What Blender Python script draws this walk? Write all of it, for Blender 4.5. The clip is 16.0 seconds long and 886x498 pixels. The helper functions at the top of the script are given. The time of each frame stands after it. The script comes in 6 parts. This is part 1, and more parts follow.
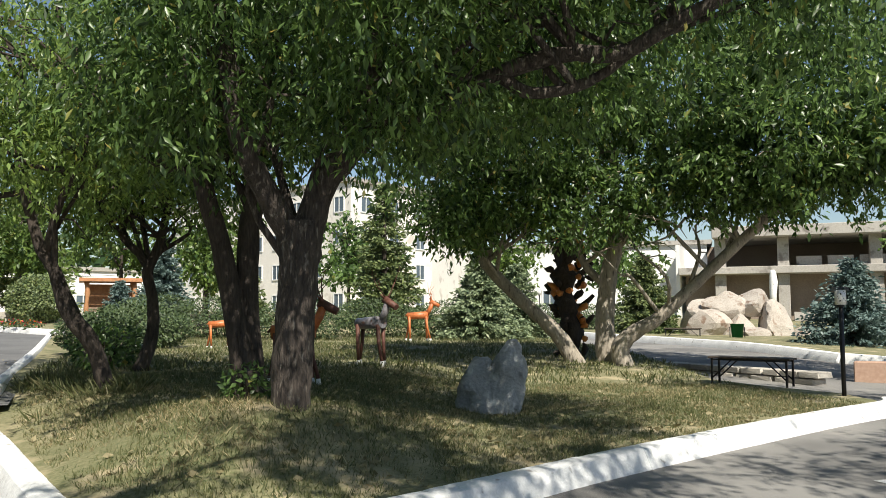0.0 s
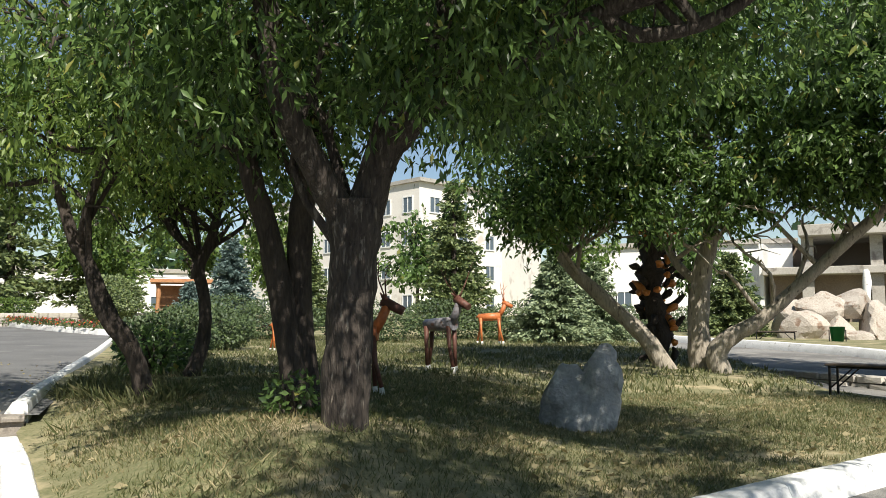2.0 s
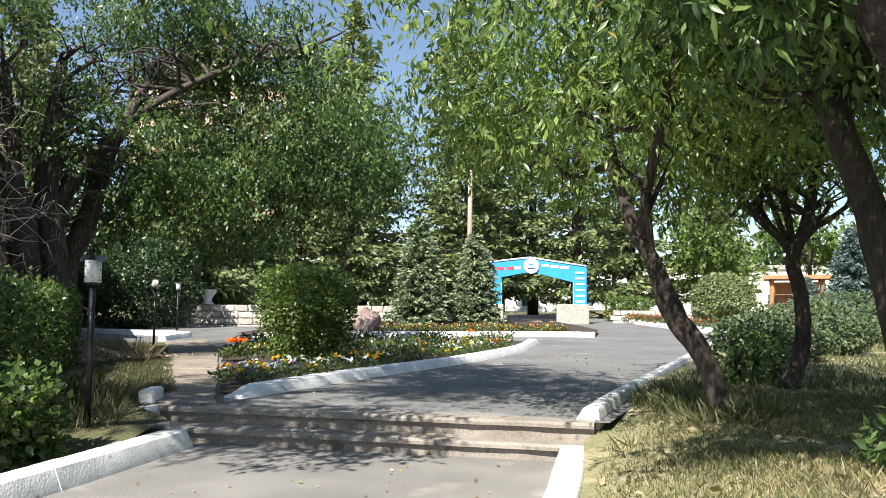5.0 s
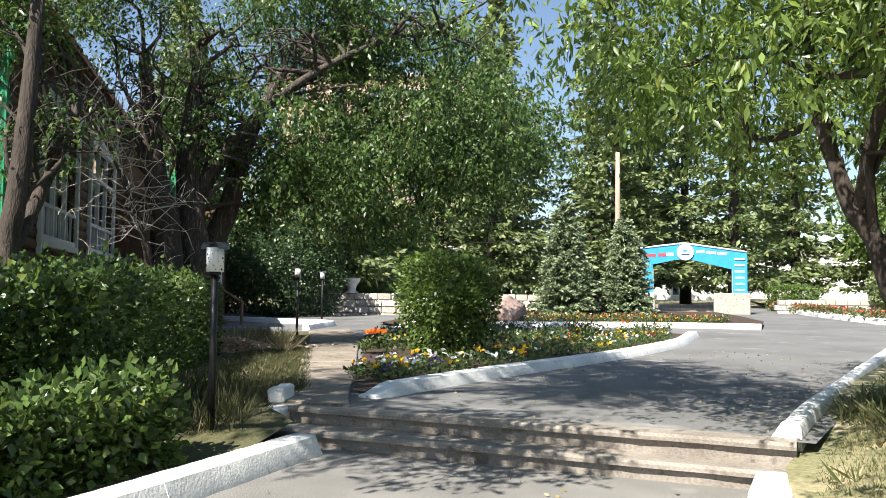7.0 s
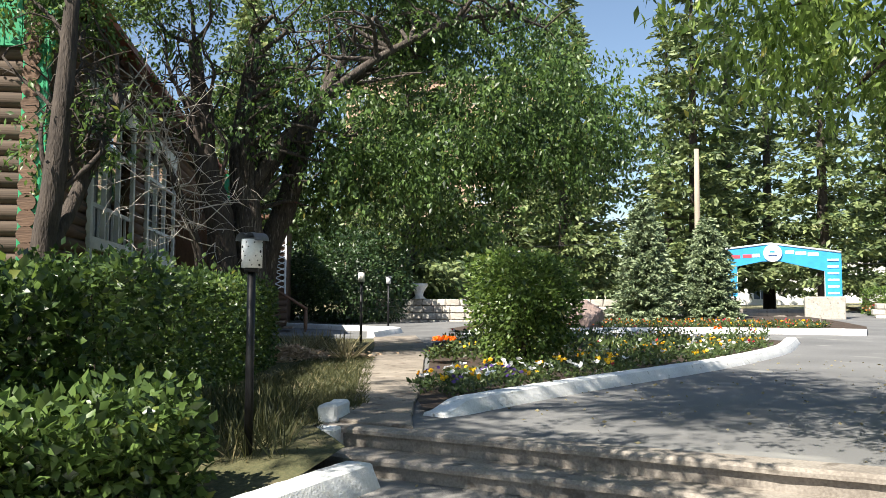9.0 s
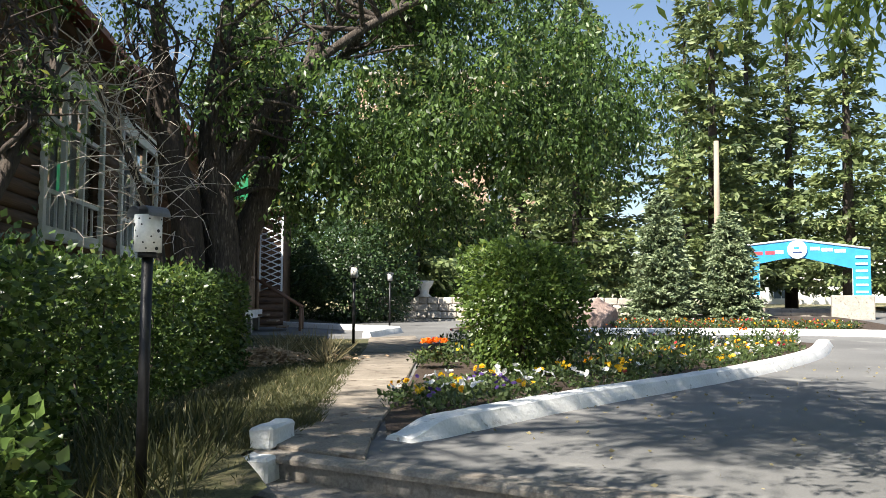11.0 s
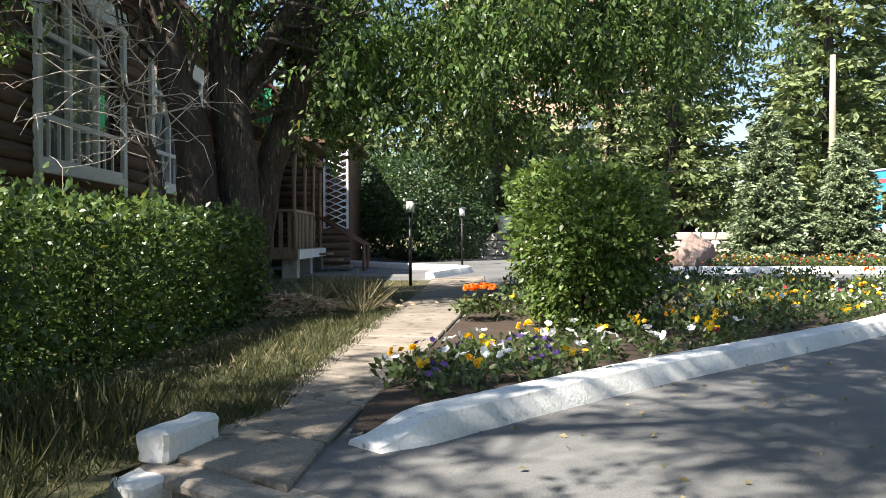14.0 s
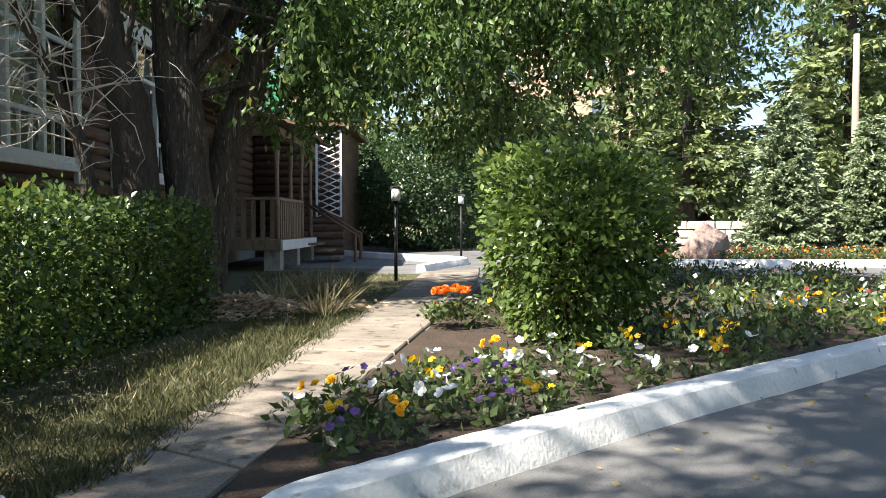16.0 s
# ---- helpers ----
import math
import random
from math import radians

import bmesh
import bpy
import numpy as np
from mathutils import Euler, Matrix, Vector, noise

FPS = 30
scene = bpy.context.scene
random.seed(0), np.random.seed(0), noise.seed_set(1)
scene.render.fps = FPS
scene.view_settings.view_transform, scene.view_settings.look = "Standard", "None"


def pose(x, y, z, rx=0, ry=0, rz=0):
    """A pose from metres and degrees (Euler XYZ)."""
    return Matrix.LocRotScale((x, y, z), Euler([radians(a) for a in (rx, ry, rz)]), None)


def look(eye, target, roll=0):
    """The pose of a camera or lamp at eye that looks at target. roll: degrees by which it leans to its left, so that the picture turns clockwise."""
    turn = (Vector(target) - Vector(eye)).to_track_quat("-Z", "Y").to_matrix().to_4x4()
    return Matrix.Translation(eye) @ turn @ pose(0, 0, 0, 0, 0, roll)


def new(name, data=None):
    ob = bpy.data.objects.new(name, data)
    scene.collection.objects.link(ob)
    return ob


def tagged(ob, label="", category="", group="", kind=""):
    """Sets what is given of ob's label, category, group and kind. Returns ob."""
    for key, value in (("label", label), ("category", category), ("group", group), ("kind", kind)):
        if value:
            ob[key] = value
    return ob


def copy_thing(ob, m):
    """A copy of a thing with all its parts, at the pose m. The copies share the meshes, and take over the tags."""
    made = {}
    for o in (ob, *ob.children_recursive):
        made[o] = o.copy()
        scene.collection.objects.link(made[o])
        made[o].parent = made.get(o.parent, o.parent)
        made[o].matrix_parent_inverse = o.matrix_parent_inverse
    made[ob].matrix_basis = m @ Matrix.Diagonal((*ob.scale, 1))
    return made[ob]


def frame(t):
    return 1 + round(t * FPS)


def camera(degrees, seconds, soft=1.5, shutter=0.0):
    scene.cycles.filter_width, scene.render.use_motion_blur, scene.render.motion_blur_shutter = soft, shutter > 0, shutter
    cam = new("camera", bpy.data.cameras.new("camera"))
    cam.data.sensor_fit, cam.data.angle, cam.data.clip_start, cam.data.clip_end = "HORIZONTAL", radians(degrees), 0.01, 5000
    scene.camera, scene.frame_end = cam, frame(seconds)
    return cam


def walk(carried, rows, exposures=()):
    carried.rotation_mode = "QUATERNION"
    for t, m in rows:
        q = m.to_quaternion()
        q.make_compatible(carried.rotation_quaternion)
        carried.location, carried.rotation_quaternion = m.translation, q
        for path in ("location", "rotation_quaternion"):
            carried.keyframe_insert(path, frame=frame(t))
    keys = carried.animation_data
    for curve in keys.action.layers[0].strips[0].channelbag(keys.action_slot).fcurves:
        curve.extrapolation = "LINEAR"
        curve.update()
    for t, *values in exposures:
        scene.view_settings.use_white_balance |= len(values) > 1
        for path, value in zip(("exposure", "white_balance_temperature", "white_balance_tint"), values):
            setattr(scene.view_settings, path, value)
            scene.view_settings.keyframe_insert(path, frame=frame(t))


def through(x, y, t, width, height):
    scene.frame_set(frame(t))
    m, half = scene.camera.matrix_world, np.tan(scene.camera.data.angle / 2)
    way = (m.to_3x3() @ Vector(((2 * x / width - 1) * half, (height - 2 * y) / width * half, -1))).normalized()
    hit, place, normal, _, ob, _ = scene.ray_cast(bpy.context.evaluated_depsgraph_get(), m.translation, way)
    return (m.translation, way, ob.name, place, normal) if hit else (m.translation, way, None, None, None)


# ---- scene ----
cam = camera(56.4, 16.0, soft=0.5)
PATH = [
    (0, (0.635, -0.17, 1.327), (0.59, 1.823, 1.484), -0.2),
    (0.5, (0.602, 0.156, 1.321), (0.594, 2.15, 1.476), -0.2),
    (1, (0.538, 0.587, 1.329), (0.512, 2.581, 1.483), 0.1),
    (1.5, (0.475, 0.801, 1.328), (0.38, 2.794, 1.476), -0.3),
    (2, (0.481, 1.154, 1.309), (0.27, 3.136, 1.471), -0.1),
    (2.5, (0.498, 1.408, 1.329), (0.143, 3.371, 1.478), 0.1),
    (3, (0.418, 1.795, 1.345), (-0.152, 3.705, 1.5), 0.1),
    (3.5, (0.426, 1.936, 1.333), (-0.407, 3.747, 1.496), -0.0),
    (4, (0.397, 2.255, 1.344), (-0.702, 3.919, 1.502), 0.6),
    (4.5, (0.289, 2.491, 1.327), (-1.041, 3.976, 1.49), 0.5),
    (5, (0.166, 2.749, 1.338), (-1.299, 4.102, 1.491), 0.4),
    (7.5, (-1.071, 3.527, 1.382), (-2.785, 4.549, 1.515), 0.6),
    (8, (-1.391, 3.655, 1.374), (-3.146, 4.604, 1.518), 0.5),
    (8.5, (-1.68, 3.834, 1.363), (-3.459, 4.74, 1.494), 0.1),
    (9, (-1.908, 4.047, 1.326), (-3.667, 4.988, 1.463), 0.2),
    (11.5, (-3.399, 5.342, 1.316), (-5.192, 6.218, 1.446), 0.5),
    (12, (-3.703, 5.62, 1.314), (-5.527, 6.43, 1.449), 0.1),
    (12.5, (-3.905, 5.879, 1.348), (-5.742, 6.659, 1.477), 0.2),
    (13, (-4.194, 6.102, 1.338), (-6.048, 6.846, 1.445), 0.1),
    (13.5, (-4.432, 6.277, 1.357), (-6.299, 6.994, 1.364), -0.0),
    (14, (-4.689, 6.493, 1.351), (-6.562, 7.194, 1.329), -0.1),
    (14.5, (-4.972, 6.731, 1.37), (-6.837, 7.452, 1.332), 0.0),
    (15, (-5.204, 6.93, 1.404), (-7.064, 7.663, 1.356), 0.0),
    (15.5, (-5.495, 7.165, 1.444), (-7.358, 7.889, 1.387), -0.3),
    (16, (-5.72, 7.387, 1.442), (-7.605, 8.054, 1.386), 0.0),
]
EXPO = [(0.0, 0.58, 6650, 8), (2.5, 0.65, 6650, 8), (4.0, 1.0, 6500, 9), (5.0, 1.22, 6500, 10), (9.0, 1.32, 6650, 9), (11.5, 1.36, 6700, 10), (13.0, 1.46, 6700, 11), (14.5, 1.58, 6700, 11), (16.0, 1.65, 6700, 11)]
walk(cam, [(t, look(eye, target, roll)) for t, eye, target, roll in PATH], EXPO)

# ---------------------------------------------------------------- light
SUN_FROM = Vector((0.24, -0.625, 0.745)).normalized()
world = bpy.data.worlds.new("world")
scene.world = world
world.use_nodes = True
wn = world.node_tree.nodes
sky = wn.new("ShaderNodeTexSky")
sky.sky_type = "NISHITA"
sky.sun_disc = False
sky.sun_elevation = math.asin(SUN_FROM.z)
sky.sun_rotation = math.atan2(SUN_FROM.x, SUN_FROM.y)
sky.air_density, sky.dust_density, sky.ozone_density = 1.0, 0.4, 1.2
world.node_tree.links.new(sky.outputs[0], wn["Background"].inputs[0])
wn["Background"].inputs[1].default_value = 0.07
sun = new("sun", bpy.data.lights.new("sun", "SUN"))
sun.data.energy, sun.data.angle, sun.data.color = 5.0, radians(0.55), (1.0, 0.95, 0.86)
sun.matrix_world = look(SUN_FROM * 60, (0, 0, 0))

# ---------------------------------------------------------------- heights of the ground


def smooth(v):
    v = min(1.0, max(0.0, v))
    return v * v * (3 - 2 * v)


def uphill(x, y):
    return (x + 6.5) * -0.597 + (y - 7.8) * 0.803


def z_base(x, y):
    d = uphill(x, y)
    z = 0.10 + 0.28 * smooth((d + 3) / 8) + 0.012 * max(0, d - 5) + 0.008 * max(0, d - 12)
    return min(z, 1.6)


def z_lawn(x, y):
    k = (x + 4.4) * 0.82 + (y - 8.75) * 0.572
    d = uphill(x, y)
    kr = -x * 0.7 + (y - 5.1) * 0.71
    bump = 0.30 * smooth(kr / 1.9) * smooth((1.2 - x) / 2.2) * smooth(k / 1.2) * (1 - smooth((d + 2) / 9))
    bump += 0.17 * math.exp(-((x + 0.95) ** 2 + (y - 7.0) ** 2) / 1.6)
    return z_base(x, y) + bump + 0.015 * noise.noise((x * 0.9, y * 0.9, 3.0)) + 0.02


def z_up(x, y):
    return 0.31 + 0.012 * max(0, uphill(x, y)) + 0.008 * max(0, uphill(x, y) - 12)


def z_low(x, y):
    return (z_base(x, y) - 0.09) * smooth((y - 11.5) / 8)


def z_left(x, y):
    return 0.10 + 0.232 * smooth((uphill(x, y) + 1.6) / 1.6) + 0.012 * max(0, uphill(x, y)) - 0.012 + 0.012 * noise.noise((x * 0.7, y * 0.7, 7.0))


# ---------------------------------------------------------------- materials
def nodes_of(name):
    m = bpy.data.materials.new(name)
    m.use_nodes = True
    return m, m.node_tree.nodes, m.node_tree.links, m.node_tree.nodes["Principled BSDF"]


def ramp_between(nodes, links, fac, c1, c2, lo=0.35, hi=0.65):
    r = nodes.new("ShaderNodeValToRGB")
    r.color_ramp.elements[0].position, r.color_ramp.elements[1].position = lo, hi
    r.color_ramp.elements[0].color, r.color_ramp.elements[1].color = (*c1, 1), (*c2, 1)
    links.new(fac, r.inputs[0])
    return r.outputs[0]


def surface(name, c1, c2, c3=None, big=1.5, fine=40.0, rough=0.85, bump=0.3, bump_size=0.01, metal=0.0, stretch=(1, 1, 1), spread=(0.35, 0.65), wear=(0.58, 0.68), vary=0.0, spec=0.5):
    """Two scales of colour, stains of a third colour and a fine relief, in metres of the object."""
    m, nodes, links, bsdf = nodes_of(name)
    co = nodes.new("ShaderNodeTexCoord")
    mp = nodes.new("ShaderNodeMapping")
    mp.inputs["Scale"].default_value = stretch
    links.new(co.outputs["Object"], mp.inputs[0])
    n1, n2, n3 = (nodes.new("ShaderNodeTexNoise") for _ in range(3))
    for n, s, d in ((n1, big, 6), (n2, fine, 5), (n3, big * 2.7, 8)):
        n.inputs["Scale"].default_value, n.inputs["Detail"].default_value = s, d
        links.new(mp.outputs[0], n.inputs["Vector"])
    mixed = nodes.new("ShaderNodeMix")
    mixed.inputs[0].default_value = 0.5
    links.new(n1.outputs[0], mixed.inputs[2])
    links.new(n2.outputs[0], mixed.inputs[3])
    col = ramp_between(nodes, links, mixed.outputs[0], c1, c2, *spread)
    if c3:
        mk = nodes.new("ShaderNodeValToRGB")
        mk.color_ramp.elements[0].position, mk.color_ramp.elements[1].position = wear
        links.new(n3.outputs[0], mk.inputs[0])
        mx = nodes.new("ShaderNodeMix")
        mx.data_type = "RGBA"
        links.new(mk.outputs[0], mx.inputs[0])
        links.new(col, mx.inputs[6])
        mx.inputs[7].default_value = (*c3, 1)
        col = mx.outputs[2]
    if vary:
        info = nodes.new("ShaderNodeObjectInfo")
        mr = nodes.new("ShaderNodeMapRange")
        mr.inputs[3].default_value, mr.inputs[4].default_value = 1 - vary, 1 + vary
        links.new(info.outputs["Random"], mr.inputs[0])
        hs = nodes.new("ShaderNodeHueSaturation")
        links.new(mr.outputs[0], hs.inputs["Value"])
        links.new(col, hs.inputs["Color"])
        col = hs.outputs[0]
    links.new(col, bsdf.inputs["Base Color"])
    bsdf.inputs["Roughness"].default_value, bsdf.inputs["Metallic"].default_value = rough, metal
    bsdf.inputs["Specular IOR Level"].default_value = spec
    if bump:
        b = nodes.new("ShaderNodeBump")
        b.inputs["Strength"].default_value, b.inputs["Distance"].default_value = bump, bump_size
        links.new(mixed.outputs[0], b.inputs["Height"])
        links.new(b.outputs[0], bsdf.inputs["Normal"])
    return m


def foliage(name, dark, light, old=None, through=0.35, rough=0.38):
    """Leaves: every leaf its own shade, light passing through."""
    m, nodes, links, bsdf = nodes_of(name)
    g = nodes.new("ShaderNodeNewGeometry")
    r = nodes.new("ShaderNodeValToRGB")
    e = r.color_ramp.elements
    e[0].position, e[1].position = 0.0, 0.965
    e[0].color, e[1].color = (*dark, 1), (*light, 1)
    last = e.new(1.0)
    last.color = (*(old or light), 1)
    links.new(g.outputs["Random Per Island"], r.inputs[0])
    links.new(r.outputs[0], bsdf.inputs["Base Color"])
    bsdf.inputs["Roughness"].default_value = rough
    bsdf.inputs["Specular IOR Level"].default_value = 0.5
    t = nodes.new("ShaderNodeBsdfTranslucent")
    hs = nodes.new("ShaderNodeHueSaturation")
    hs.inputs["Hue"].default_value, hs.inputs["Saturation"].default_value, hs.inputs["Value"].default_value = 0.485, 1.1, 1.5
    links.new(r.outputs[0], hs.inputs["Color"])
    links.new(hs.outputs[0], t.inputs[0])
    mx = nodes.new("ShaderNodeMixShader")
    mx.inputs[0].default_value = through
    links.new(bsdf.outputs[0], mx.inputs[1])
    links.new(t.outputs[0], mx.inputs[2])
    links.new(mx.outputs[0], nodes["Material Output"].inputs[0])
    return m


def plain(name, c, rough=0.6, metal=0.0):
    return surface(name, [v * 0.85 for v in c], [min(1, v * 1.1) for v in c], big=4, fine=60, rough=rough, bump=0.1, bump_size=0.003, metal=metal)


def glass_material(name):
    m, nodes, links, bsdf = nodes_of(name)
    bsdf.inputs["Base Color"].default_value = (0.9, 0.95, 0.95, 1)
    bsdf.inputs["Roughness"].default_value = 0.03
    bsdf.inputs["Transmission Weight"].default_value = 1.0
    bsdf.inputs["IOR"].default_value = 1.45
    return m


ASPHALT = surface("asphalt", (0.13, 0.125, 0.118), (0.25, 0.24, 0.225), (0.31, 0.29, 0.265), big=0.5, fine=90, rough=0.9, bump=0.5, bump_size=0.012, spread=(0.44, 0.57), wear=(0.6, 0.75))
ASPHALT_DARK = surface("worn_asphalt", (0.098, 0.098, 0.098), (0.185, 0.183, 0.18), (0.24, 0.235, 0.222), big=0.6, fine=110, rough=0.9, bump=0.5, bump_size=0.01, wear=(0.6, 0.75))
CONCRETE = surface("step_concrete", (0.17, 0.145, 0.122), (0.33, 0.295, 0.255), (0.13, 0.11, 0.09), big=2.2, fine=50, bump=0.5, bump_size=0.012)
SLAB = surface("path_slab", (0.155, 0.13, 0.105), (0.30, 0.26, 0.215), (0.10, 0.078, 0.06), big=2.5, fine=60, bump=0.6, bump_size=0.012, vary=0.12)
WHITEWASH = surface("whitewash", (0.62, 0.62, 0.61), (0.82, 0.82, 0.81), (0.38, 0.36, 0.33), big=3.5, fine=45, rough=0.9, bump=0.7, bump_size=0.014, wear=(0.64, 0.73))
SOIL = surface("soil", (0.030, 0.020, 0.014), (0.072, 0.048, 0.033), big=4, fine=40, rough=0.95, bump=1.0, bump_size=0.03)
GRASS_GROUND = surface("dry_lawn", (0.10, 0.115, 0.046), (0.27, 0.24, 0.135), (0.42, 0.35, 0.22), big=0.8, fine=30, rough=0.95, bump=0.9, bump_size=0.03, wear=(0.52, 0.68))
# lawn colours darkened: the shade beside the house is put into them
GRASS_LEFT_SHADED = surface("house_lawn", (0.04, 0.048, 0.018), (0.11, 0.10, 0.045), (0.16, 0.13, 0.075), big=1.0, fine=30, rough=0.95, bump=0.9, bump_size=0.03, wear=(0.55, 0.7))
BARK = surface("bark", (0.026, 0.02, 0.017), (0.10, 0.08, 0.066), (0.27, 0.235, 0.195), big=5, fine=26, rough=0.95, bump=1.0, bump_size=0.07, stretch=(2.2, 2.2, 0.45), wear=(0.58, 0.72))
BARK_DARK = surface("dark_bark", (0.026, 0.02, 0.017), (0.08, 0.062, 0.05), (0.2, 0.17, 0.14), big=5, fine=22, rough=0.95, bump=1.0, bump_size=0.05, stretch=(2.2, 2.2, 0.5), wear=(0.7, 0.82))
BARK_PALE = surface("pale_bark", (0.22, 0.19, 0.155), (0.42, 0.37, 0.30), (0.12, 0.10, 0.08), big=4, fine=24, rough=0.9, bump=0.8, bump_size=0.04, stretch=(2, 2, 0.4))
DEAD_WOOD = surface("dead_twigs", (0.34, 0.30, 0.26), (0.55, 0.50, 0.45), big=6, fine=40, rough=0.9, bump=0.3)
LEAF = foliage("maple_leaves", (0.018, 0.042, 0.014), (0.18, 0.285, 0.09), (0.33, 0.28, 0.08), through=0.5, rough=0.34)
LEAF_LIGHT = foliage("light_maple_leaves", (0.045, 0.085, 0.02), (0.28, 0.39, 0.115), (0.42, 0.38, 0.1), through=0.52, rough=0.34)
LEAF_B = foliage("elm_leaves", (0.016, 0.036, 0.013), (0.14, 0.23, 0.068), (0.22, 0.2, 0.055), through=0.46)
LEAF_HEDGE = foliage("hedge_leaves", (0.020, 0.044, 0.013), (0.125, 0.195, 0.052), (0.19, 0.21, 0.05), through=0.32, rough=0.34)
LEAF_BUSH = foliage("bush_leaves", (0.028, 0.058, 0.016), (0.18, 0.27, 0.07), (0.28, 0.3, 0.09), through=0.42)
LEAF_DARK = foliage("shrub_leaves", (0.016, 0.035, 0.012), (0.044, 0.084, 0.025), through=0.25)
NEEDLE = foliage("spruce_needles", (0.040, 0.070, 0.026), (0.22, 0.27, 0.105), (0.25, 0.25, 0.11), through=0.2, rough=0.55)
NEEDLE_BLUE = foliage("blue_spruce_needles", (0.060, 0.102, 0.090), (0.156, 0.216, 0.198), through=0.12, rough=0.55)
NEEDLE_LOW = foliage("juniper_needles", (0.024, 0.045, 0.017), (0.096, 0.138, 0.051), through=0.15, rough=0.55)
NEEDLE_GREY = foliage("grey_green_needles", (0.065, 0.105, 0.055), (0.31, 0.37, 0.21), through=0.15, rough=0.55)
GRASS_BLADE = foliage("grass_blades", (0.056, 0.077, 0.025), (0.178, 0.178, 0.077), (0.350, 0.301, 0.175), through=0.3, rough=0.6)
LEAF_BED = foliage("bedding_leaves", (0.028, 0.052, 0.018), (0.115, 0.16, 0.055), (0.2, 0.18, 0.07), through=0.3)
# darker copy of the grass blades, with the house-side shade in its colour
GRASS_HOUSE_SHADED = foliage("house_grass_blades", (0.032, 0.044, 0.016), (0.112, 0.112, 0.044), (0.256, 0.216, 0.112), through=0.25, rough=0.6)
WOOD_CHIP = surface("fresh_wood_chips", (0.42, 0.29, 0.19), (0.62, 0.47, 0.33), big=6, fine=40, rough=0.9, bump=0.3)
GRASS_DRY = foliage("dry_grass", (0.187, 0.162, 0.076), (0.408, 0.348, 0.204), through=0.3, rough=0.7)
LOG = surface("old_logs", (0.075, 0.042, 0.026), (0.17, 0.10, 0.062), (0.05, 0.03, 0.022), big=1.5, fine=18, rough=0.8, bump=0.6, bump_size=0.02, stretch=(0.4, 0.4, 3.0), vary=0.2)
# end-wall copy of the logs, darkened in colour for the tree shade on it
LOG_END_SHADED = surface("bleached_logs", (0.045, 0.03, 0.021), (0.125, 0.088, 0.062), (0.03, 0.02, 0.015), big=1.5, fine=18, rough=0.85, bump=0.6, bump_size=0.02, stretch=(0.4, 0.4, 3.0), vary=0.2)
GREEN_PAINT = surface("green_paint", (0.01, 0.22, 0.09), (0.03, 0.34, 0.15), (0.08, 0.20, 0.12), big=2, fine=30, rough=0.5, bump=0.2)
WHITE_PAINT = surface("white_paint", (0.62, 0.63, 0.62), (0.80, 0.81, 0.80), (0.45, 0.43, 0.40), big=3, fine=40, rough=0.6, bump=0.25, wear=(0.66, 0.76))
OLD_WOOD = surface("weathered_wood", (0.16, 0.11, 0.075), (0.31, 0.22, 0.15), (0.10, 0.07, 0.05), big=3, fine=30, rough=0.8, bump=0.4, stretch=(3, 3, 0.6))
BROWN_WOOD = surface("brown_boards", (0.10, 0.052, 0.03), (0.19, 0.10, 0.06), big=3, fine=30, rough=0.7, bump=0.3, stretch=(3, 3, 0.6))
GLASS = glass_material("window_glass")
# near-black colour standing in for the darkness of an unlit room
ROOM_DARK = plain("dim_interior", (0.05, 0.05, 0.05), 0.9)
CURTAIN = surface("net_curtain", (0.16, 0.17, 0.18), (0.30, 0.31, 0.32), big=6, fine=50, rough=0.9)
ROOF_RED = surface("red_roof_sheet", (0.30, 0.07, 0.045), (0.42, 0.12, 0.075), big=2, fine=30, rough=0.55)
BLUE_PANEL = plain("blue_sign_panel", (0.03, 0.30, 0.62), 0.45)
WHITE_PANEL = plain("white_sign_panel", (0.80, 0.82, 0.84), 0.5)
RED_INK = plain("red_lettering", (0.55, 0.06, 0.08), 0.5)
NAVY = plain("navy_band", (0.02, 0.05, 0.16), 0.5)
STONE_WALL = surface("field_stone", (0.36, 0.33, 0.29), (0.56, 0.52, 0.46), (0.22, 0.2, 0.17), big=3, fine=30, bump=0.6, bump_size=0.02, vary=0.2)
ROCK = surface("grey_rock", (0.25, 0.255, 0.26), (0.42, 0.42, 0.41), (0.60, 0.59, 0.57), big=2.2, fine=26, rough=0.9, bump=0.9, bump_size=0.04, wear=(0.55, 0.72))
ROCK_PINK = surface("pink_granite", (0.24, 0.17, 0.145), (0.40, 0.30, 0.26), (0.16, 0.12, 0.11), big=3, fine=40, rough=0.9, bump=0.6, bump_size=0.03)
ROCK_SAND = surface("sandstone", (0.33, 0.285, 0.24), (0.52, 0.47, 0.41), (0.24, 0.165, 0.12), big=1.2, fine=20, rough=0.9, bump=0.8, bump_size=0.05)
FACADE = surface("cream_panel_wall", (0.70, 0.665, 0.61), (0.80, 0.765, 0.71), (0.55, 0.50, 0.45), big=0.25, fine=8, rough=0.9, bump=0.1)
FACADE_WHITE = surface("white_wall", (0.68, 0.67, 0.65), (0.78, 0.77, 0.75), big=0.3, fine=9, rough=0.9, bump=0.1)
RUIN_CONCRETE = surface("bare_concrete", (0.30, 0.28, 0.25), (0.46, 0.43, 0.39), (0.2, 0.18, 0.16), big=0.5, fine=12, rough=0.95, bump=0.3)
RUIN_INFILL = surface("brown_infill", (0.20, 0.155, 0.125), (0.30, 0.24, 0.195), big=0.6, fine=14, rough=0.95, bump=0.3)
BRICK = surface("tan_brick_wall", (0.40, 0.25, 0.18), (0.54, 0.37, 0.28), (0.6, 0.5, 0.42), big=0.4, fine=14, rough=0.95, bump=0.2, wear=(0.62, 0.7))
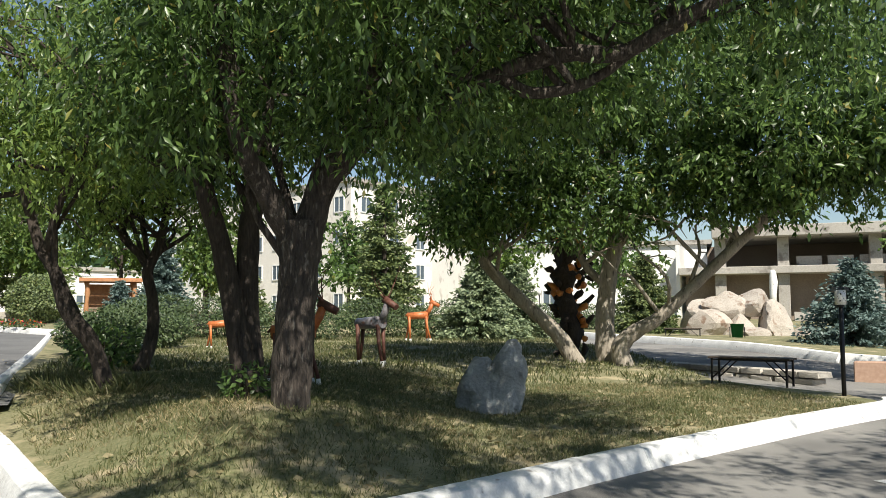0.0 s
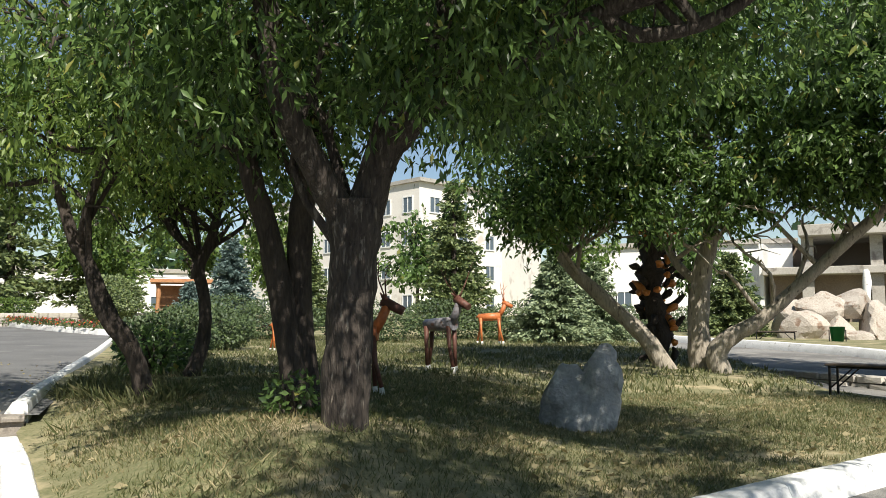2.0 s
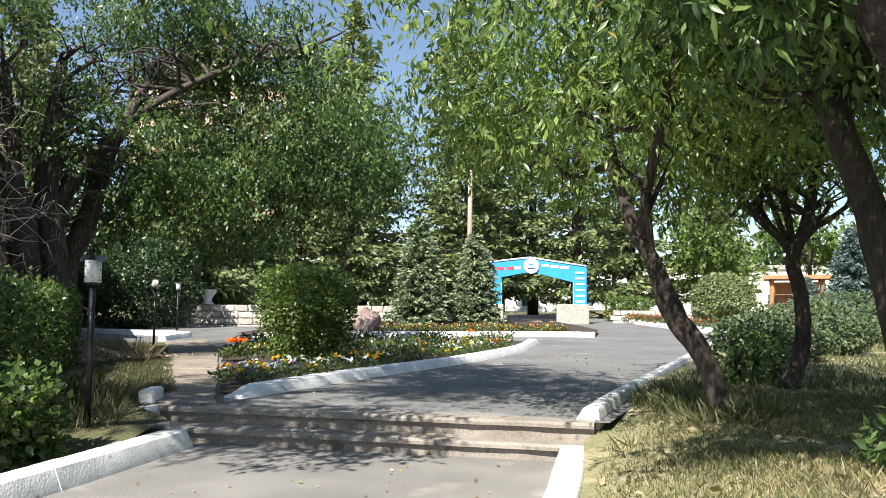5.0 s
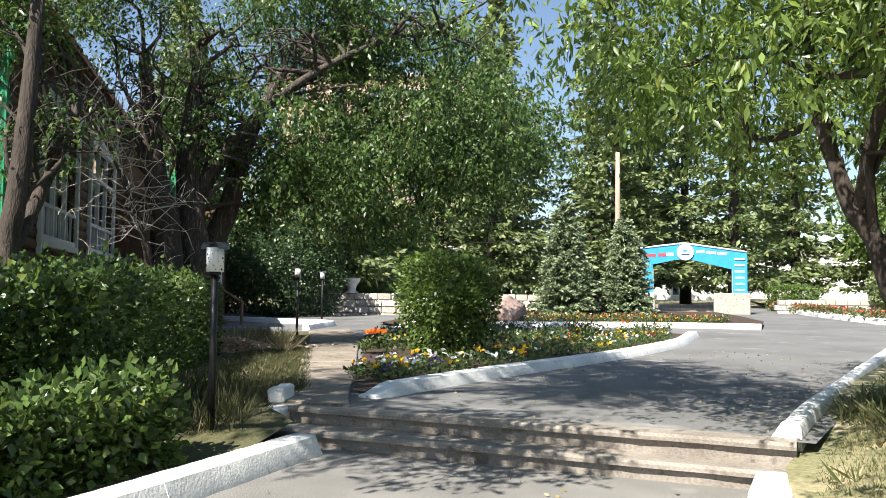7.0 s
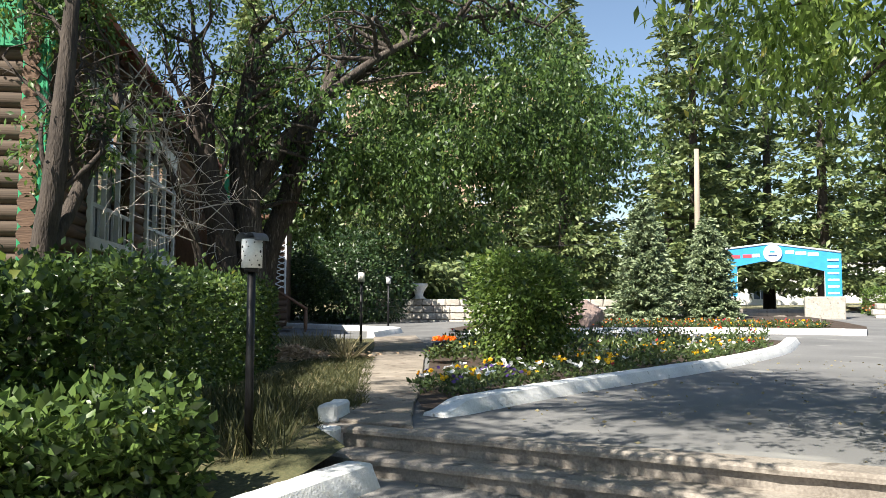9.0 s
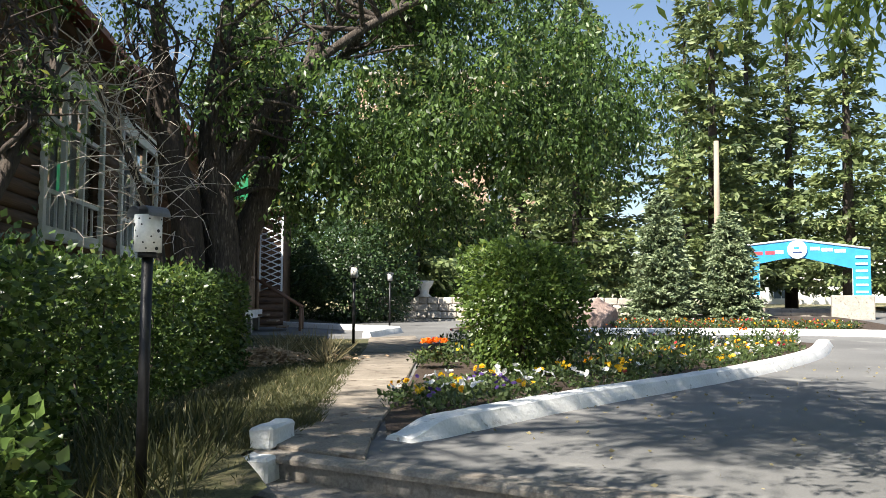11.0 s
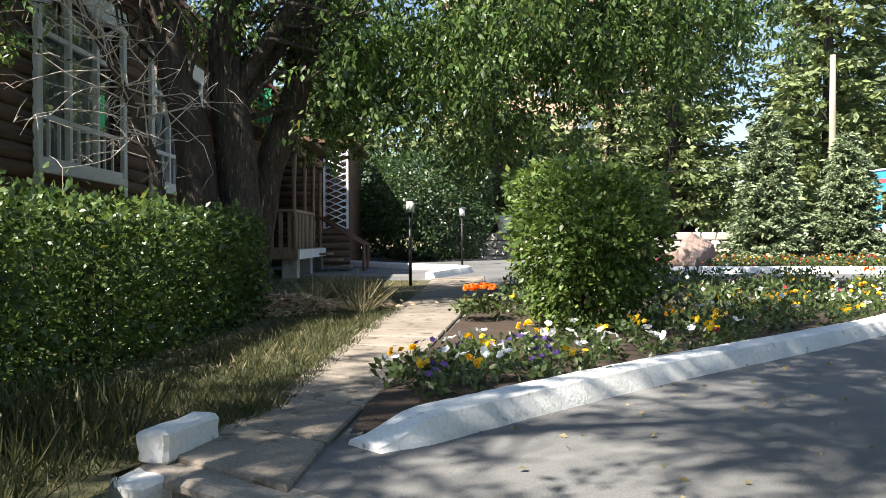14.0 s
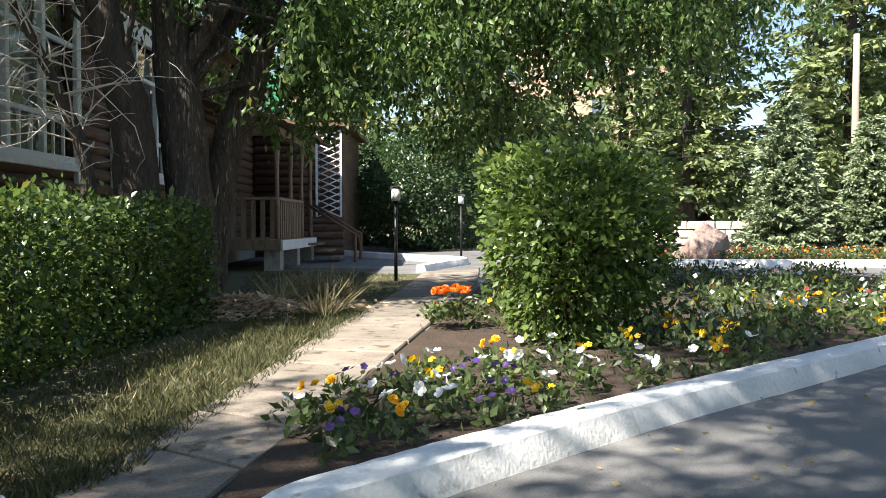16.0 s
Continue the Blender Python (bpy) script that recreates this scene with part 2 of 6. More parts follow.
PANE_FAR = plain("far_window_pane", (0.10, 0.13, 0.16), 0.15)
BLACK_METAL = plain("black_metal", (0.018, 0.018, 0.02), 0.45, 0.4)
LAMP_WHITE = plain("lamp_cylinder_white", (0.74, 0.73, 0.70), 0.5)
LAMP_GREY = plain("lamp_cap_grey", (0.30, 0.31, 0.32), 0.45, 0.5)
CARVED_WOOD = surface("carved_amber_wood", (0.30, 0.13, 0.055), (0.48, 0.25, 0.12), (0.2, 0.09, 0.05), big=4, fine=30, rough=0.5)
# orange of the knots, raised in colour to look sunlit under the crown
TOTEM_ORANGE_SUNLIT = surface("bright_orange_varnish", (0.55, 0.17, 0.04), (0.80, 0.33, 0.08), big=5, fine=30, rough=0.3)
# brown varnished log; the grey is sky reflection put into the colour
DEER_SKY_SHEEN = surface("grey_log_paint", (0.13, 0.12, 0.13), (0.26, 0.25, 0.27), (0.10, 0.05, 0.04), big=5, fine=30, rough=0.3)
ORANGE = surface("orange_log_paint", (0.40, 0.11, 0.035), (0.60, 0.19, 0.06), (0.26, 0.07, 0.03), big=4, fine=30, rough=0.45)
DEER_BROWN = surface("brown_log_paint", (0.075, 0.03, 0.022), (0.16, 0.065, 0.045), big=5, fine=30, rough=0.6)
HOOF = plain("white_hoof_paint", (0.70, 0.69, 0.66), 0.6)
BENCH_WOOD = surface("dark_bench_boards", (0.045, 0.034, 0.028), (0.10, 0.075, 0.06), big=4, fine=30, rough=0.7)
BIN_GREEN = plain("green_bin_paint", (0.015, 0.20, 0.07), 0.4)
POLE_WOOD = surface("grey_pole_wood", (0.24, 0.19, 0.15), (0.40, 0.33, 0.26), big=2, fine=30, stretch=(3, 3, 0.4), rough=0.9)
PETAL_WHITE = foliage("white_petals", (0.72, 0.72, 0.72), (0.85, 0.85, 0.84), through=0.3)
PETAL_YELLOW = foliage("yellow_petals", (0.75, 0.42, 0.02), (0.85, 0.58, 0.04), through=0.3)
PETAL_ORANGE = foliage("orange_petals", (0.70, 0.14, 0.01), (0.85, 0.26, 0.02), through=0.3)
PETAL_RED = foliage("red_petals", (0.35, 0.02, 0.02), (0.62, 0.06, 0.10), through=0.3)
PETAL_PURPLE = foliage("violet_petals", (0.03, 0.015, 0.09), (0.10, 0.05, 0.22), through=0.3)
ROAD_PAINT = surface("worn_road_paint", (0.45, 0.45, 0.44), (0.70, 0.70, 0.69), (0.2, 0.2, 0.19), big=3, fine=50, rough=0.9, bump=0.3, wear=(0.5, 0.62))


# ---------------------------------------------------------------- builders
def ob_from(name, bm, mats, parent=None, label="", smooth_faces=False):
    me = bpy.data.meshes.new(name)
    bm.to_mesh(me)
    bm.free()
    for m in mats if isinstance(mats, (list, tuple)) else [mats]:
        me.materials.append(m)
    if smooth_faces:
        me.polygons.foreach_set("use_smooth", [True] * len(me.polygons))
    ob = new(name, me)
    if parent:
        ob.parent = parent
    if label:
        tagged(ob, label)
    return ob


def part(name, bm, material, parent, label="", smooth_faces=False):
    return ob_from(name, bm, material, parent, label, smooth_faces)


def thing(name, label, category, at=(0, 0, 0), turn=0.0, group="", kind=""):
    e = new(name)
    e.empty_display_size = 0.1
    e.matrix_basis = pose(*at, 0, 0, turn)
    return tagged(e, label, category, group, kind)


def box(bm, lo, hi, m=None, mat=0, bevel=0.0):
    c = [(a + b) / 2 for a, b in zip(lo, hi)]
    s = [abs(b - a) for a, b in zip(lo, hi)]
    r = bmesh.ops.create_cube(bm, size=1.0, matrix=(m or Matrix()) @ Matrix.Translation(c) @ Matrix.Diagonal((*s, 1)))
    faces = {f for v in r["verts"] for f in v.link_faces}
    for f in faces:
        f.material_index = mat
    if bevel:
        edges = list({e for v in r["verts"] for e in v.link_edges})
        out = bmesh.ops.bevel(bm, geom=edges, offset=bevel, segments=1, affect="EDGES")
        for f in out["faces"]:
            f.material_index = mat
    return r


def boxed(lo, hi, bevel=0.0, m=None):
    bm = bmesh.new()
    box(bm, lo, hi, m, 0, bevel)
    return bm


def tube(bm, pts, radii, sides=8, mat=0, wobble=0.0, seed=0, cap=True):
    """A tapered tube along points."""
    rng = random.Random(seed)
    pts = [Vector(p) for p in pts]
    rings = []
    for i, p in enumerate(pts):
        d = (pts[min(i + 1, len(pts) - 1)] - pts[max(i - 1, 0)]).normalized()
        a = d.orthogonal().normalized() if i == 0 else (a - d * a.dot(d)).normalized()
        b = d.cross(a)
        r = radii[i] if isinstance(radii, (list, tuple)) else radii
        rings.append([bm.verts.new(p + (a * math.cos(t) + b * math.sin(t)) * r * (1 + rng.uniform(-wobble, wobble))) for t in (2 * math.pi * k / sides for k in range(sides))])
    for q, w in zip(rings, rings[1:]):
        for k in range(sides):
            f = bm.faces.new((q[k], q[(k + 1) % sides], w[(k + 1) % sides], w[k]))
            f.material_index, f.smooth = mat, True
    if cap:
        for ring, flip in ((rings[0], True), (rings[-1], False)):
            f = bm.faces.new(ring[::-1] if flip else ring)
            f.material_index = mat
    return bm


def spline(pts, n=4):
    """Points of a smooth curve through the given ones."""
    p = [Vector(q) for q in pts]
    p = [2 * p[0] - p[1], *p, 2 * p[-1] - p[-2]]
    out = []
    for i in range(1, len(p) - 2):
        for k in range(n):
            t = k / n
            out.append(0.5 * (2 * p[i] + (p[i + 1] - p[i - 1]) * t + (2 * p[i - 1] - 5 * p[i] + 4 * p[i + 1] - p[i + 2]) * t * t + (3 * p[i] - p[i - 1] - 3 * p[i + 1] + p[i + 2]) * t ** 3))
    out.append(p[-2])
    return out


def patch(name, outline, height, material, step, label, thick=0.0):
    """A piece of ground inside an outline, cut into a grid and lifted to its height."""
    bm = bmesh.new()
    bm.faces.new([bm.verts.new((x, y, 0)) for x, y in outline])
    for ax in (0, 1):
        vals = [p[ax] for p in outline]
        v = min(vals) + step
        while v < max(vals):
            co, no = [0, 0, 0], [0, 0, 0]
            co[ax], no[ax] = v, 1
            bmesh.ops.bisect_plane(bm, geom=bm.verts[:] + bm.edges[:] + bm.faces[:], plane_co=co, plane_no=no)
            v += step
    for v in bm.verts:
        v.co.z = height(v.co.x, v.co.y)
    bmesh.ops.recalc_face_normals(bm, faces=bm.faces[:])
    if sum(f.normal.z for f in bm.faces) < 0:
        bmesh.ops.reverse_faces(bm, faces=bm.faces[:])
    ob = ob_from(name, bm, material, smooth_faces=True)
    return tagged(ob, label, "ground", kind="structure")


def leaf_object(name, base, along, size, width, material, parent=None, seed=0, label="", lift=0.0):
    """One mesh of separate leaves: base points, directions, lengths. Each leaf is a folded blade."""
    rng = np.random.default_rng(seed)
    n = len(base)
    along = along / np.maximum(np.linalg.norm(along, axis=1, keepdims=True), 1e-6)
    side = np.cross(along, rng.normal(size=(n, 3)) + lift * np.array([-0.05, -0.5, 0.85]))
    side /= np.maximum(np.linalg.norm(side, axis=1, keepdims=True), 1e-6)
    up = np.cross(side, along)
    L = np.asarray(size).reshape(-1, 1) * np.ones((n, 1))
    W = L * width
    v = np.empty((n, 4, 3), dtype=np.float32)
    v[:, 0] = base
    v[:, 1] = base + along * L * 0.42 + side * W + up * W * 0.25
    v[:, 2] = base + along * L
    v[:, 3] = base + along * L * 0.42 - side * W + up * W * 0.25
    me = bpy.data.meshes.new(name)
    me.vertices.add(n * 4)
    me.vertices.foreach_set("co", v.reshape(-1))
    tri = np.array([[0, 1, 2], [0, 2, 3]])
    idx = (np.arange(n)[:, None, None] * 4 + tri[None]).reshape(-1)
    me.loops.add(n * 6)
    me.loops.foreach_set("vertex_index", idx.astype(np.int32))
    me.polygons.add(n * 2)
    me.polygons.foreach_set("loop_start", (np.arange(n * 2) * 3).astype(np.int32))
    me.update(calc_edges=True)
    me.materials.append(material)
    ob = new(name, me)
    if parent:
        ob.parent = parent
    if label:
        tagged(ob, label)
    return ob


def in_blobs(rng, blobs, n, shell=0.45):
    """Random points in ellipsoids (x, y, z, rx, ry, rz), more of them near the outside."""
    vol = np.array([b[3] * b[4] * b[5] for b in blobs])
    pick = rng.choice(len(blobs), size=n, p=vol ** 0.7 / (vol ** 0.7).sum())
    b = np.array(blobs)[pick]
    d = rng.normal(size=(n, 3))
    d /= np.linalg.norm(d, axis=1, keepdims=True)
    r = rng.random((n, 1)) ** shell
    return b[:, :3] + d * r * b[:, 3:6], d


def crown(name, blobs, twigs, per, leaf, material, parent, seed, droop=0.7, width=0.2, spread=0.3, floor=None):
    """Many hanging twigs with leaves on both sides."""
    rng = np.random.default_rng(seed)
    hearts, _ = in_blobs(rng, blobs, max(8, twigs // 20))
    pick = rng.integers(0, len(hearts), twigs)
    d = rng.normal(size=(twigs, 3))
    c = hearts[pick] + d * spread * np.array([0.72, 0.72, 0.5])
    d /= np.linalg.norm(d, axis=1, keepdims=True)
    if floor is not None:
        c[:, 2] = np.maximum(c[:, 2], floor + rng.random(twigs) * 0.5)
    t = d * 0.8 + rng.normal(size=(twigs, 3)) * 0.6
    t[:, 2] -= droop
    t /= np.linalg.norm(t, axis=1, keepdims=True)
    k = np.linspace(0, 1, per)
    base = c[:, None] + t[:, None] * k[None, :, None] * spread * (0.6 + rng.random((twigs, 1, 1)))
    base += rng.normal(size=base.shape) * 0.035
    al = t[:, None] * 0.6 + rng.normal(size=base.shape) * 0.75
    al[..., 2] -= droop * 0.8
    base, al = base.reshape(-1, 3), al.reshape(-1, 3)
    return leaf_object(name, base, al, leaf * (0.6 + 0.7 * rng.random(len(base))), width, material, parent, seed, lift=1.1)


def branches(bm, blobs, starts, n, seed, r0=0.04, mat=0):
    """Thin bent limbs from given starts towards points of the crown."""
    rng = random.Random(seed)
    for i in range(n):
        s = Vector(rng.choice(starts))
        near = sorted(blobs, key=lambda b: (Vector(b[:3]) - s).length)[:3]
        b = rng.choice(near)
        e = Vector([b[k] + rng.uniform(-0.7, 0.7) * b[k + 3] for k in range(3)])
        d = e - s
        if d.length > 2.4:
            e = s + d.normalized() * rng.uniform(1.5, 2.4)
        if e.z < s.z - 0.2:
            e.z = s.z + rng.uniform(0.0, 0.5)
        w = (e - s).length * 0.16
        pts = [s]
        for k in (0.3, 0.6, 1.0):
            pts.append(s.lerp(e, k) + Vector([rng.uniform(-w, w) for _ in range(3)]) + Vector((0, 0, w * (1 - k))))
        pts = spline(pts, 3)
        tube(bm, pts, [r0 * (1 - 0.85 * k / (len(pts) - 1)) for k in range(len(pts))], 5, mat, cap=False)
        for _ in range(3):
            q = pts[rng.randint(3, len(pts) - 2)]
            e2 = q + Vector((rng.uniform(-1, 1), rng.uniform(-1, 1), rng.uniform(-0.5, 0.6))) * 0.6
            tube(bm, [q, (q + e2) / 2 + Vector((rng.uniform(-0.08, 0.08), rng.uniform(-0.08, 0.08), 0.08)), e2], [r0 * 0.4, r0 * 0.28, r0 * 0.1], 4, mat, cap=False)

# ---------------------------------------------------------------- ground and roads
R = 900.0
bm = bmesh.new()
rings = [0, 8, 16, 24, 32, 40, 50, 65, 90, 140, 260, R]
last = None
for r in rings:
    ring = [bm.verts.new((-8 + r * math.cos(a), 14 + r * math.sin(a), 0)) for a in (2 * math.pi * k / 64 for k in range(64))] if r else [bm.verts.new((-8, 14, 0))]
    if last:
        for k in range(64):
            if len(last) == 1:
                bm.faces.new((last[0], ring[k], ring[(k + 1) % 64]))
            else:
                bm.faces.new((last[k], ring[k], ring[(k + 1) % 64], last[(k + 1) % 64]))
    last = ring
for v in bm.verts:
    v.co.z = z_base(v.co.x, v.co.y) - 0.22 if math.hypot(v.co.x + 8, v.co.y - 14) < 45 else z_base(v.co.x, v.co.y) - 0.05
tagged(ob_from("ground", bm, GRASS_GROUND), "dry green ground around the park", "ground", kind="structure")

patch("road_lower", [(-30, -40), (60, -40), (60, 26), (24, 34), (2, 36), (2, 12), (-4, 9.6), (-8.6, 6.9), (-12, 3), (-30, 0)], z_low, ASPHALT, 1.5, "grey cracked asphalt of the lower road")
patch("road_upper", [(-4.55, 9.25), (-13.4, 28.2), (-16.5, 34), (-31, 46), (-48, 42), (-44, 8), (-24, 9), (-18, 10), (-9.3, 6.8), (-8.75, 6.75)], z_up, ASPHALT_DARK, 1.5, "worn grey asphalt of the upper drive")

LAWN = [(-4.5, 8.8), (-3.6, 7.6), (-2.7, 6.3), (-1.77, 5.0), (-1.45, 4.6), (-1.05, 4.42), (-0.55, 4.5), (0.2, 5.23), (1.46, 6.61), (3.05, 8.2), (4.8, 9.85), (6.1, 10.97), (6.35, 11.5), (6.3, 12.6), (5.9, 13.4), (5.1, 14.8), (5.0, 18), (4.6, 24), (2.2, 33), (-3, 40), (-16, 34), (-13.5, 28.0), (-5.8, 11.5), (-4.75, 9.35)]
patch("lawn", LAWN, z_lawn, GRASS_GROUND, 0.5, "patchy dry lawn under the trees")
LEFT = [(-8.95, 6.72), (-9.6, 7.42), (-10.65, 7.92), (-13.85, 9.4), (-17.85, 11.3), (-22.1, 12.7), (-24.3, 14.2), (-32, 11.6), (-34, 6), (-24, 4), (-14, -4), (-3, -8), (-2.2, -1.4), (-4.6, 2.0), (-6.4, 4.5), (-7.75, 6.35), (-8.6, 6.4)]
patch("lawn_house", LEFT, z_left, GRASS_LEFT_SHADED, 0.5, "grass beside the log house, toned dark for shade")
BED_EDGE = [(-8.72, 7.5), (-9.75, 9.8), (-11.2, 13.6), (-12.9, 17.0), (-14.8, 19.75)]
BED = BED_EDGE + [(-16.0, 19.9), (-18.6, 16.5), (-19.6, 14.2), (-18.4, 12.6), (-13.0, 9.75), (-10.4, 8.35), (-9.35, 7.75)]
patch("flower_bed_soil", BED, lambda x, y: z_up(x, y) + 0.06 + 0.03 * noise.noise((x * 2, y * 2, 0)), SOIL, 0.4, "dark soil of the flower bed")
FAR_EDGE = [(-22.6, 15.8), (-20.6, 18.9), (-18.8, 21.8), (-17.0, 23.5), (-15.9, 24.2)]
patch("far_bed_soil", FAR_EDGE + [(-17.5, 26.5), (-23, 31), (-30, 27), (-27, 19), (-24, 16)], lambda x, y: z_up(x, y) + 0.07 + 0.1 * smooth((uphill(x, y) - 18) / 8), SOIL, 0.8, "dark soil of the far flower bed")
FAR_GRASS = [(-13.3, 28.6), (-17, 31.6), (-22, 36.0), (-29, 43), (-60, 80), (-10, 80), (-3, 40.2), (-12, 34.5)]
patch("lawn_far", FAR_GRASS, lambda x, y: z_base(x, y) + 0.08, GRASS_GROUND, 2.0, "far lawn beyond the drive")
RIGHT_GRASS = [(10.2, 20.4), (8.2, 26.0), (5.4, 33), (2.0, 44), (0, 70), (70, 70), (70, 20), (16, 17.5), (11.6, 18.8)]
patch("lawn_right", RIGHT_GRASS, lambda x, y: z_base(x, y) + 0.1, GRASS_GROUND, 2.0, "sunlit lawn before the ruin")


def kerb(name, line, height, top, width, label, length=1.6, side=1, taper=0.0):
    """Whitewashed kerb stones along a line; its inner edge is the line, and it lies to one side."""
    pts = [Vector((x, y, 0)) for x, y in line]
    run = spline(pts, 28)
    k = thing(name, label, "kerb", kind="structure")
    stone, start, dist = [run[0]], 0, 0.0
    pieces = []
    for a, b in zip(run, run[1:]):
        dist += (b - a).length
        stone.append(b)
        if dist > length:
            pieces.append(stone)
            stone, dist = [b], 0.0
    if len(stone) > 1:
        pieces.append(stone)
    rng = random.Random(len(line) * 7 + int(abs(line[0][0]) * 10))
    for st in pieces:
        bm = bmesh.new()
        rows = []
        jig = rng.uniform(-0.005, 0.005)
        for i, p in enumerate(st):
            d = (st[min(i + 1, len(st) - 1)] - st[max(i - 1, 0)]).normalized()
            nrm = Vector((d.y, -d.x, 0)) * side
            p = p + d * (0.002 if i == 0 else -0.002 if i == len(st) - 1 else 0)
            z = height(p.x, p.y)
            reach = (p - run[0]).length
            h_top = top * (0.28 + 0.72 * smooth(reach / taper)) if taper else top
            prof = [(-0.02, -0.25), (-0.012, h_top - 0.03), (0.004, h_top - 0.008), (0.025, h_top), (width * 0.45, h_top + 0.002), (width - 0.075, h_top - 0.003), (width - 0.056, h_top - 0.012), (width - 0.04, h_top - 0.045), (width + 0.02, -0.01), (width + 0.022, -0.25)]
            row = []
            for o, h in prof:
                v = p + nrm * (o + jig) + Vector((0, 0, z + h + (jig * 0.5 if h > 0 else 0)))
                if h > -0.1:
                    w = 0.003 * noise.noise(v * 3.5) + 0.005 * noise.noise(v * 14) + 0.004 * noise.noise(v * 30)
                    v += nrm * w * (1.0 if o > width * 0.5 else -0.6) + Vector((0, 0, w * 0.7))
                row.append(bm.verts.new(v))
            rows.append(row)
        for q, w in zip(rows, rows[1:]):
            for j in range(len(q) - 1):
                bm.faces.new((q[j], q[j + 1], w[j + 1], w[j])).smooth = True
            for j in (2, 6):
                bm.edges.get((q[j], w[j])).smooth = False
        for end in (rows[0], rows[-1][::-1]):
            bm.faces.new([bm.verts.new(v.co) for v in end])
        bmesh.ops.recalc_face_normals(bm, faces=bm.faces[:])
        part("kerb_stone", bm, WHITEWASH, k)
    return k


flat = lambda x, y: 0.0
kerb("kerb_lawn", [(-4.42, 8.72), (-3.6, 7.6), (-2.7, 6.3), (-1.77, 5.0), (-1.42, 4.62), (-1.05, 4.45), (-0.55, 4.55), (0.2, 5.23), (1.46, 6.61), (3.05, 8.2), (4.8, 9.85), (6.1, 10.97), (6.42, 11.5)], flat, 0.17, 0.26, "whitewashed concrete kerb round the lawn")
kerb("kerb_drive", [(-4.72, 9.3), (-5.8, 11.5), (-9.5, 19.6), (-13.4, 28.0)], z_up, 0.12, 0.2, "low whitewashed kerb along the drive", side=-1)
kerb("kerb_bed", BED_EDGE, z_up, 0.135, 0.28, "thick whitewashed kerb of the flower bed", length=2.4, taper=0.45)
kerb("kerb_far_bed", FAR_EDGE, z_up, 0.16, 0.25, "whitewashed kerb of the far flower bed", length=2.4, taper=0.45)
kerb("kerb_far", [(-13.2, 28.5), (-17, 31.4), (-22, 35.8), (-27, 41)], z_up, 0.2, 0.3, "white kerb before the red flower border", length=3, side=-1)
kerb("kerb_house", [(-7.78, 6.35), (-6.4, 4.5), (-4.6, 2.0), (-2.2, -1.4)], flat, 0.17, 0.3, "whitewashed kerb below the hedge", length=2.0, side=-1)
kerb("kerb_walk", [(-22.1, 12.6), (-23.2, 13.5), (-24.4, 14.4), (-26.5, 13.6), (-32, 11.9)], z_up, 0.16, 0.22, "white kerb before the porch walk", length=2.0)
kerb("kerb_side", [(10.0, 20.3), (8.0, 26.0), (5.2, 33), (2.2, 43)], lambda x, y: z_base(x, y), 0.14, 0.3, "white kerb of the side path", length=3, side=-1)
kerb("kerb_side_front", [(10.0, 20.3), (12.5, 18.0), (17, 16.4)], lambda x, y: z_base(x, y) - 0.05, 0.2, 0.3, "white kerb of the front lawn", length=3)


def steps():
    """Two long concrete steps between the roads."""
    k = thing("steps", "two worn concrete steps with chipped edges", "steps", kind="structure")
    a, b = Vector((-9.0, 6.3, 0)), Vector((-4.6, 9.08, 0))
    d = (b - a).normalized()
    out = Vector((d.y, -d.x, 0))
    for lo, hi, f0, f1 in ((0.152, 0.312, -0.5, 0.0), (-0.1, 0.15, -0.6, 0.34)):
        bm = bmesh.new()
        n = 44
        rows = []
        for i in range(n + 1):
            p = a + (b - a) * i / n
            w = 0.018 * noise.noise((p.x * 2.2, p.y * 2.2, hi * 9)) + 0.012 * noise.noise((p.x * 9, p.y * 9, hi))
            prof = [(f0, lo), (f0, hi), (f1 - 0.03 + w, hi + 0.004), (f1 + w, hi - 0.02), (f1 + w * 0.7, hi - 0.05), (f1 - 0.045, hi - 0.055), (f1 - 0.05 + w * 0.4, lo)]
            rows.append([bm.verts.new(p + out * o + Vector((0, 0, h))) for o, h in prof])
        for q, w in zip(rows, rows[1:]):
            for j in range(len(q) - 1):
                bm.faces.new((q[j], q[j + 1], w[j + 1], w[j]))
        bm.faces.new(rows[0])
        bm.faces.new(rows[-1][::-1])
        bmesh.ops.recalc_face_normals(bm, faces=bm.faces[:])
        part("step", bm, CONCRETE, k)


steps()


def rough_block(name, size, at, turn, material, label, category="kerb stone", seed=1, rough=0.015):
    bm = boxed((-size[0] / 2, -size[1] / 2, 0), (size[0] / 2, size[1] / 2, size[2]), 0.02)
    bmesh.ops.subdivide_edges(bm, edges=bm.edges[:], cuts=2, use_grid_fill=True)
    for v in bm.verts:
        v.co += Vector([noise.noise(v.co * 9 + Vector((seed, k * 7, 0))) * rough for k in range(3)])
    ob = ob_from(name, bm, material)
    ob.matrix_basis = pose(*at, 0, 0, turn)
    return tagged(ob, label, category)


rough_block("kerb_stone_loose", (0.46, 0.17, 0.16), (-8.9, 6.70, 0.31), 143, WHITEWASH, "short whitewashed kerb stone at the path edge")
rough_block("kerb_stone_low", (0.32, 0.24, 0.25), (-8.60, 6.54, 0.06), 138, WHITEWASH, "broken whitewashed stone beside the steps", seed=4)

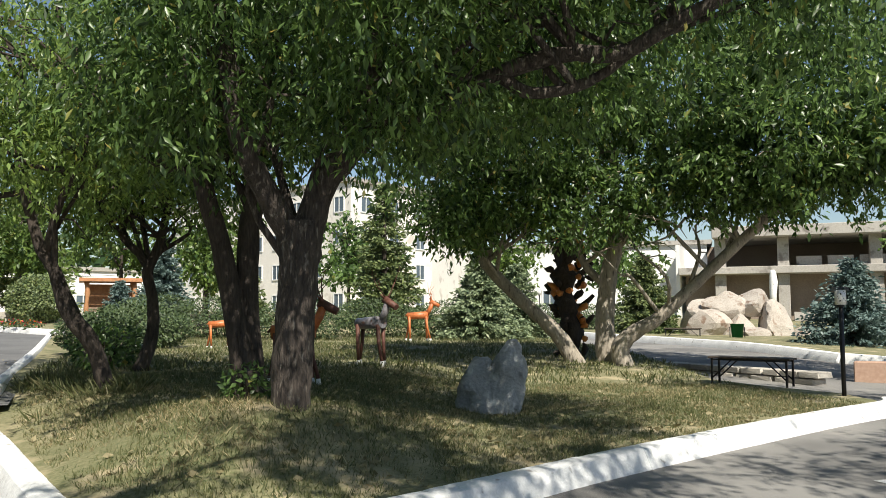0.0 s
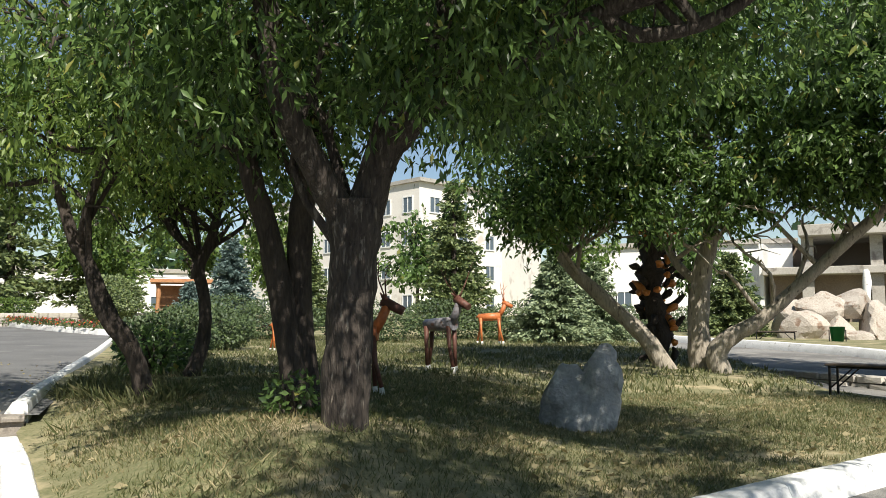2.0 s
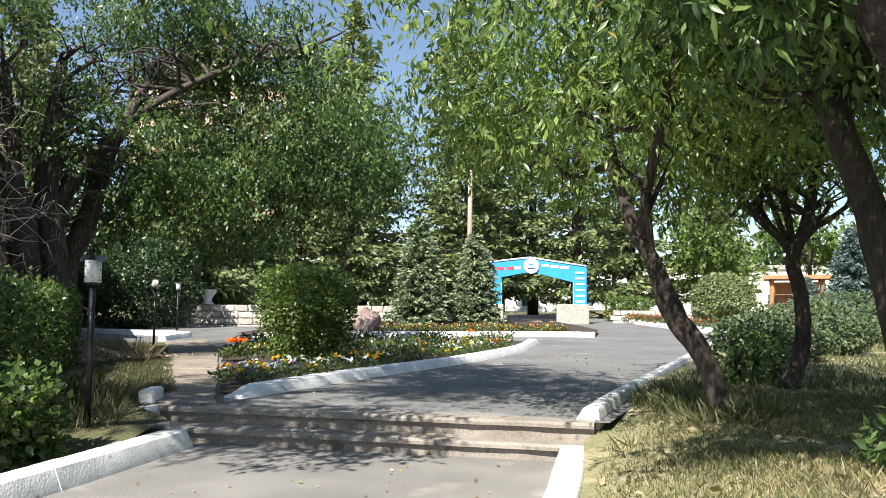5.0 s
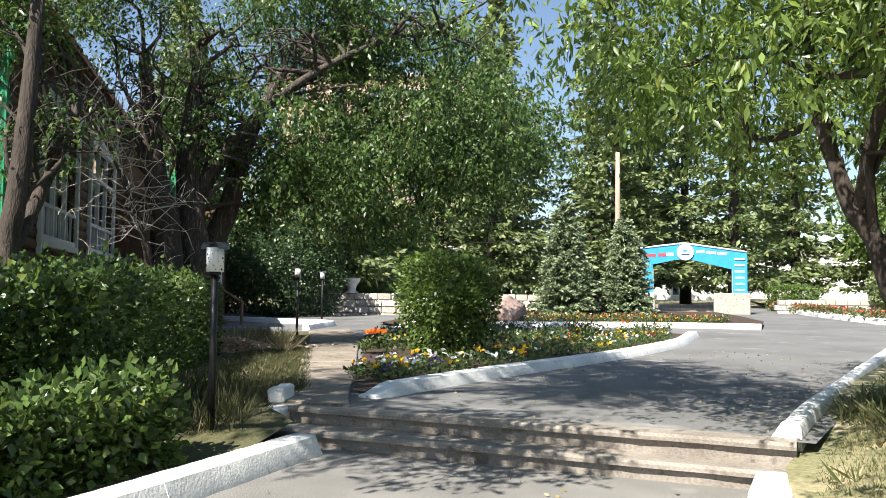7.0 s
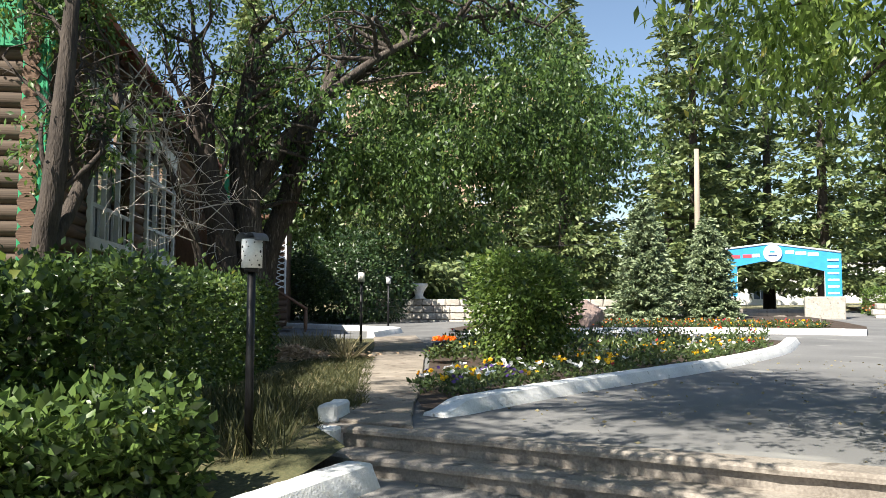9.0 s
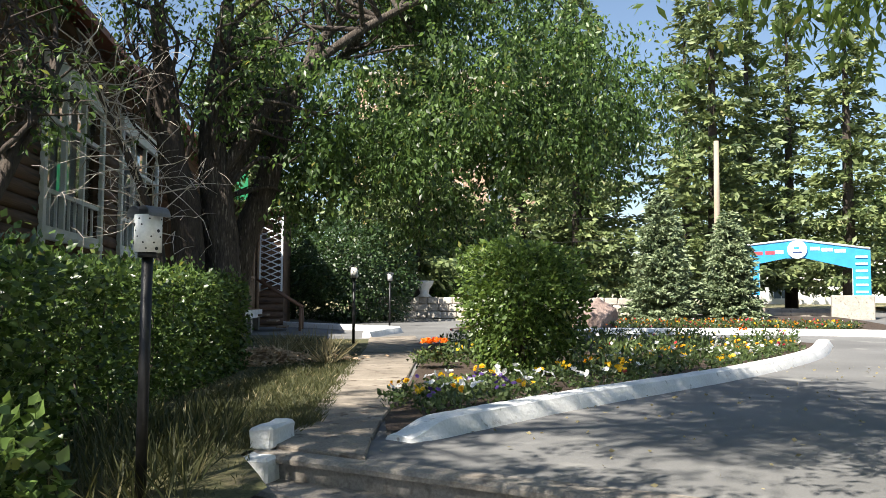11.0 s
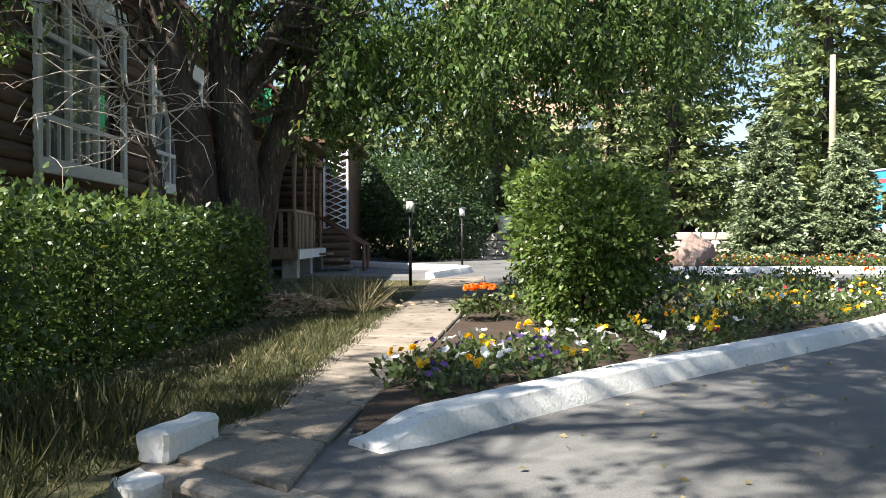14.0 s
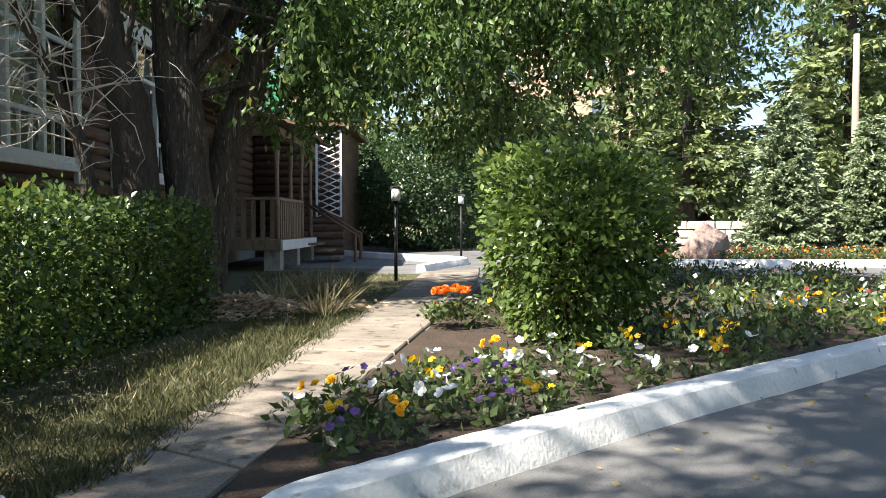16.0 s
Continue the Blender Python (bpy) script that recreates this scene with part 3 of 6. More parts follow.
# ---------------------------------------------------------------- road markings
for a, b in (((3.9, 6.5), (7.4, 8.0)), ((2.5, 4.9), (6.4, 6.4)), ((5.6, 8.6), (9.6, 10.2)), ((7.1, 10.2), (10.5, 11.6))):
    a, b = Vector((*a, 0.004)), Vector((*b, 0.004))
    bm = bmesh.new()
    s = Vector(((b - a).y, -(b - a).x, 0)).normalized() * 0.06
    bm.faces.new([bm.verts.new(p) for p in (a - s, b - s, b + s, a + s)])
    tagged(ob_from("road_marking", bm, ROAD_PAINT), "worn white parking line on the asphalt", "road marking", kind="structure")

# ---------------------------------------------------------------- trees


def broadleaf(label, stems, blobs, twigs, seed, bark=BARK, leafmat=LEAF, leaf=0.1, per=12, limbs=30, floor=None, droop=0.7, width=0.2, spread=0.32, r0=0.04):
    """stems: lists of (points, radii). The first stem is the trunk, the others are limbs."""
    p0 = Vector(stems[0][0][0])
    t = thing("tree", label, "tree", p0)
    inv = Matrix.Translation(-p0)
    tips = []
    for i, (pts, radii) in enumerate(stems):
        bm = bmesh.new()
        sp = spline(pts, 5)
        rr = [np.interp(k / (len(sp) - 1) * (len(radii) - 1), range(len(radii)), radii) for k in range(len(sp))]
        if i == 0:
            rr[0] *= 1.2
        tube(bm, sp, [float(r) for r in rr], 14, 0, 0.09, seed + i)
        tips += [tuple(q) for q in sp[len(sp) // 2:]]
        bm.transform(inv)
        part("trunk" if i == 0 else "limb", bm, bark, t)
    if limbs:
        bm = bmesh.new()
        branches(bm, blobs, tips, limbs, seed, r0)
        bm.transform(inv)
        part("branchwork", bm, bark, t)["kind"] = "stuff"
    if twigs:
        c = crown("crown", blobs, twigs, per, leaf, leafmat, t, seed, droop, width, spread, floor)
        c.matrix_basis = inv
    return t


A0 = (-0.83, 6.9, 0.36)
broadleaf("large maple with a forked trunk and long side limb", [
    ([A0, (-0.80, 6.89, 1.12), (-0.76, 6.89, 1.75), (-0.76, 6.89, 2.12)], [0.175, 0.165, 0.175, 0.21]),
    ([(-0.80, 6.88, 1.95), (-1.0, 6.66, 2.35), (-1.18, 6.4, 2.82), (-1.22, 6.2, 3.4), (-1.5, 6.0, 4.6)], [0.12, 0.10, 0.09, 0.08, 0.05]),
    ([(-0.72, 6.9, 1.98), (-0.54, 6.85, 2.47), (-0.31, 6.8, 2.75), (-0.1, 6.8, 3.6), (0.2, 7.0, 5.0)], [0.14, 0.12, 0.105, 0.09, 0.05]),
    ([(-0.31, 6.8, 2.7), (-0.01, 6.7, 2.91), (0.42, 6.63, 3.05), (0.99, 6.62, 3.34), (1.49, 6.47, 3.45), (1.92, 6.3, 3.40), (2.42, 5.98, 3.61), (3.4, 5.6, 4.0)], [0.09, 0.075, 0.065, 0.075, 0.07, 0.065, 0.055, 0.03]),
    ([(0.95, 6.62, 3.32), (1.22, 6.6, 3.16), (1.68, 6.55, 3.23), (2.1, 6.5, 3.5)], [0.06, 0.05, 0.045, 0.03]),
], [(0.7, 7.4, 5.6, 2.7, 2.6, 2.0), (2.6, 6.4, 5.0, 2.2, 2.0, 1.5), (-1.3, 6.4, 4.9, 1.5, 1.4, 1.4), (-2.0, 6.2, 3.25, 0.8, 0.8, 0.5), (0.2, 5.4, 3.9, 1.3, 0.7, 0.45), (0.1, 6.1, 3.3, 1.0, 0.4, 0.45), (0.8, 7.6, 3.75, 1.8, 1.2, 0.6), (-0.3, 5.0, 4.0, 1.0, 0.5, 0.4), (-0.3, 9.8, 4.0, 1.6, 1.4, 0.8), (-1.6, 6.1, 3.05, 0.7, 0.5, 0.5), (0.0, 6.3, 3.05, 0.7, 0.35, 0.4), (0.5, 5.9, 4.1, 0.8, 0.4, 0.4), (-0.8, 5.7, 3.9, 1.1, 0.5, 0.5), (3.0, 5.8, 3.9, 0.9, 0.6, 0.55), (0.5, 7.8, 3.4, 1.2, 0.8, 0.5), (-0.9, 7.6, 3.4, 0.9, 0.7, 0.5)], 8400, 11, limbs=24, width=0.155, droop=0.9)
broadleaf("twin dark maple trunk behind the forked maple", [
    ([(-1.64, 8.68, 0.36), (-1.78, 8.6, 1.31), (-1.95, 8.55, 2.15), (-2.09, 8.51, 2.6), (-2.3, 8.46, 3.7), (-2.4, 8.8, 5.2)], [0.14, 0.115, 0.105, 0.1, 0.08, 0.05]),
    ([(-1.58, 8.75, 0.4), (-1.68, 8.73, 1.31), (-1.68, 8.73, 2.17), (-1.63, 8.75, 2.6), (-1.53, 8.77, 3.9), (-1.3, 9, 5.4)], [0.14, 0.125, 0.115, 0.11, 0.09, 0.05]),
], [(-1.7, 9.6, 5.3, 2.0, 2.0, 1.7), (-2.4, 8.7, 3.9, 1.0, 0.9, 0.7), (-1.9, 8.4, 3.2, 1.0, 0.6, 0.5), (-3.0, 9.4, 3.4, 1.0, 0.8, 0.6)], 2200, 23, bark=BARK_DARK)
broadleaf("crooked leaning maple beside the drive", [
    ([(-3.51, 9.5, 0.36), (-3.64, 9.43, 0.92), (-3.9, 9.31, 1.36), (-4.06, 9.24, 1.84), (-4.23, 9.16, 2.2), (-4.45, 9.1, 3.2), (-4.5, 9.2, 4.6)], [0.105, 0.09, 0.105, 0.07, 0.062, 0.045, 0.02]),
    ([(-4.15, 9.2, 2.05), (-3.9, 9.0, 2.6), (-3.5, 8.7, 3.2), (-3.2, 8.4, 4.0)], [0.05, 0.045, 0.035, 0.02]),
], [(-4.5, 9.2, 4.3, 2.3, 2.2, 1.9), (-5.3, 8.6, 3.2, 1.2, 1.1, 0.8), (-3.6, 8.2, 3.5, 1.2, 1.1, 0.9), (-4.6, 7.6, 3.9, 1.4, 1.0, 1.0), (-4.4, 9.3, 3.0, 1.2, 1.0, 0.6)], 1900, 37, bark=BARK_DARK, leafmat=LEAF_LIGHT, limbs=16, leaf=0.095, width=0.16, droop=0.9)
broadleaf("thin crooked maple behind the leaning maple", [
    ([(-4.24, 12.31, 0.46), (-4.08, 12.37, 1.05), (-4.09, 12.36, 1.57), (-4.16, 12.34, 2.0), (-3.99, 12.4, 2.5), (-3.85, 12.44, 3.6), (-3.9, 12.4, 4.8)], [0.115, 0.09, 0.082, 0.08, 0.068, 0.045, 0.02]),
    ([(-4.12, 12.36, 2.1), (-4.5, 12.2, 2.5), (-5.0, 12.0, 3.2)], [0.07, 0.05, 0.03]),
], [(-4.2, 12.6, 4.7, 2.4, 2.2, 2.0), (-5.6, 13.5, 4.2, 1.6, 1.6, 1.4), (-4.0, 12.0, 3.3, 1.5, 1.2, 0.6)], 2700, 41, bark=BARK_DARK, leafmat=LEAF_LIGHT, limbs=24)
broadleaf("spreading maple with three pale stems", [
    ([(3.71, 17.56, 0.16), (3.68, 17.57, 1.27), (3.79, 17.55, 2.23), (3.94, 17.52, 2.95), (3.9, 17.54, 5.0)], [0.24, 0.2, 0.18, 0.15, 0.07]),
    ([(3.16, 17.45, 0.1), (2.64, 17.52, 0.91), (1.88, 17.59, 1.64), (1.28, 17.62, 2.25), (1.04, 17.63, 2.8), (0.96, 17.63, 5.0)], [0.2, 0.16, 0.14, 0.12, 0.10, 0.05]),
    ([(4.05, 17.0, 0.05), (3.88, 17.03, 0.57), (4.14, 16.97, 0.92), (4.7, 16.85, 1.27), (5.63, 16.6, 2.18), (7.12, 16.09, 3.64), (8.2, 15.8, 4.6)], [0.21, 0.19, 0.16, 0.125, 0.11, 0.10, 0.05]),
    ([(3.72, 17.55, 1.9), (3.3, 17.8, 2.4), (3.0, 18.1, 3.2)], [0.1, 0.08, 0.05]),
], [(3.6, 17.6, 6.0, 4.2, 3.4, 2.6), (1.0, 17.2, 5.2, 2.4, 2.4, 1.7), (6.8, 15.6, 5.4, 3.0, 2.6, 2.2), (0.9, 16.6, 3.5, 0.9, 0.9, 0.6), (6.0, 15.8, 3.9, 1.4, 1.2, 0.7), (3.2, 16.6, 3.9, 2.2, 1.0, 0.7), (9.5, 14.5, 5.6, 2.2, 2.0, 2.0), (2.0, 12.2, 5.6, 2.6, 2.2, 1.2), (3.6, 16.4, 3.5, 2.4, 1.1, 0.7), (1.0, 16.2, 3.5, 1.6, 1.1, 0.8), (6.4, 15.2, 4.0, 1.8, 1.2, 0.7), (8.6, 14.6, 4.3, 1.8, 1.3, 0.8)], 11000, 53, bark=BARK_PALE, leaf=0.15, per=11, limbs=50, r0=0.05)
# trees over the lower road: some boughs hang into the view, unseen clumps add shade
# second clump hangs into view; trunk and first clump are added to shade the road
broadleaf("maple over the parking road, main crown added for shade", [
    ([(9.6, 0.6, 0.0), (9.4, 0.8, 2.0), (8.9, 1.4, 4.0), (8.0, 2.2, 6.0)], [0.22, 0.18, 0.14, 0.06]),
], [(7.2, 1.8, 6.0, 2.7, 2.3, 1.2), (7.2, 9.6, 5.0, 1.8, 1.8, 1.2)], 1700, 61, limbs=24, bark=BARK_DARK)

# only the low bough is seen; high clumps are added to dapple the drive
broadleaf("maple behind the road hedge, high crown added for shade", [
    ([(-8.6, 0.6, 0.1), (-8.4, 0.9, 2.0), (-7.9, 1.6, 4.4), (-6.8, 2.8, 7.6)], [0.22, 0.19, 0.15, 0.06]),
    ([(-8.2, 1.1, 3.0), (-7.2, 2.2, 3.9), (-5.8, 3.6, 4.3), (-4.8, 4.6, 4.1)], [0.09, 0.07, 0.05, 0.02]),
    ([(-7.9, 1.6, 4.4), (-6.9, 2.0, 6.2), (-6.2, 2.6, 7.8), (-5.4, 3.4, 8.8)], [0.1, 0.085, 0.06, 0.02]),
    ([(-7.8, 1.7, 4.6), (-7.6, 3.0, 6.8), (-7.4, 4.6, 8.6)], [0.09, 0.07, 0.02]),
], [(-5.2, 4.3, 4.2, 1.1, 0.8, 0.5), (-6.2, 1.6, 7.0, 1.5, 1.3, 0.7), (-5.6, 3.0, 8.8, 1.7, 1.7, 0.6), (-7.0, 5.6, 8.8, 2.0, 1.7, 0.6), (-7.2, 1.0, 8.4, 1.7, 1.4, 0.6), (-5.8, 4.4, 9.2, 1.8, 1.7, 0.6), (-8.2, 4.8, 9.4, 1.7, 1.5, 0.6)], 3900, 67, limbs=16, leaf=0.11, bark=BARK_DARK)
# added tree, never in view; its clumps are placed to shade the lawn
broadleaf("unseen maple added to shade the lawn", [
    ([(-2.2, -4.2, 0.0), (-2.0, -3.6, 2.4), (-1.0, -2.4, 4.8), (0.8, -0.8, 7.2)], [0.2, 0.17, 0.12, 0.05]),
    ([(-1.9, -3.3, 2.9), (-2.1, -1.6, 4.3), (-0.4, 0.2, 5.3), (1.2, 1.6, 5.7)], [0.09, 0.075, 0.055, 0.02]),
], [(0.8, -1.4, 6.8, 1.6, 1.4, 0.8), (3.2, 0.8, 7.3, 1.9, 1.3, 0.6), (2.0, 0.4, 7.2, 1.2, 1.0, 0.6), (1.5, 1.5, 5.7, 1.2, 0.8, 0.5), (3.2, 2.1, 6.1, 1.5, 0.9, 0.5)], 1600, 69, limbs=14, bark=BARK_DARK)
# elms beside the log house
broadleaf("old elm with rough ridged bark beside the hedge", [
    ([(-15.9, 7.86, 0.36), (-15.91, 7.86, 1.46), (-15.93, 7.72, 2.91), (-15.94, 7.63, 3.98), (-15.9, 7.8, 6.0)], [0.31, 0.27, 0.25, 0.21, 0.1]),
    ([(-15.93, 7.7, 3.2), (-15.6, 8.6, 4.6), (-15.2, 9.8, 5.7), (-14.8, 11.2, 6.5), (-14.6, 12.4, 6.8)], [0.12, 0.09, 0.07, 0.045, 0.02]),
    ([(-15.93, 7.72, 3.0), (-16.5, 8.9, 4.7), (-17.2, 10.4, 6.0), (-17.6, 12.0, 6.8)], [0.12, 0.09, 0.06, 0.02]),
], [(-16.2, 10.8, 7.6, 3.4, 3.4, 1.4), (-14.6, 12.4, 4.7, 2.2, 2.4, 1.1), (-18.0, 12.6, 5.2, 2.6, 2.6, 1.5), (-16.2, 10.4, 4.4, 1.8, 1.8, 1.0), (-15.2, 14.6, 5.2, 2.0, 2.2, 1.5), (-17.2, 9.4, 3.6, 1.1, 1.2, 0.7), (-15.0, 10.4, 3.5, 1.3, 1.2, 0.9), (-16.4, 11.8, 3.4, 1.5, 1.3, 0.9), (-15.6, 12.8, 3.9, 1.6, 1.5, 0.9), (-14.6, 9.2, 4.1, 1.1, 0.9, 0.8), (-17.4, 8.4, 5.0, 1.6, 1.5, 1.2), (-15.4, 8.2, 4.9, 1.0, 1.0, 0.9), (-18.6, 10.4, 4.2, 1.6, 1.6, 1.2), (-17.6, 13.4, 6.8, 2.4, 2.2, 1.5)], 6800, 71, bark=BARK, leafmat=LEAF_B, leaf=0.11, per=11, limbs=60, droop=1.0, width=0.24, r0=0.05)
broadleaf("dark elm trunk beside the log wall", [
    ([(-15.5, 7.25, 0.36), (-15.56, 7.25, 1.87), (-15.56, 7.16, 2.83), (-15.57, 6.94, 3.63), (-15.5, 6.7, 5.6)], [0.28, 0.24, 0.22, 0.19, 0.09]),
], [(-15.8, 6.0, 6.8, 1.8, 1.8, 1.4)], 900, 73, bark=BARK_DARK, leafmat=LEAF_B, leaf=0.1, limbs=24)
broadleaf("elm leaning towards the path with a sawn patch", [
    ([(-16.55, 8.0, 0.4), (-16.5, 8.06, 1.01), (-16.47, 8.25, 2.24), (-16.42, 8.63, 3.33), (-16.36, 8.93, 4.58), (-16.2, 9.6, 6.0)], [0.28, 0.25, 0.22, 0.19, 0.16, 0.08]),
], [(-17.4, 10.4, 7.2, 2.0, 2.0, 1.2)], 700, 79, bark=BARK, leafmat=LEAF_B, leaf=0.1, limbs=14)
broadleaf("old elm in front of the house corner", [
    ([(-13.0, 4.45, 0.36), (-12.9, 4.48, 1.95), (-12.85, 4.6, 3.12), (-12.84, 4.72, 5.4)], [0.17, 0.14, 0.125, 0.08]),
    ([(-12.9, 4.5, 1.9), (-13.3, 4.9, 2.8), (-13.5, 5.4, 4.2)], [0.1, 0.09, 0.05]),
], [(-13.9, 4.4, 5.9, 1.2, 1.3, 1.0), (-13.4, 5.0, 3.6, 0.9, 0.8, 0.5)], 520, 83, bark=BARK_DARK, leafmat=LEAF_B, leaf=0.1, limbs=30)


def peeled(at0, at1, radius, label, width=0.42, name="bark_patch"):
    """A pale patch where the bark has come off, as vertical flakes on the trunk."""
    a, b = Vector(at0), Vector(at1)
    t = thing(name, label, "bark", a)
    rng = random.Random(int(radius * 1000))
    face = math.atan2(-0.32, 0.95)
    for k in range(5):
        ang = face + (k - 2) * width / 5 + rng.uniform(-0.03, 0.03)
        s, e = rng.uniform(0.0, 0.45), rng.uniform(0.5, 1.0)
        bm = bmesh.new()
        rows = []
        for i in range(7):
            p = (b - a) * (s + (e - s) * i / 6)
            w = (0.028 + 0.03 * noise.noise((k * 1.7, i * 0.9, radius * 9))) * (0.4 if i in (0, 6) else 1)
            q = []
            for sg in (-1, 1):
                an = ang + sg * w / radius * 0.5
                q.append(bm.verts.new(p + Vector((math.cos(an), math.sin(an), 0)) * (radius - 0.004)))
            an = ang
            q.insert(1, bm.verts.new(p + Vector((math.cos(an), math.sin(an), 0)) * (radius + 0.012)))
            rows.append(q)
        for q, w in zip(rows, rows[1:]):
            for j in range(2):
                bm.faces.new((q[j], q[j + 1], w[j + 1], w[j]))
        part("flake", bm, BARK_PALE, t)


peeled((-16.5, 8.12, 1.5), (-16.47, 8.22, 2.0), 0.225, "pale sawn patch on the leaning elm", 0.5)


def dead_tree():
    p0 = Vector((-15.0, 6.75, 0.36))
    t = thing("bare_tree", "small leafless tree with pale dry twigs", "tree", p0)
    bm = bmesh.new()
    stem = spline([p0, (-15.05, 6.78, 1.9), (-15.0, 6.6, 2.6), (-14.9, 6.3, 3.3), (-14.8, 5.95, 4.0), (-14.7, 5.6, 4.9)], 4)
    tube(bm, stem, [0.09 - 0.07 * i / (len(stem) - 1) for i in range(len(stem))], 8, 0, 0.08, 3)
    bm.transform(Matrix.Translation(-p0))
    part("trunk", bm, BARK_DARK, t)
    rng = random.Random(5)
    bm = bmesh.new()
    for i in range(64):
        s = stem[rng.randint(6, len(stem) - 1)]
        d = Vector((rng.uniform(-0.2, 1.0), rng.uniform(-1, 1), rng.uniform(-0.3, 0.7))).normalized()
        pts = [s]
        for k in range(4):
            d = (d + Vector((rng.uniform(-1, 1), rng.uniform(-1, 1), rng.uniform(-0.8, 0.8))) * 0.62).normalized()
            pts.append(pts[-1] + d * rng.uniform(0.16, 0.42))
        tube(bm, pts, [0.011, 0.008, 0.006, 0.0045, 0.002], 5, cap=False)
        for _ in range(4):
            q = pts[rng.randint(1, 4)]
            d2 = Vector((rng.uniform(-1, 1), rng.uniform(-1, 1), rng.uniform(-1, 1))).normalized()
            tube(bm, [q, q + d2 * 0.14 + Vector((0, 0, 0.03)), q + d2 * 0.3], [0.0045, 0.0035, 0.0015], 4, cap=False)
    bm.transform(Matrix.Translation(-p0))
    part("twigwork", bm, DEAD_WOOD, t)["kind"] = "stuff"


dead_tree()


def spruce(label, at, height, radius, seed, material=NEEDLE, whorls=26, per=9, sprays=26, low=0.06, tip=0.14, group="", power=0.82):
    t = thing("spruce", label, "tree", at, group=group)
    rng = np.random.default_rng(seed)
    bm = bmesh.new()
    tube(bm, [(0, 0, -0.1), (0, 0, height * 0.5), (0, 0, height)], [radius * 0.09 + 0.03, radius * 0.05 + 0.02, 0.01], 8)
    part("trunk", bm, BARK_DARK, t)
    base, al = [], []
    for w in range(whorls):
        f = low + (1 - low) * (w / whorls)
        z0 = height * f
        reach = radius * (1 - f) ** power * (0.85 + 0.3 * rng.random()) + 0.08
        n = max(4, int(per * (0.45 + 0.7 * (1 - f))))
        for k in range(n):
            a = rng.random() * 6.283
            r = reach * (0.7 + 0.45 * rng.random())
            s = np.linspace(0.12, 1, max(5, int(sprays * (0.3 + 0.7 * (1 - f)))))
            x = np.stack([np.cos(a) * r * s, np.sin(a) * r * s, z0 + rng.normal() * height * 0.012 - r * 0.28 * s + r * 0.18 * s ** 2.5], 1)
            x = np.repeat(x, 3, 0)
            d = np.array([np.cos(a), np.sin(a), -0.25]) + rng.normal(size=(len(x), 3)) * np.array([0.75, 0.75, 0.45])
            base.append(x + rng.normal(size=x.shape) * 0.025 * radius)
            al.append(d)
    base, al = np.concatenate(base), np.concatenate(al)
    leaf_object("crown", base, al, tip * height ** 0.5 * (0.6 + 0.6 * rng.random(len(base))), 0.22, material, t, seed, lift=0.8)
    return t


spruce("bushy young spruce in the far flower bed", (-24.3, 24.1, 0.7), 4.4, 1.15, 101, NEEDLE_GREY, 34, 22, 26, 0.02, 0.085, power=0.55)
spruce("bushy young spruce beside its twin", (-23.5, 26.4, 0.72), 3.8, 1.05, 102, NEEDLE_GREY, 32, 22, 26, 0.02, 0.085, power=0.5)
far_trees = [(-33.4, 35.7, 21, 3.4), (-35.5, 40.4, 18, 3.6), (-43.8, 36.0, 19, 4.4), (-44.5, 31.4, 16, 4.2), (-57, 33.6, 9, 3.2), (-30.2, 41.5, 17, 3.8),
             (-39.4, 24.0, 6.5, 2.6), (-40.5, 32.6, 20, 4.0), (-33.6, 19.3, 15, 4.0), (-48.0, 24.5, 7.5, 3.0), (-37.5, 46.0, 19, 4.0), (-44, 44, 21, 4.4), (-52, 40, 20, 4.6), (-31.5, 49.0, 15, 3.6), (-38.5, 13.8, 15, 4.2), (-47, 16, 18, 4.6), (-26.5, 50.5, 14, 3.4)]
for i, (x, y, h, r) in enumerate(far_trees):
    spruce("tall dark spruce in the grove behind the drive", (x, y, z_base(x, y) - 0.1), h, r, 200 + i, NEEDLE, 30, 8, 25, 0.10, 0.105, "tall spruces of the grove")
for i, (x, y, h, r, m, lab) in enumerate(((1.25, 27.8, 2.9, 1.5, NEEDLE_GREY, "broad young spruce on the lawn"), (2.6, 29.5, 2.6, 1.2, NEEDLE_GREY, "small spruce on the lawn"), (7.9, 33.0, 3.2, 1.4, NEEDLE, "dark young spruce near the boulders"),
                                          (-3.2, 40.7, 7.2, 2.2, NEEDLE, "tall spruce before the apartment block"), (-9.8, 39.0, 3.6, 1.3, NEEDLE, "slim spruce on the far lawn"), (-13.4, 38.4, 4.2, 1.5, NEEDLE_BLUE, "blue spruce on the far lawn"),
                                          (-16.6, 41.2, 2.2, 1.0, NEEDLE_BLUE, "small blue spruce on the far lawn"), (12.2, 24.6, 2.6, 1.8, NEEDLE_BLUE, "broad grey-green spruce on the sunlit lawn"), (14.6, 25.0, 2.3, 1.6, NEEDLE_GREY, "broad young spruce on the sunlit lawn"))):
    spruce(lab, (x, y, z_base(x, y) + 0.05), h, r, 300 + i, m, 24, 16, 26, 0.02, 0.1)


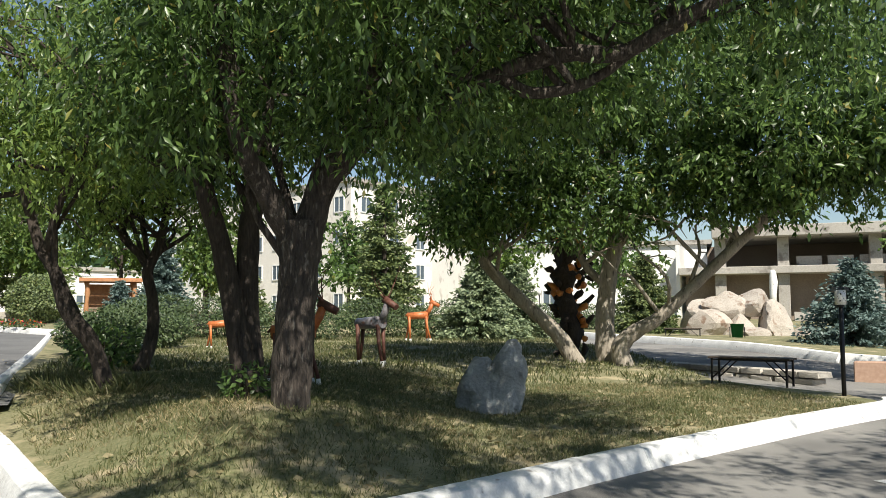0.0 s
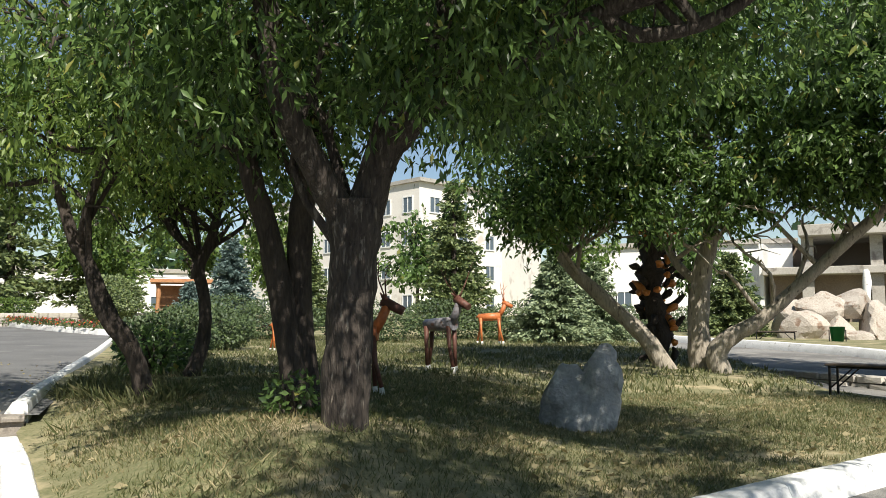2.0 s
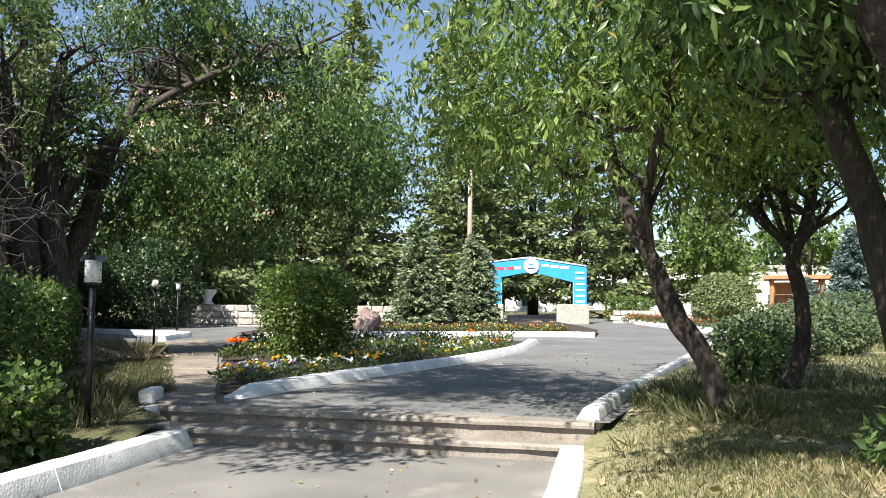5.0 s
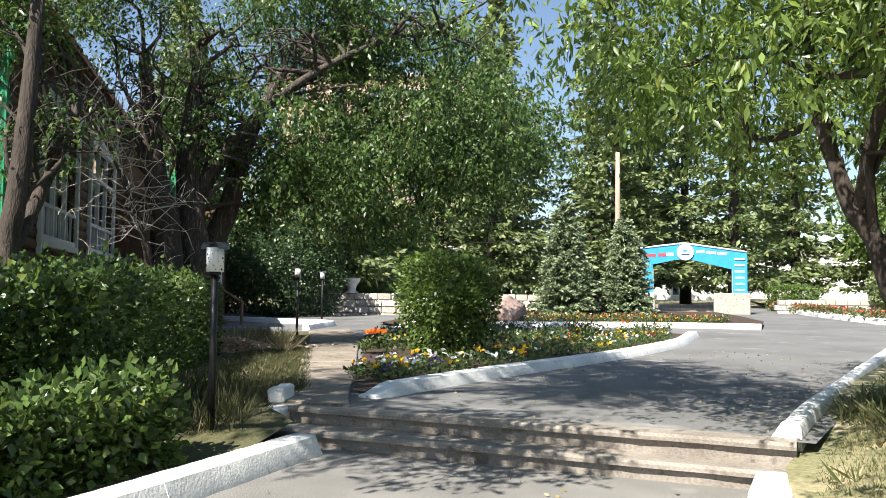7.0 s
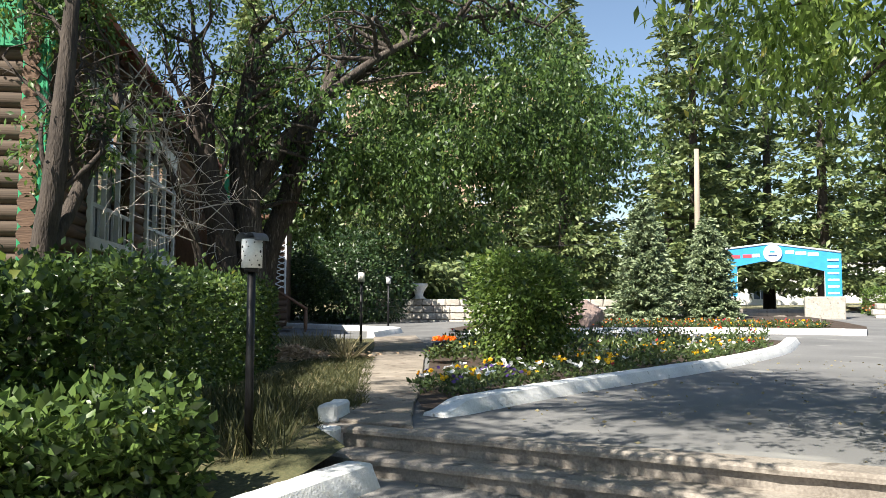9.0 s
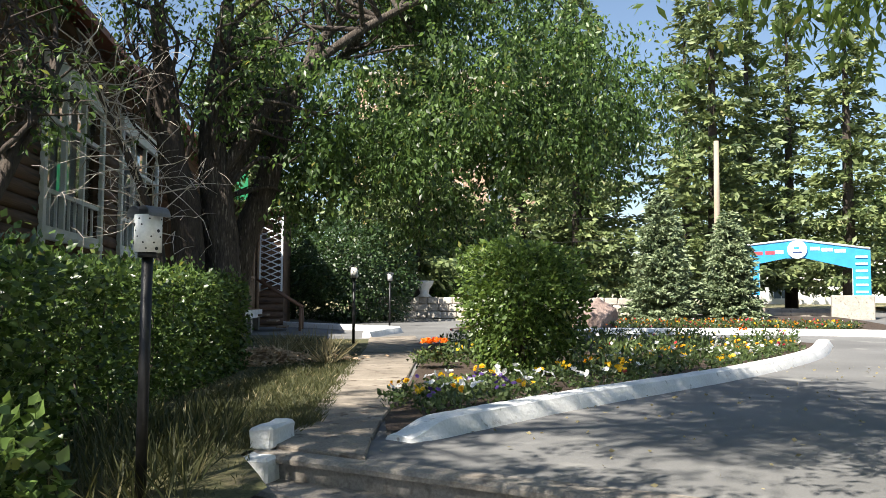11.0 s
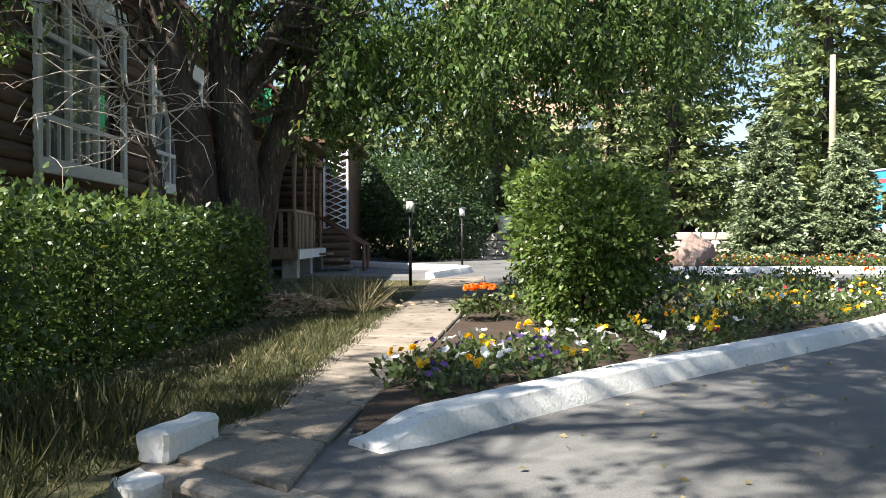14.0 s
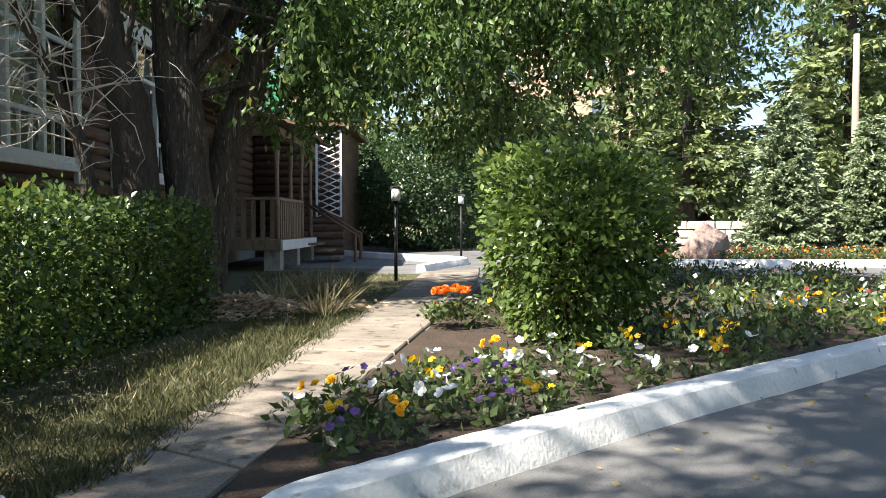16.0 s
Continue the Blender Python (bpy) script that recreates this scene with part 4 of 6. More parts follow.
def shrub(label, at, size, seed, material, leaves=5000, leaf=0.09, name="bush", box_like=0.0, core=0.8, waist=0.0):
    """A rounded shrub: stems, and leaves in a thick uneven shell."""
    t = thing(name, label, "bush", at)
    rng = np.random.default_rng(seed)
    d = rng.normal(size=(leaves, 3))
    d /= np.linalg.norm(d, axis=1, keepdims=True)
    if box_like:
        d = d / np.maximum(np.abs(d).max(1, keepdims=True), 1e-6) * box_like + d * (1 - box_like)
    lump = np.array([1 + 0.2 * noise.noise(Vector(v) * 2.3 + Vector((seed, 0, 0))) for v in d])[:, None]
    r = core + (1 - core) * rng.random((leaves, 1)) ** 0.6
    r = np.where(rng.random((leaves, 1)) < 0.3, rng.random((leaves, 1)) * core, r)
    p = d * r * lump * np.array(size) / 2
    p[:, 2] = np.maximum(p[:, 2] + size[2] / 2, 0.02 + rng.random(leaves) * 0.15)
    if waist:
        # thinner and barer towards the foot
        low = np.clip(1 - p[:, 2] / (size[2] * 0.5), 0, 1)
        p[:, :2] *= (1 - waist * low)[:, None]
        keep = rng.random(leaves) > 0.62 * low
        p, d = p[keep], d[keep]
        leaves = len(p)
    al = d * 0.8 + rng.normal(size=p.shape) * 0.7 + np.array([0, 0, -0.25])
    bm = bmesh.new()
    rr = random.Random(seed)
    for i in range(30 if waist else 14):
        a, q = rr.uniform(0, 6.28), rr.uniform(0.2, 0.75)
        e = Vector((math.cos(a) * size[0] / 2 * q, math.sin(a) * size[1] / 2 * q, size[2] * rr.uniform(0.5, 0.85)))
        tube(bm, [(e.x * 0.15, e.y * 0.15, -0.05), (e.x * 0.4, e.y * 0.4, e.z * 0.5), e], [0.022, 0.015, 0.006], 5, cap=False)
    part("stemwork", bm, BARK, t)["kind"] = "stuff"
    leaf_object("foliage", p, al, leaf * (0.6 + 0.7 * rng.random(leaves)), 0.3, material, t, seed, lift=0.9)
    return t


shrub("dense rounded green bush in the flower bed", (-12.1, 10.85, 0.42), (1.34, 1.34, 1.66), 401, LEAF_BUSH, 17000, 0.075, box_like=0.85, core=0.72, waist=0.3)
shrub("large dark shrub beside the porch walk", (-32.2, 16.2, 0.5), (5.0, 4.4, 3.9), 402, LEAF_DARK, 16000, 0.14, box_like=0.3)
shrub("green shrub behind the porch walk", (-34.5, 20.6, 0.6), (3.4, 3.0, 3.4), 403, LEAF_BUSH, 7000, 0.13)
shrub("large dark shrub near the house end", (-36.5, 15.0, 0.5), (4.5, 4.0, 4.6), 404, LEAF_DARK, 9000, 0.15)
shrub("round clipped shrub beside the stone wall", (-19.6, 39.0, 0.95), (2.9, 2.9, 2.3), 405, NEEDLE, 8000, 0.13)
shrub("clipped square hedge bush by the wall", (-25.2, 39.4, 0.9), (2.4, 1.2, 1.3), 406, LEAF_BUSH, 5000, 0.12, box_like=0.8)
for i, (x, y, sx, sz) in enumerate(((-7.4, 18.4, 2.2, 1.0), (-7.6, 21.2, 2.4, 1.1), (-8.6, 22.8, 2.8, 1.2), (-4.6, 26.6, 3.0, 1.3), (-2.4, 28.8, 3.0, 1.4), (0.0, 29.0, 2.6, 1.3), (-7.6, 27.2, 3.0, 1.4), (-10.6, 30.2, 3.0, 1.5), (4.4, 34.5, 2.6, 1.2), (6.4, 37.0, 3.0, 1.2))):
    shrub("low juniper shrub on the lawn", (x, y, z_lawn(x, y) - 0.05), (sx, sx * 0.8, sz), 410 + i, NEEDLE_LOW, 4800, 0.09)
shrub("leafy sapling shoots round the crooked maple", (-4.9, 12.6, 0.45), (1.1, 1.0, 0.75), 431, LEAF, 900, 0.1)
shrub("small shoots at the foot of the forked maple", (-1.3, 7.25, 0.48), (0.45, 0.45, 0.4), 432, LEAF, 300, 0.065)


def hedge(label, a, b, depth, height, seed, material, leaves, leaf=0.07, base=None, name="hedge"):
    """A clipped hedge from a to b, growing back to one side."""
    a, b = Vector((*a, 0)), Vector((*b, 0))
    L = (b - a).length
    ang = math.degrees(math.atan2((b - a).y, (b - a).x))
    z = base if base is not None else z_left(a.x, a.y)
    t = thing(name, label, "hedge", (a.x, a.y, z), ang)
    rng = np.random.default_rng(seed)
    lump = lambda p: 0.06 * np.sin(p[:, 0] * 3.1 + seed) * np.cos(p[:, 2] * 4 + p[:, 1] * 2)
    area = [L * height, L * height, L * depth, depth * height, depth * height]
    side = rng.choice(5, size=leaves, p=np.array(area) / sum(area))
    u = rng.random((leaves, 3)) * np.array([L, depth, height])
    nrm = np.zeros((leaves, 3))
    inset = rng.random(leaves) ** 1.6 * 0.22 - 0.03
    for s, (ax, val, sg) in enumerate(((1, 0, -1), (1, depth, 1), (2, height, 1), (0, 0, -1), (0, L, 1))):
        k = side == s
        u[k, ax] = val - sg * inset[k]
        nrm[k, ax] = sg
    u += nrm * lump(u)[:, None]
    u[:, 2] += 0.065 * rng.normal(size=leaves) * (side == 2)
    al = nrm * 0.7 + rng.normal(size=u.shape) * 0.7 + np.array([0, 0, 0.1])
    bm = bmesh.new()
    rr = random.Random(seed)
    for i in range(int(L * 9)):
        x, y = rr.uniform(0.1, L - 0.1), rr.uniform(0.15, depth - 0.15)
        tube(bm, [(x, y, -0.05), (x + rr.uniform(-0.1, 0.1), y + rr.uniform(-0.1, 0.1), height * 0.5), (x + rr.uniform(-0.2, 0.2), y + rr.uniform(-0.15, 0.15), height * 0.95)], [0.014, 0.01, 0.005], 4, cap=False)
    part("stemwork", bm, BARK, t)["kind"] = "stuff"
    inner = rng.random((leaves // 2, 3)) * np.array([L - 0.3, depth - 0.3, height - 0.15]) + np.array([0.15, 0.15, 0.02])
    p = np.concatenate([u, inner])
    al = np.concatenate([al, rng.normal(size=inner.shape)])
    leaf_object("foliage", p, al, leaf * (0.65 + 0.7 * rng.random(len(p))), 0.34, material, t, seed, lift=0.9)
    return t


hedge("clipped leafy hedge beside the path", (-8.0, 4.75), (-15.2, 8.05), 1.2, 1.5, 501, LEAF_HEDGE, 34000, 0.062)
hedge("tall clipped hedge facing the road", (-3.4, -1.9), (-8.0, 4.55), 1.1, 1.42, 502, LEAF_HEDGE, 24000, 0.08)
hedge("lower leafy hedge before the tall hedge", (-2.6, -1.3), (-7.3, 5.25), 0.55, 0.62, 503, LEAF_HEDGE, 16000, 0.08)

# ---------------------------------------------------------------- the log house


def log_house():
    h = thing("log_house", "old log house with a shade-toned end wall, white windows and green trim", "house", (-14.7, 4.4, 0.3), 159.9)
    Lw, top = 21.0, 5.6
    openings = [(2.35, 5.2, 2.08, 4.5), (6.7, 9.75, 2.08, 4.5)]
    log = bmesh.new()
    tube(log, [(0, 0, 0), (0.5, 0, 0), (1, 0, 0)], 0.125, 10)
    me = {}

    def add_log(x0, x1, y, z, mat, turn=0):
        key = mat.name
        if key not in me:
            m = bpy.data.meshes.new("log")
            log.to_mesh(m)
            m.materials.append(mat)
            me[key] = m
        o = new("log", me[key])
        o.parent = h
        o.matrix_basis = Matrix.Translation((x0, y, z)) @ Matrix.Rotation(radians(turn), 4, "Z") @ Matrix.Diagonal((x1 - x0 if not turn else x1, 1, 1, 1))

    z = 0.62
    while z < top:
        spans = [(-0.25, Lw)]
        for a, b, lo, hi in openings:
            if lo - 0.1 < z < hi + 0.1:
                spans = [(p, q) for s, e in spans for p, q in ((s, min(e, a)), (max(s, b), e)) if q - p > 0.2]
        for s, e in spans:
            add_log(s, e, 0.0, z, LOG)
        # end-wall logs carry their shade in the colour
        add_log(0.0, 7.5, -0.25, z + 0.1, LOG_END_SHADED, 90)
        z += 0.225
    log.free()
    bm = bmesh.new()
    cuts = sorted(openings)
    x = 0.12
    for a, b, lo, hi in cuts:
        box(bm, (x, 0.05, 0.0), (a, 0.25, top))
        box(bm, (a, 0.05, 0.0), (b, 0.25, lo))
        box(bm, (a, 0.05, hi), (b, 0.25, top))
        x = b
    box(bm, (x, 0.05, 0.0), (Lw, 0.25, top))
    box(bm, (0.12, 0.25, 0.0), (0.3, 7.2, top))
    box(bm, (Lw - 0.2, 0.25, 0.0), (Lw, 7.2, top))
    box(bm, (0.3, 7.0, 0.0), (Lw - 0.2, 7.2, top))
    part("wall", bm, LOG, h)
    # floor and added backing sheet, coloured dark so the windows look unlit behind
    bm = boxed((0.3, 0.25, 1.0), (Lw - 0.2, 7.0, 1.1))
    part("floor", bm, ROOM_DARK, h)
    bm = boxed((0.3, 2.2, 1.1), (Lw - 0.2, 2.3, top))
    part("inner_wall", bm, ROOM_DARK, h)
    bm = boxed((-0.1, -0.16, -0.4), (Lw, 0.22, 0.5))
    part("foundation", bm, RUIN_CONCRETE, h)
    # roof, eaves and the green gable
    bm = bmesh.new()
    for s in (-1, 1):
        y0, y1 = (-0.75, 3.6) if s < 0 else (7.95, 3.6)
        vs = [bm.verts.new(p) for p in ((-0.7, y0, top - 0.25), (Lw + 0.5, y0, top - 0.25), (Lw + 0.5, y1, 8.2), (-0.7, y1, 8.2), (-0.7, y0, top - 0.13), (Lw + 0.5, y0, top - 0.13), (Lw + 0.5, y1, 8.32), (-0.7, y1, 8.32))]
        for q in ((0, 1, 2, 3), (4, 7, 6, 5), (0, 4, 5, 1), (1, 5, 6, 2), (2, 6, 7, 3), (3, 7, 4, 0)):
            bm.faces.new([vs[k] for k in q])
    bmesh.ops.recalc_face_normals(bm, faces=bm.faces[:])
    part("roof", bm, ROOF_RED, h, "red sheet metal roof")
    n = 34
    for i in range(n):
        y0, y1 = -0.3 + 7.8 * i / n, -0.3 + 7.8 * (i + 1) / n - 0.012
        zt = top - 0.1 + (8.0 - top) * (1 - abs((y0 + y1) / 2 - 3.6) / 4.1)
        if zt > 4.62:
            part("gable_board", boxed((-0.2, y0, 4.6), (-0.13, y1, zt)), GREEN_PAINT, h)
    part("corner_board", boxed((-0.22, -0.2, 0.4), (-0.12, 0.12, 4.7), 0.01), GREEN_PAINT, h)
    part("corner_board", boxed((-0.22, -0.22, 0.4), (0.16, -0.14, 4.7), 0.01), GREEN_PAINT, h)
    # windows of three sashes
    for a, b, lo, hi in openings:
        w = part("window", boxed((a - 0.14, -0.19, lo - 0.12), (b + 0.14, -0.12, lo), 0.01), WHITE_PAINT, h, "white wooden three-sash window")
        for lo3, hi3 in (((a - 0.14, -0.18, lo - 0.3), (a, -0.1, hi + 0.14)), ((b, -0.18, lo - 0.3), (b + 0.14, -0.1, hi + 0.14)), ((a - 0.16, -0.2, hi), (b + 0.16, -0.1, hi + 0.34)), ((a, -0.15, lo), (b, -0.1, lo + 0.1))):
            part("frame", boxed(lo3, hi3, 0.008), WHITE_PAINT, w)
        W = b - a
        for f in (0.33, 0.67):
            part("mullion", boxed((a + W * f - 0.045, -0.14, lo), (a + W * f + 0.045, -0.06, hi)), WHITE_PAINT, w)
        for zf in (0.27, 0.74):
            part("transom", boxed((a, -0.13, lo + (hi - lo) * zf - 0.035), (b, -0.07, lo + (hi - lo) * zf + 0.035)), WHITE_PAINT, w)
        for k in range(1, 9):
            if k % 3:
                part("glazing_bar", boxed((a + W * k / 9 - 0.018, -0.12, lo), (a + W * k / 9 + 0.018, -0.08, lo + (hi - lo) * 0.27)), WHITE_PAINT, w)
        for k in range(3):
            g = part("pane", boxed((a + W * k / 3, -0.02, lo), (a + W * (k + 1) / 3, -0.014, hi)), GLASS, w)
            g.visible_shadow = False
        bm = bmesh.new()
        cols = 60
        vs = [[bm.verts.new((a + W * i / cols, 0.3 + 0.035 * math.sin(i * 1.3), zz)) for zz in (lo + 0.1, hi)] for i in range(cols + 1)]
        for p, q in zip(vs, vs[1:]):
            bm.faces.new((p[0], q[0], q[1], p[1]))
        part("curtain", bm, CURTAIN, w)
    # porch
    x0, x1, yo, fz = 10.4, 14.8, -2.2, 0.85
    p = part("porch", boxed((x0, yo, fz - 0.1), (x1, -0.1, fz), 0.01), OLD_WOOD, h, "open wooden porch with turned posts")
    part("skirt_board", boxed((x0 - 0.04, yo - 0.05, fz - 0.24), (x1, yo - 0.005, fz - 0.02)), WHITE_PAINT, p)
    part("skirt_board", boxed((x0 - 0.05, yo, fz - 0.24), (x0 - 0.005, -0.15, fz - 0.02)), OLD_WOOD, p)
    for x, y in ((x0 + 0.2, yo + 0.2), (x1 - 0.2, yo + 0.2), (x0 + 2.2, yo + 0.2), (x0 + 0.2, -0.5)):
        part("pier", boxed((x - 0.18, y - 0.18, -0.3), (x + 0.18, y + 0.18, fz - 0.1), 0.01), RUIN_CONCRETE, p)
    for x, y in ((x0 + 0.1, yo + 0.1), (x0 + 1.6, yo + 0.1), (x0 + 3.0, yo + 0.1), (x1 - 0.1, yo + 0.1), (x0 + 0.1, -0.3)):
        bm = bmesh.new()
        prof = [(0, 0.06), (0.5, 0.06), (0.55, 0.075), (0.9, 0.05), (1.5, 0.045), (1.95, 0.065), (2.25, 0.06)]
        tube(bm, [(x, y, fz + a) for a, _ in prof], [r for _, r in prof], 10)
        part("post", bm, OLD_WOOD, p)
    for k in range(9):
        y = yo + 0.2 + k * 0.21
        part("baluster", boxed((x0 + 0.07, y - 0.05, fz), (x0 + 0.1, y + 0.05, fz + 0.85)), OLD_WOOD, p)
    for k in range(13):
        x = x0 + 0.25 + k * 0.21
        part("baluster", boxed((x - 0.05, yo + 0.08, fz), (x + 0.05, yo + 0.11, fz + 0.85)), OLD_WOOD, p)
    part("rail", boxed((x0 + 0.03, yo + 0.1, fz + 0.85), (x0 + 0.13, -0.2, fz + 0.92), 0.01), OLD_WOOD, p)
    part("rail", boxed((x0 + 0.1, yo + 0.04, fz + 0.85), (x0 + 3.0, yo + 0.14, fz + 0.92), 0.01), OLD_WOOD, p)
    part("beam", boxed((x0 - 0.1, yo, fz + 2.25), (x1 + 0.1, yo + 0.16, fz + 2.42), 0.01), OLD_WOOD, p)
    part("beam", boxed((x0, yo, fz + 2.25), (x0 + 0.16, -0.1, fz + 2.42), 0.01), OLD_WOOD, p)
    bm = bmesh.new()
    vs = [bm.verts.new(v) for v in ((x0 - 0.4, yo - 0.4, fz + 2.42), (x1 + 0.4, yo - 0.4, fz + 2.42), (x1 + 0.4, -0.1, fz + 3.1), (x0 - 0.4, -0.1, fz + 3.1), (x0 - 0.4, yo - 0.4, fz + 2.5), (x1 + 0.4, yo - 0.4, fz + 2.5), (x1 + 0.4, -0.1, fz + 3.18), (x0 - 0.4, -0.1, fz + 3.18))]
    for q in ((0, 1, 2, 3), (4, 7, 6, 5), (0, 4, 5, 1), (1, 5, 6, 2), (2, 6, 7, 3), (3, 7, 4, 0)):
        bm.faces.new([vs[k] for k in q])
    bmesh.ops.recalc_face_normals(bm, faces=bm.faces[:])
    part("porch_roof", bm, BROWN_WOOD, p)
    part("side_board", boxed((x0 + 0.04, -1.0, fz + 0.0), (x0 + 0.07, -0.12, fz + 2.2)), BROWN_WOOD, p)
    for k in range(4):
        part("porch_step", boxed((x1 - 1.3, yo - 0.3 - 0.28 * k, fz - 0.2 - 0.17 * k), (x1 - 0.1, yo - 0.02 - 0.28 * k + 0.02, fz - 0.15 - 0.17 * k), 0.008), OLD_WOOD, p)
    for x in (x1 - 1.35, x1 - 0.08):
        bm = bmesh.new()
        tube(bm, [(x, yo, fz + 0.85), (x, yo - 1.3, fz + 0.05)], 0.04, 6)
        tube(bm, [(x, yo - 1.25, fz - 0.95), (x, yo - 1.25, fz + 0.08)], 0.045, 6)
        part("stair_rail", bm, BROWN_WOOD, p)
    for k, (xa, xb) in enumerate(((x0 + 0.5, x0 + 1.4), (x0 + 2.3, x0 + 3.2))):
        part("porch_window", boxed((xa, -0.17, fz + 0.85), (xb, -0.13, fz + 2.1), 0.008), WHITE_PAINT, p)
        part("porch_pane", boxed((xa + 0.08, -0.18, fz + 0.93), (xb - 0.08, -0.175, fz + 2.02)), CURTAIN, p)
    part("door", boxed((x0 + 1.5, -0.18, fz), (x0 + 2.2, -0.13, fz + 2.0), 0.01), BROWN_WOOD, p)
    # wing with a carved white lattice
    w = part("wing", boxed((16.6, -2.7, 0.0), (20.9, -0.13, 4.0)), LOG, h)
    for k in range(17):
        bm = bmesh.new()
        tube(bm, [(16.6, -2.75, 0.2 + k * 0.225), (16.6, -0.2, 0.2 + k * 0.225)], 0.12, 8)
        part("wing_log", bm, LOG, w)
    bm = bmesh.new()
    for a in (-2.72, -2.02):
        box(bm, (16.42, a, 1.4), (16.47, a + 0.06, 3.9))
    for k in range(12):
        zz = 1.4 + k * 0.2
        for s in (1, -1):
            tube(bm, [(16.445, -2.69 if s > 0 else -2.0, zz), (16.445, -2.0 if s > 0 else -2.69, zz + 0.3)], 0.025, 4)
    part("lattice", bm, WHITE_PANEL, w, "white carved lattice screen")
    part("wing_roof", boxed((16.3, -2.95, 4.0), (21.2, 0.0, 4.1)), BROWN_WOOD, w)
    for zz, yy in ((3.55, -2.3), (3.7, -1.7)):
        part("green_board", boxed((9.9, yy, zz), (9.94, yy + 0.3, zz + 0.75)), GREEN_PAINT, h)


log_house()

# ---------------------------------------------------------------- path slabs
PATH_L = spline([(-8.78, 6.62, 0), (-9.2, 6.86, 0), (-9.75, 7.2, 0), (-10.8, 7.66, 0), (-14.0, 9.1, 0), (-18.0, 11.0, 0), (-22.0, 12.7, 0)], 30)
PATH_R = spline([(-8.05, 7.08, 0), (-8.75, 7.42, 0), (-9.4, 7.76, 0), (-10.4, 8.32, 0), (-13.2, 9.78, 0), (-18.2, 12.35, 0), (-22.0, 14.0, 0)], 30)
path_slabs = thing("path", "uneven worn concrete slab path with dark joints", "path", kind="structure")
rng = random.Random(3)


def along(curve, s):
    for p, q in zip(curve, curve[1:]):
        if s <= (q - p).length:
            return p.lerp(q, s / (q - p).length)
        s -= (q - p).length
    return curve[-1].copy()


def run_of(curve):
    return sum((q - p).length for p, q in zip(curve, curve[1:]))


cuts = [0.0]
while cuts[-1] < 1:
    cuts.append(min(1.0, cuts[-1] + rng.uniform(0.6, 0.95) / run_of(PATH_L)))
for f0, f1 in zip(cuts, cuts[1:]):
    a, d = along(PATH_L, f0 * run_of(PATH_L)), along(PATH_L, f1 * run_of(PATH_L))
    b, c = along(PATH_R, f0 * run_of(PATH_R)), along(PATH_R, f1 * run_of(PATH_R))
    mid = (a + b + c + d) / 4
    bm = bmesh.new()
    tilt = rng.uniform(-0.008, 0.008)
    q = [p + (mid - p).normalized() * 0.028 for p in (a, b, c, d)]
    zt = [z_up(p.x, p.y) + 0.03 + rng.uniform(-0.006, 0.006) for p in q]
    up = [bm.verts.new((p.x, p.y, z)) for p, z in zip(q, zt)]
    dn = [bm.verts.new((p.x, p.y, z - 0.12)) for p, z in zip(q, zt)]
    bm.faces.new(up)
    for k in range(4):
        bm.faces.new((up[k], dn[k], dn[(k + 1) % 4], up[(k + 1) % 4]))
    bmesh.ops.bevel(bm, geom=[e for e in bm.edges if all(v in up for v in e.verts)], offset=0.012, segments=1, affect="EDGES")
    bmesh.ops.recalc_face_normals(bm, faces=bm.faces[:])
    part("slab", bm, SLAB, path_slabs)

# ---------------------------------------------------------------- lamps


def path_lamp(at, height, turn=0.0, r=0.078, tall=0.215):
    t = thing("path_lamp", "black pole lamp with a white perforated cylinder shade", "street lamp", at, turn, "path lamps")
    bm = bmesh.new()
    tube(bm, [(0, 0, -0.1), (0, 0, height - tall - 0.02)], 0.032, 10)
    tube(bm, [(0, 0, height - tall - 0.03), (0, 0, height - tall)], 0.055, 12)
    part("pole", bm, BLACK_METAL, t)
    bm = bmesh.new()
    tube(bm, [(0, 0, height - tall), (0, 0, height)], r, 24)
    s = part("shade", bm, LAMP_WHITE, t)
    bm = bmesh.new()
    rng = random.Random(9)
    for k in range(34):
        a, z = k * 2.4, height - tall + 0.02 + (k % 6) * 0.034
        c = Vector((math.cos(a) * r, math.sin(a) * r, z))
        d = Vector((math.cos(a), math.sin(a), 0))
        tube(bm, [c - d * 0.002, c + d * 0.0015], 0.0055 if k % 7 else 0.011, 6)
    part("perforation", bm, BLACK_METAL, s)["kind"] = "stuff"
    bm = bmesh.new()
    n = 10
    for sx in (-1, 1):
        rows = []
        for k in range(n + 1):
            a = math.pi * k / n
            rows.append([bm.verts.new((sx * (0.042 + 0.058 * -math.cos(a)), y, height - 0.012 + 0.062 * math.sin(a))) for y in (-0.075, 0.075)])
        for p, q in zip(rows, rows[1:]):
            bm.faces.new((p[0], p[1], q[1], q[0]))
    bmesh.ops.solidify(bm, geom=bm.faces[:], thickness=0.005)
    part("cap", bm, LAMP_GREY, t)
    return t


path_lamp((-8.07, 5.71, 0.32), 1.50, 30)
path_lamp((-19.96, 11.53, 0.44), 1.66, 60)
path_lamp((-27.4, 15.6, 0.52), 1.75, 10)
path_lamp((6.2, 12.13, 0.06), 1.60, 0)
path_lamp((4.35, 39.6, 0.5), 1.95, 0)

# ---------------------------------------------------------------- sculptures and rocks


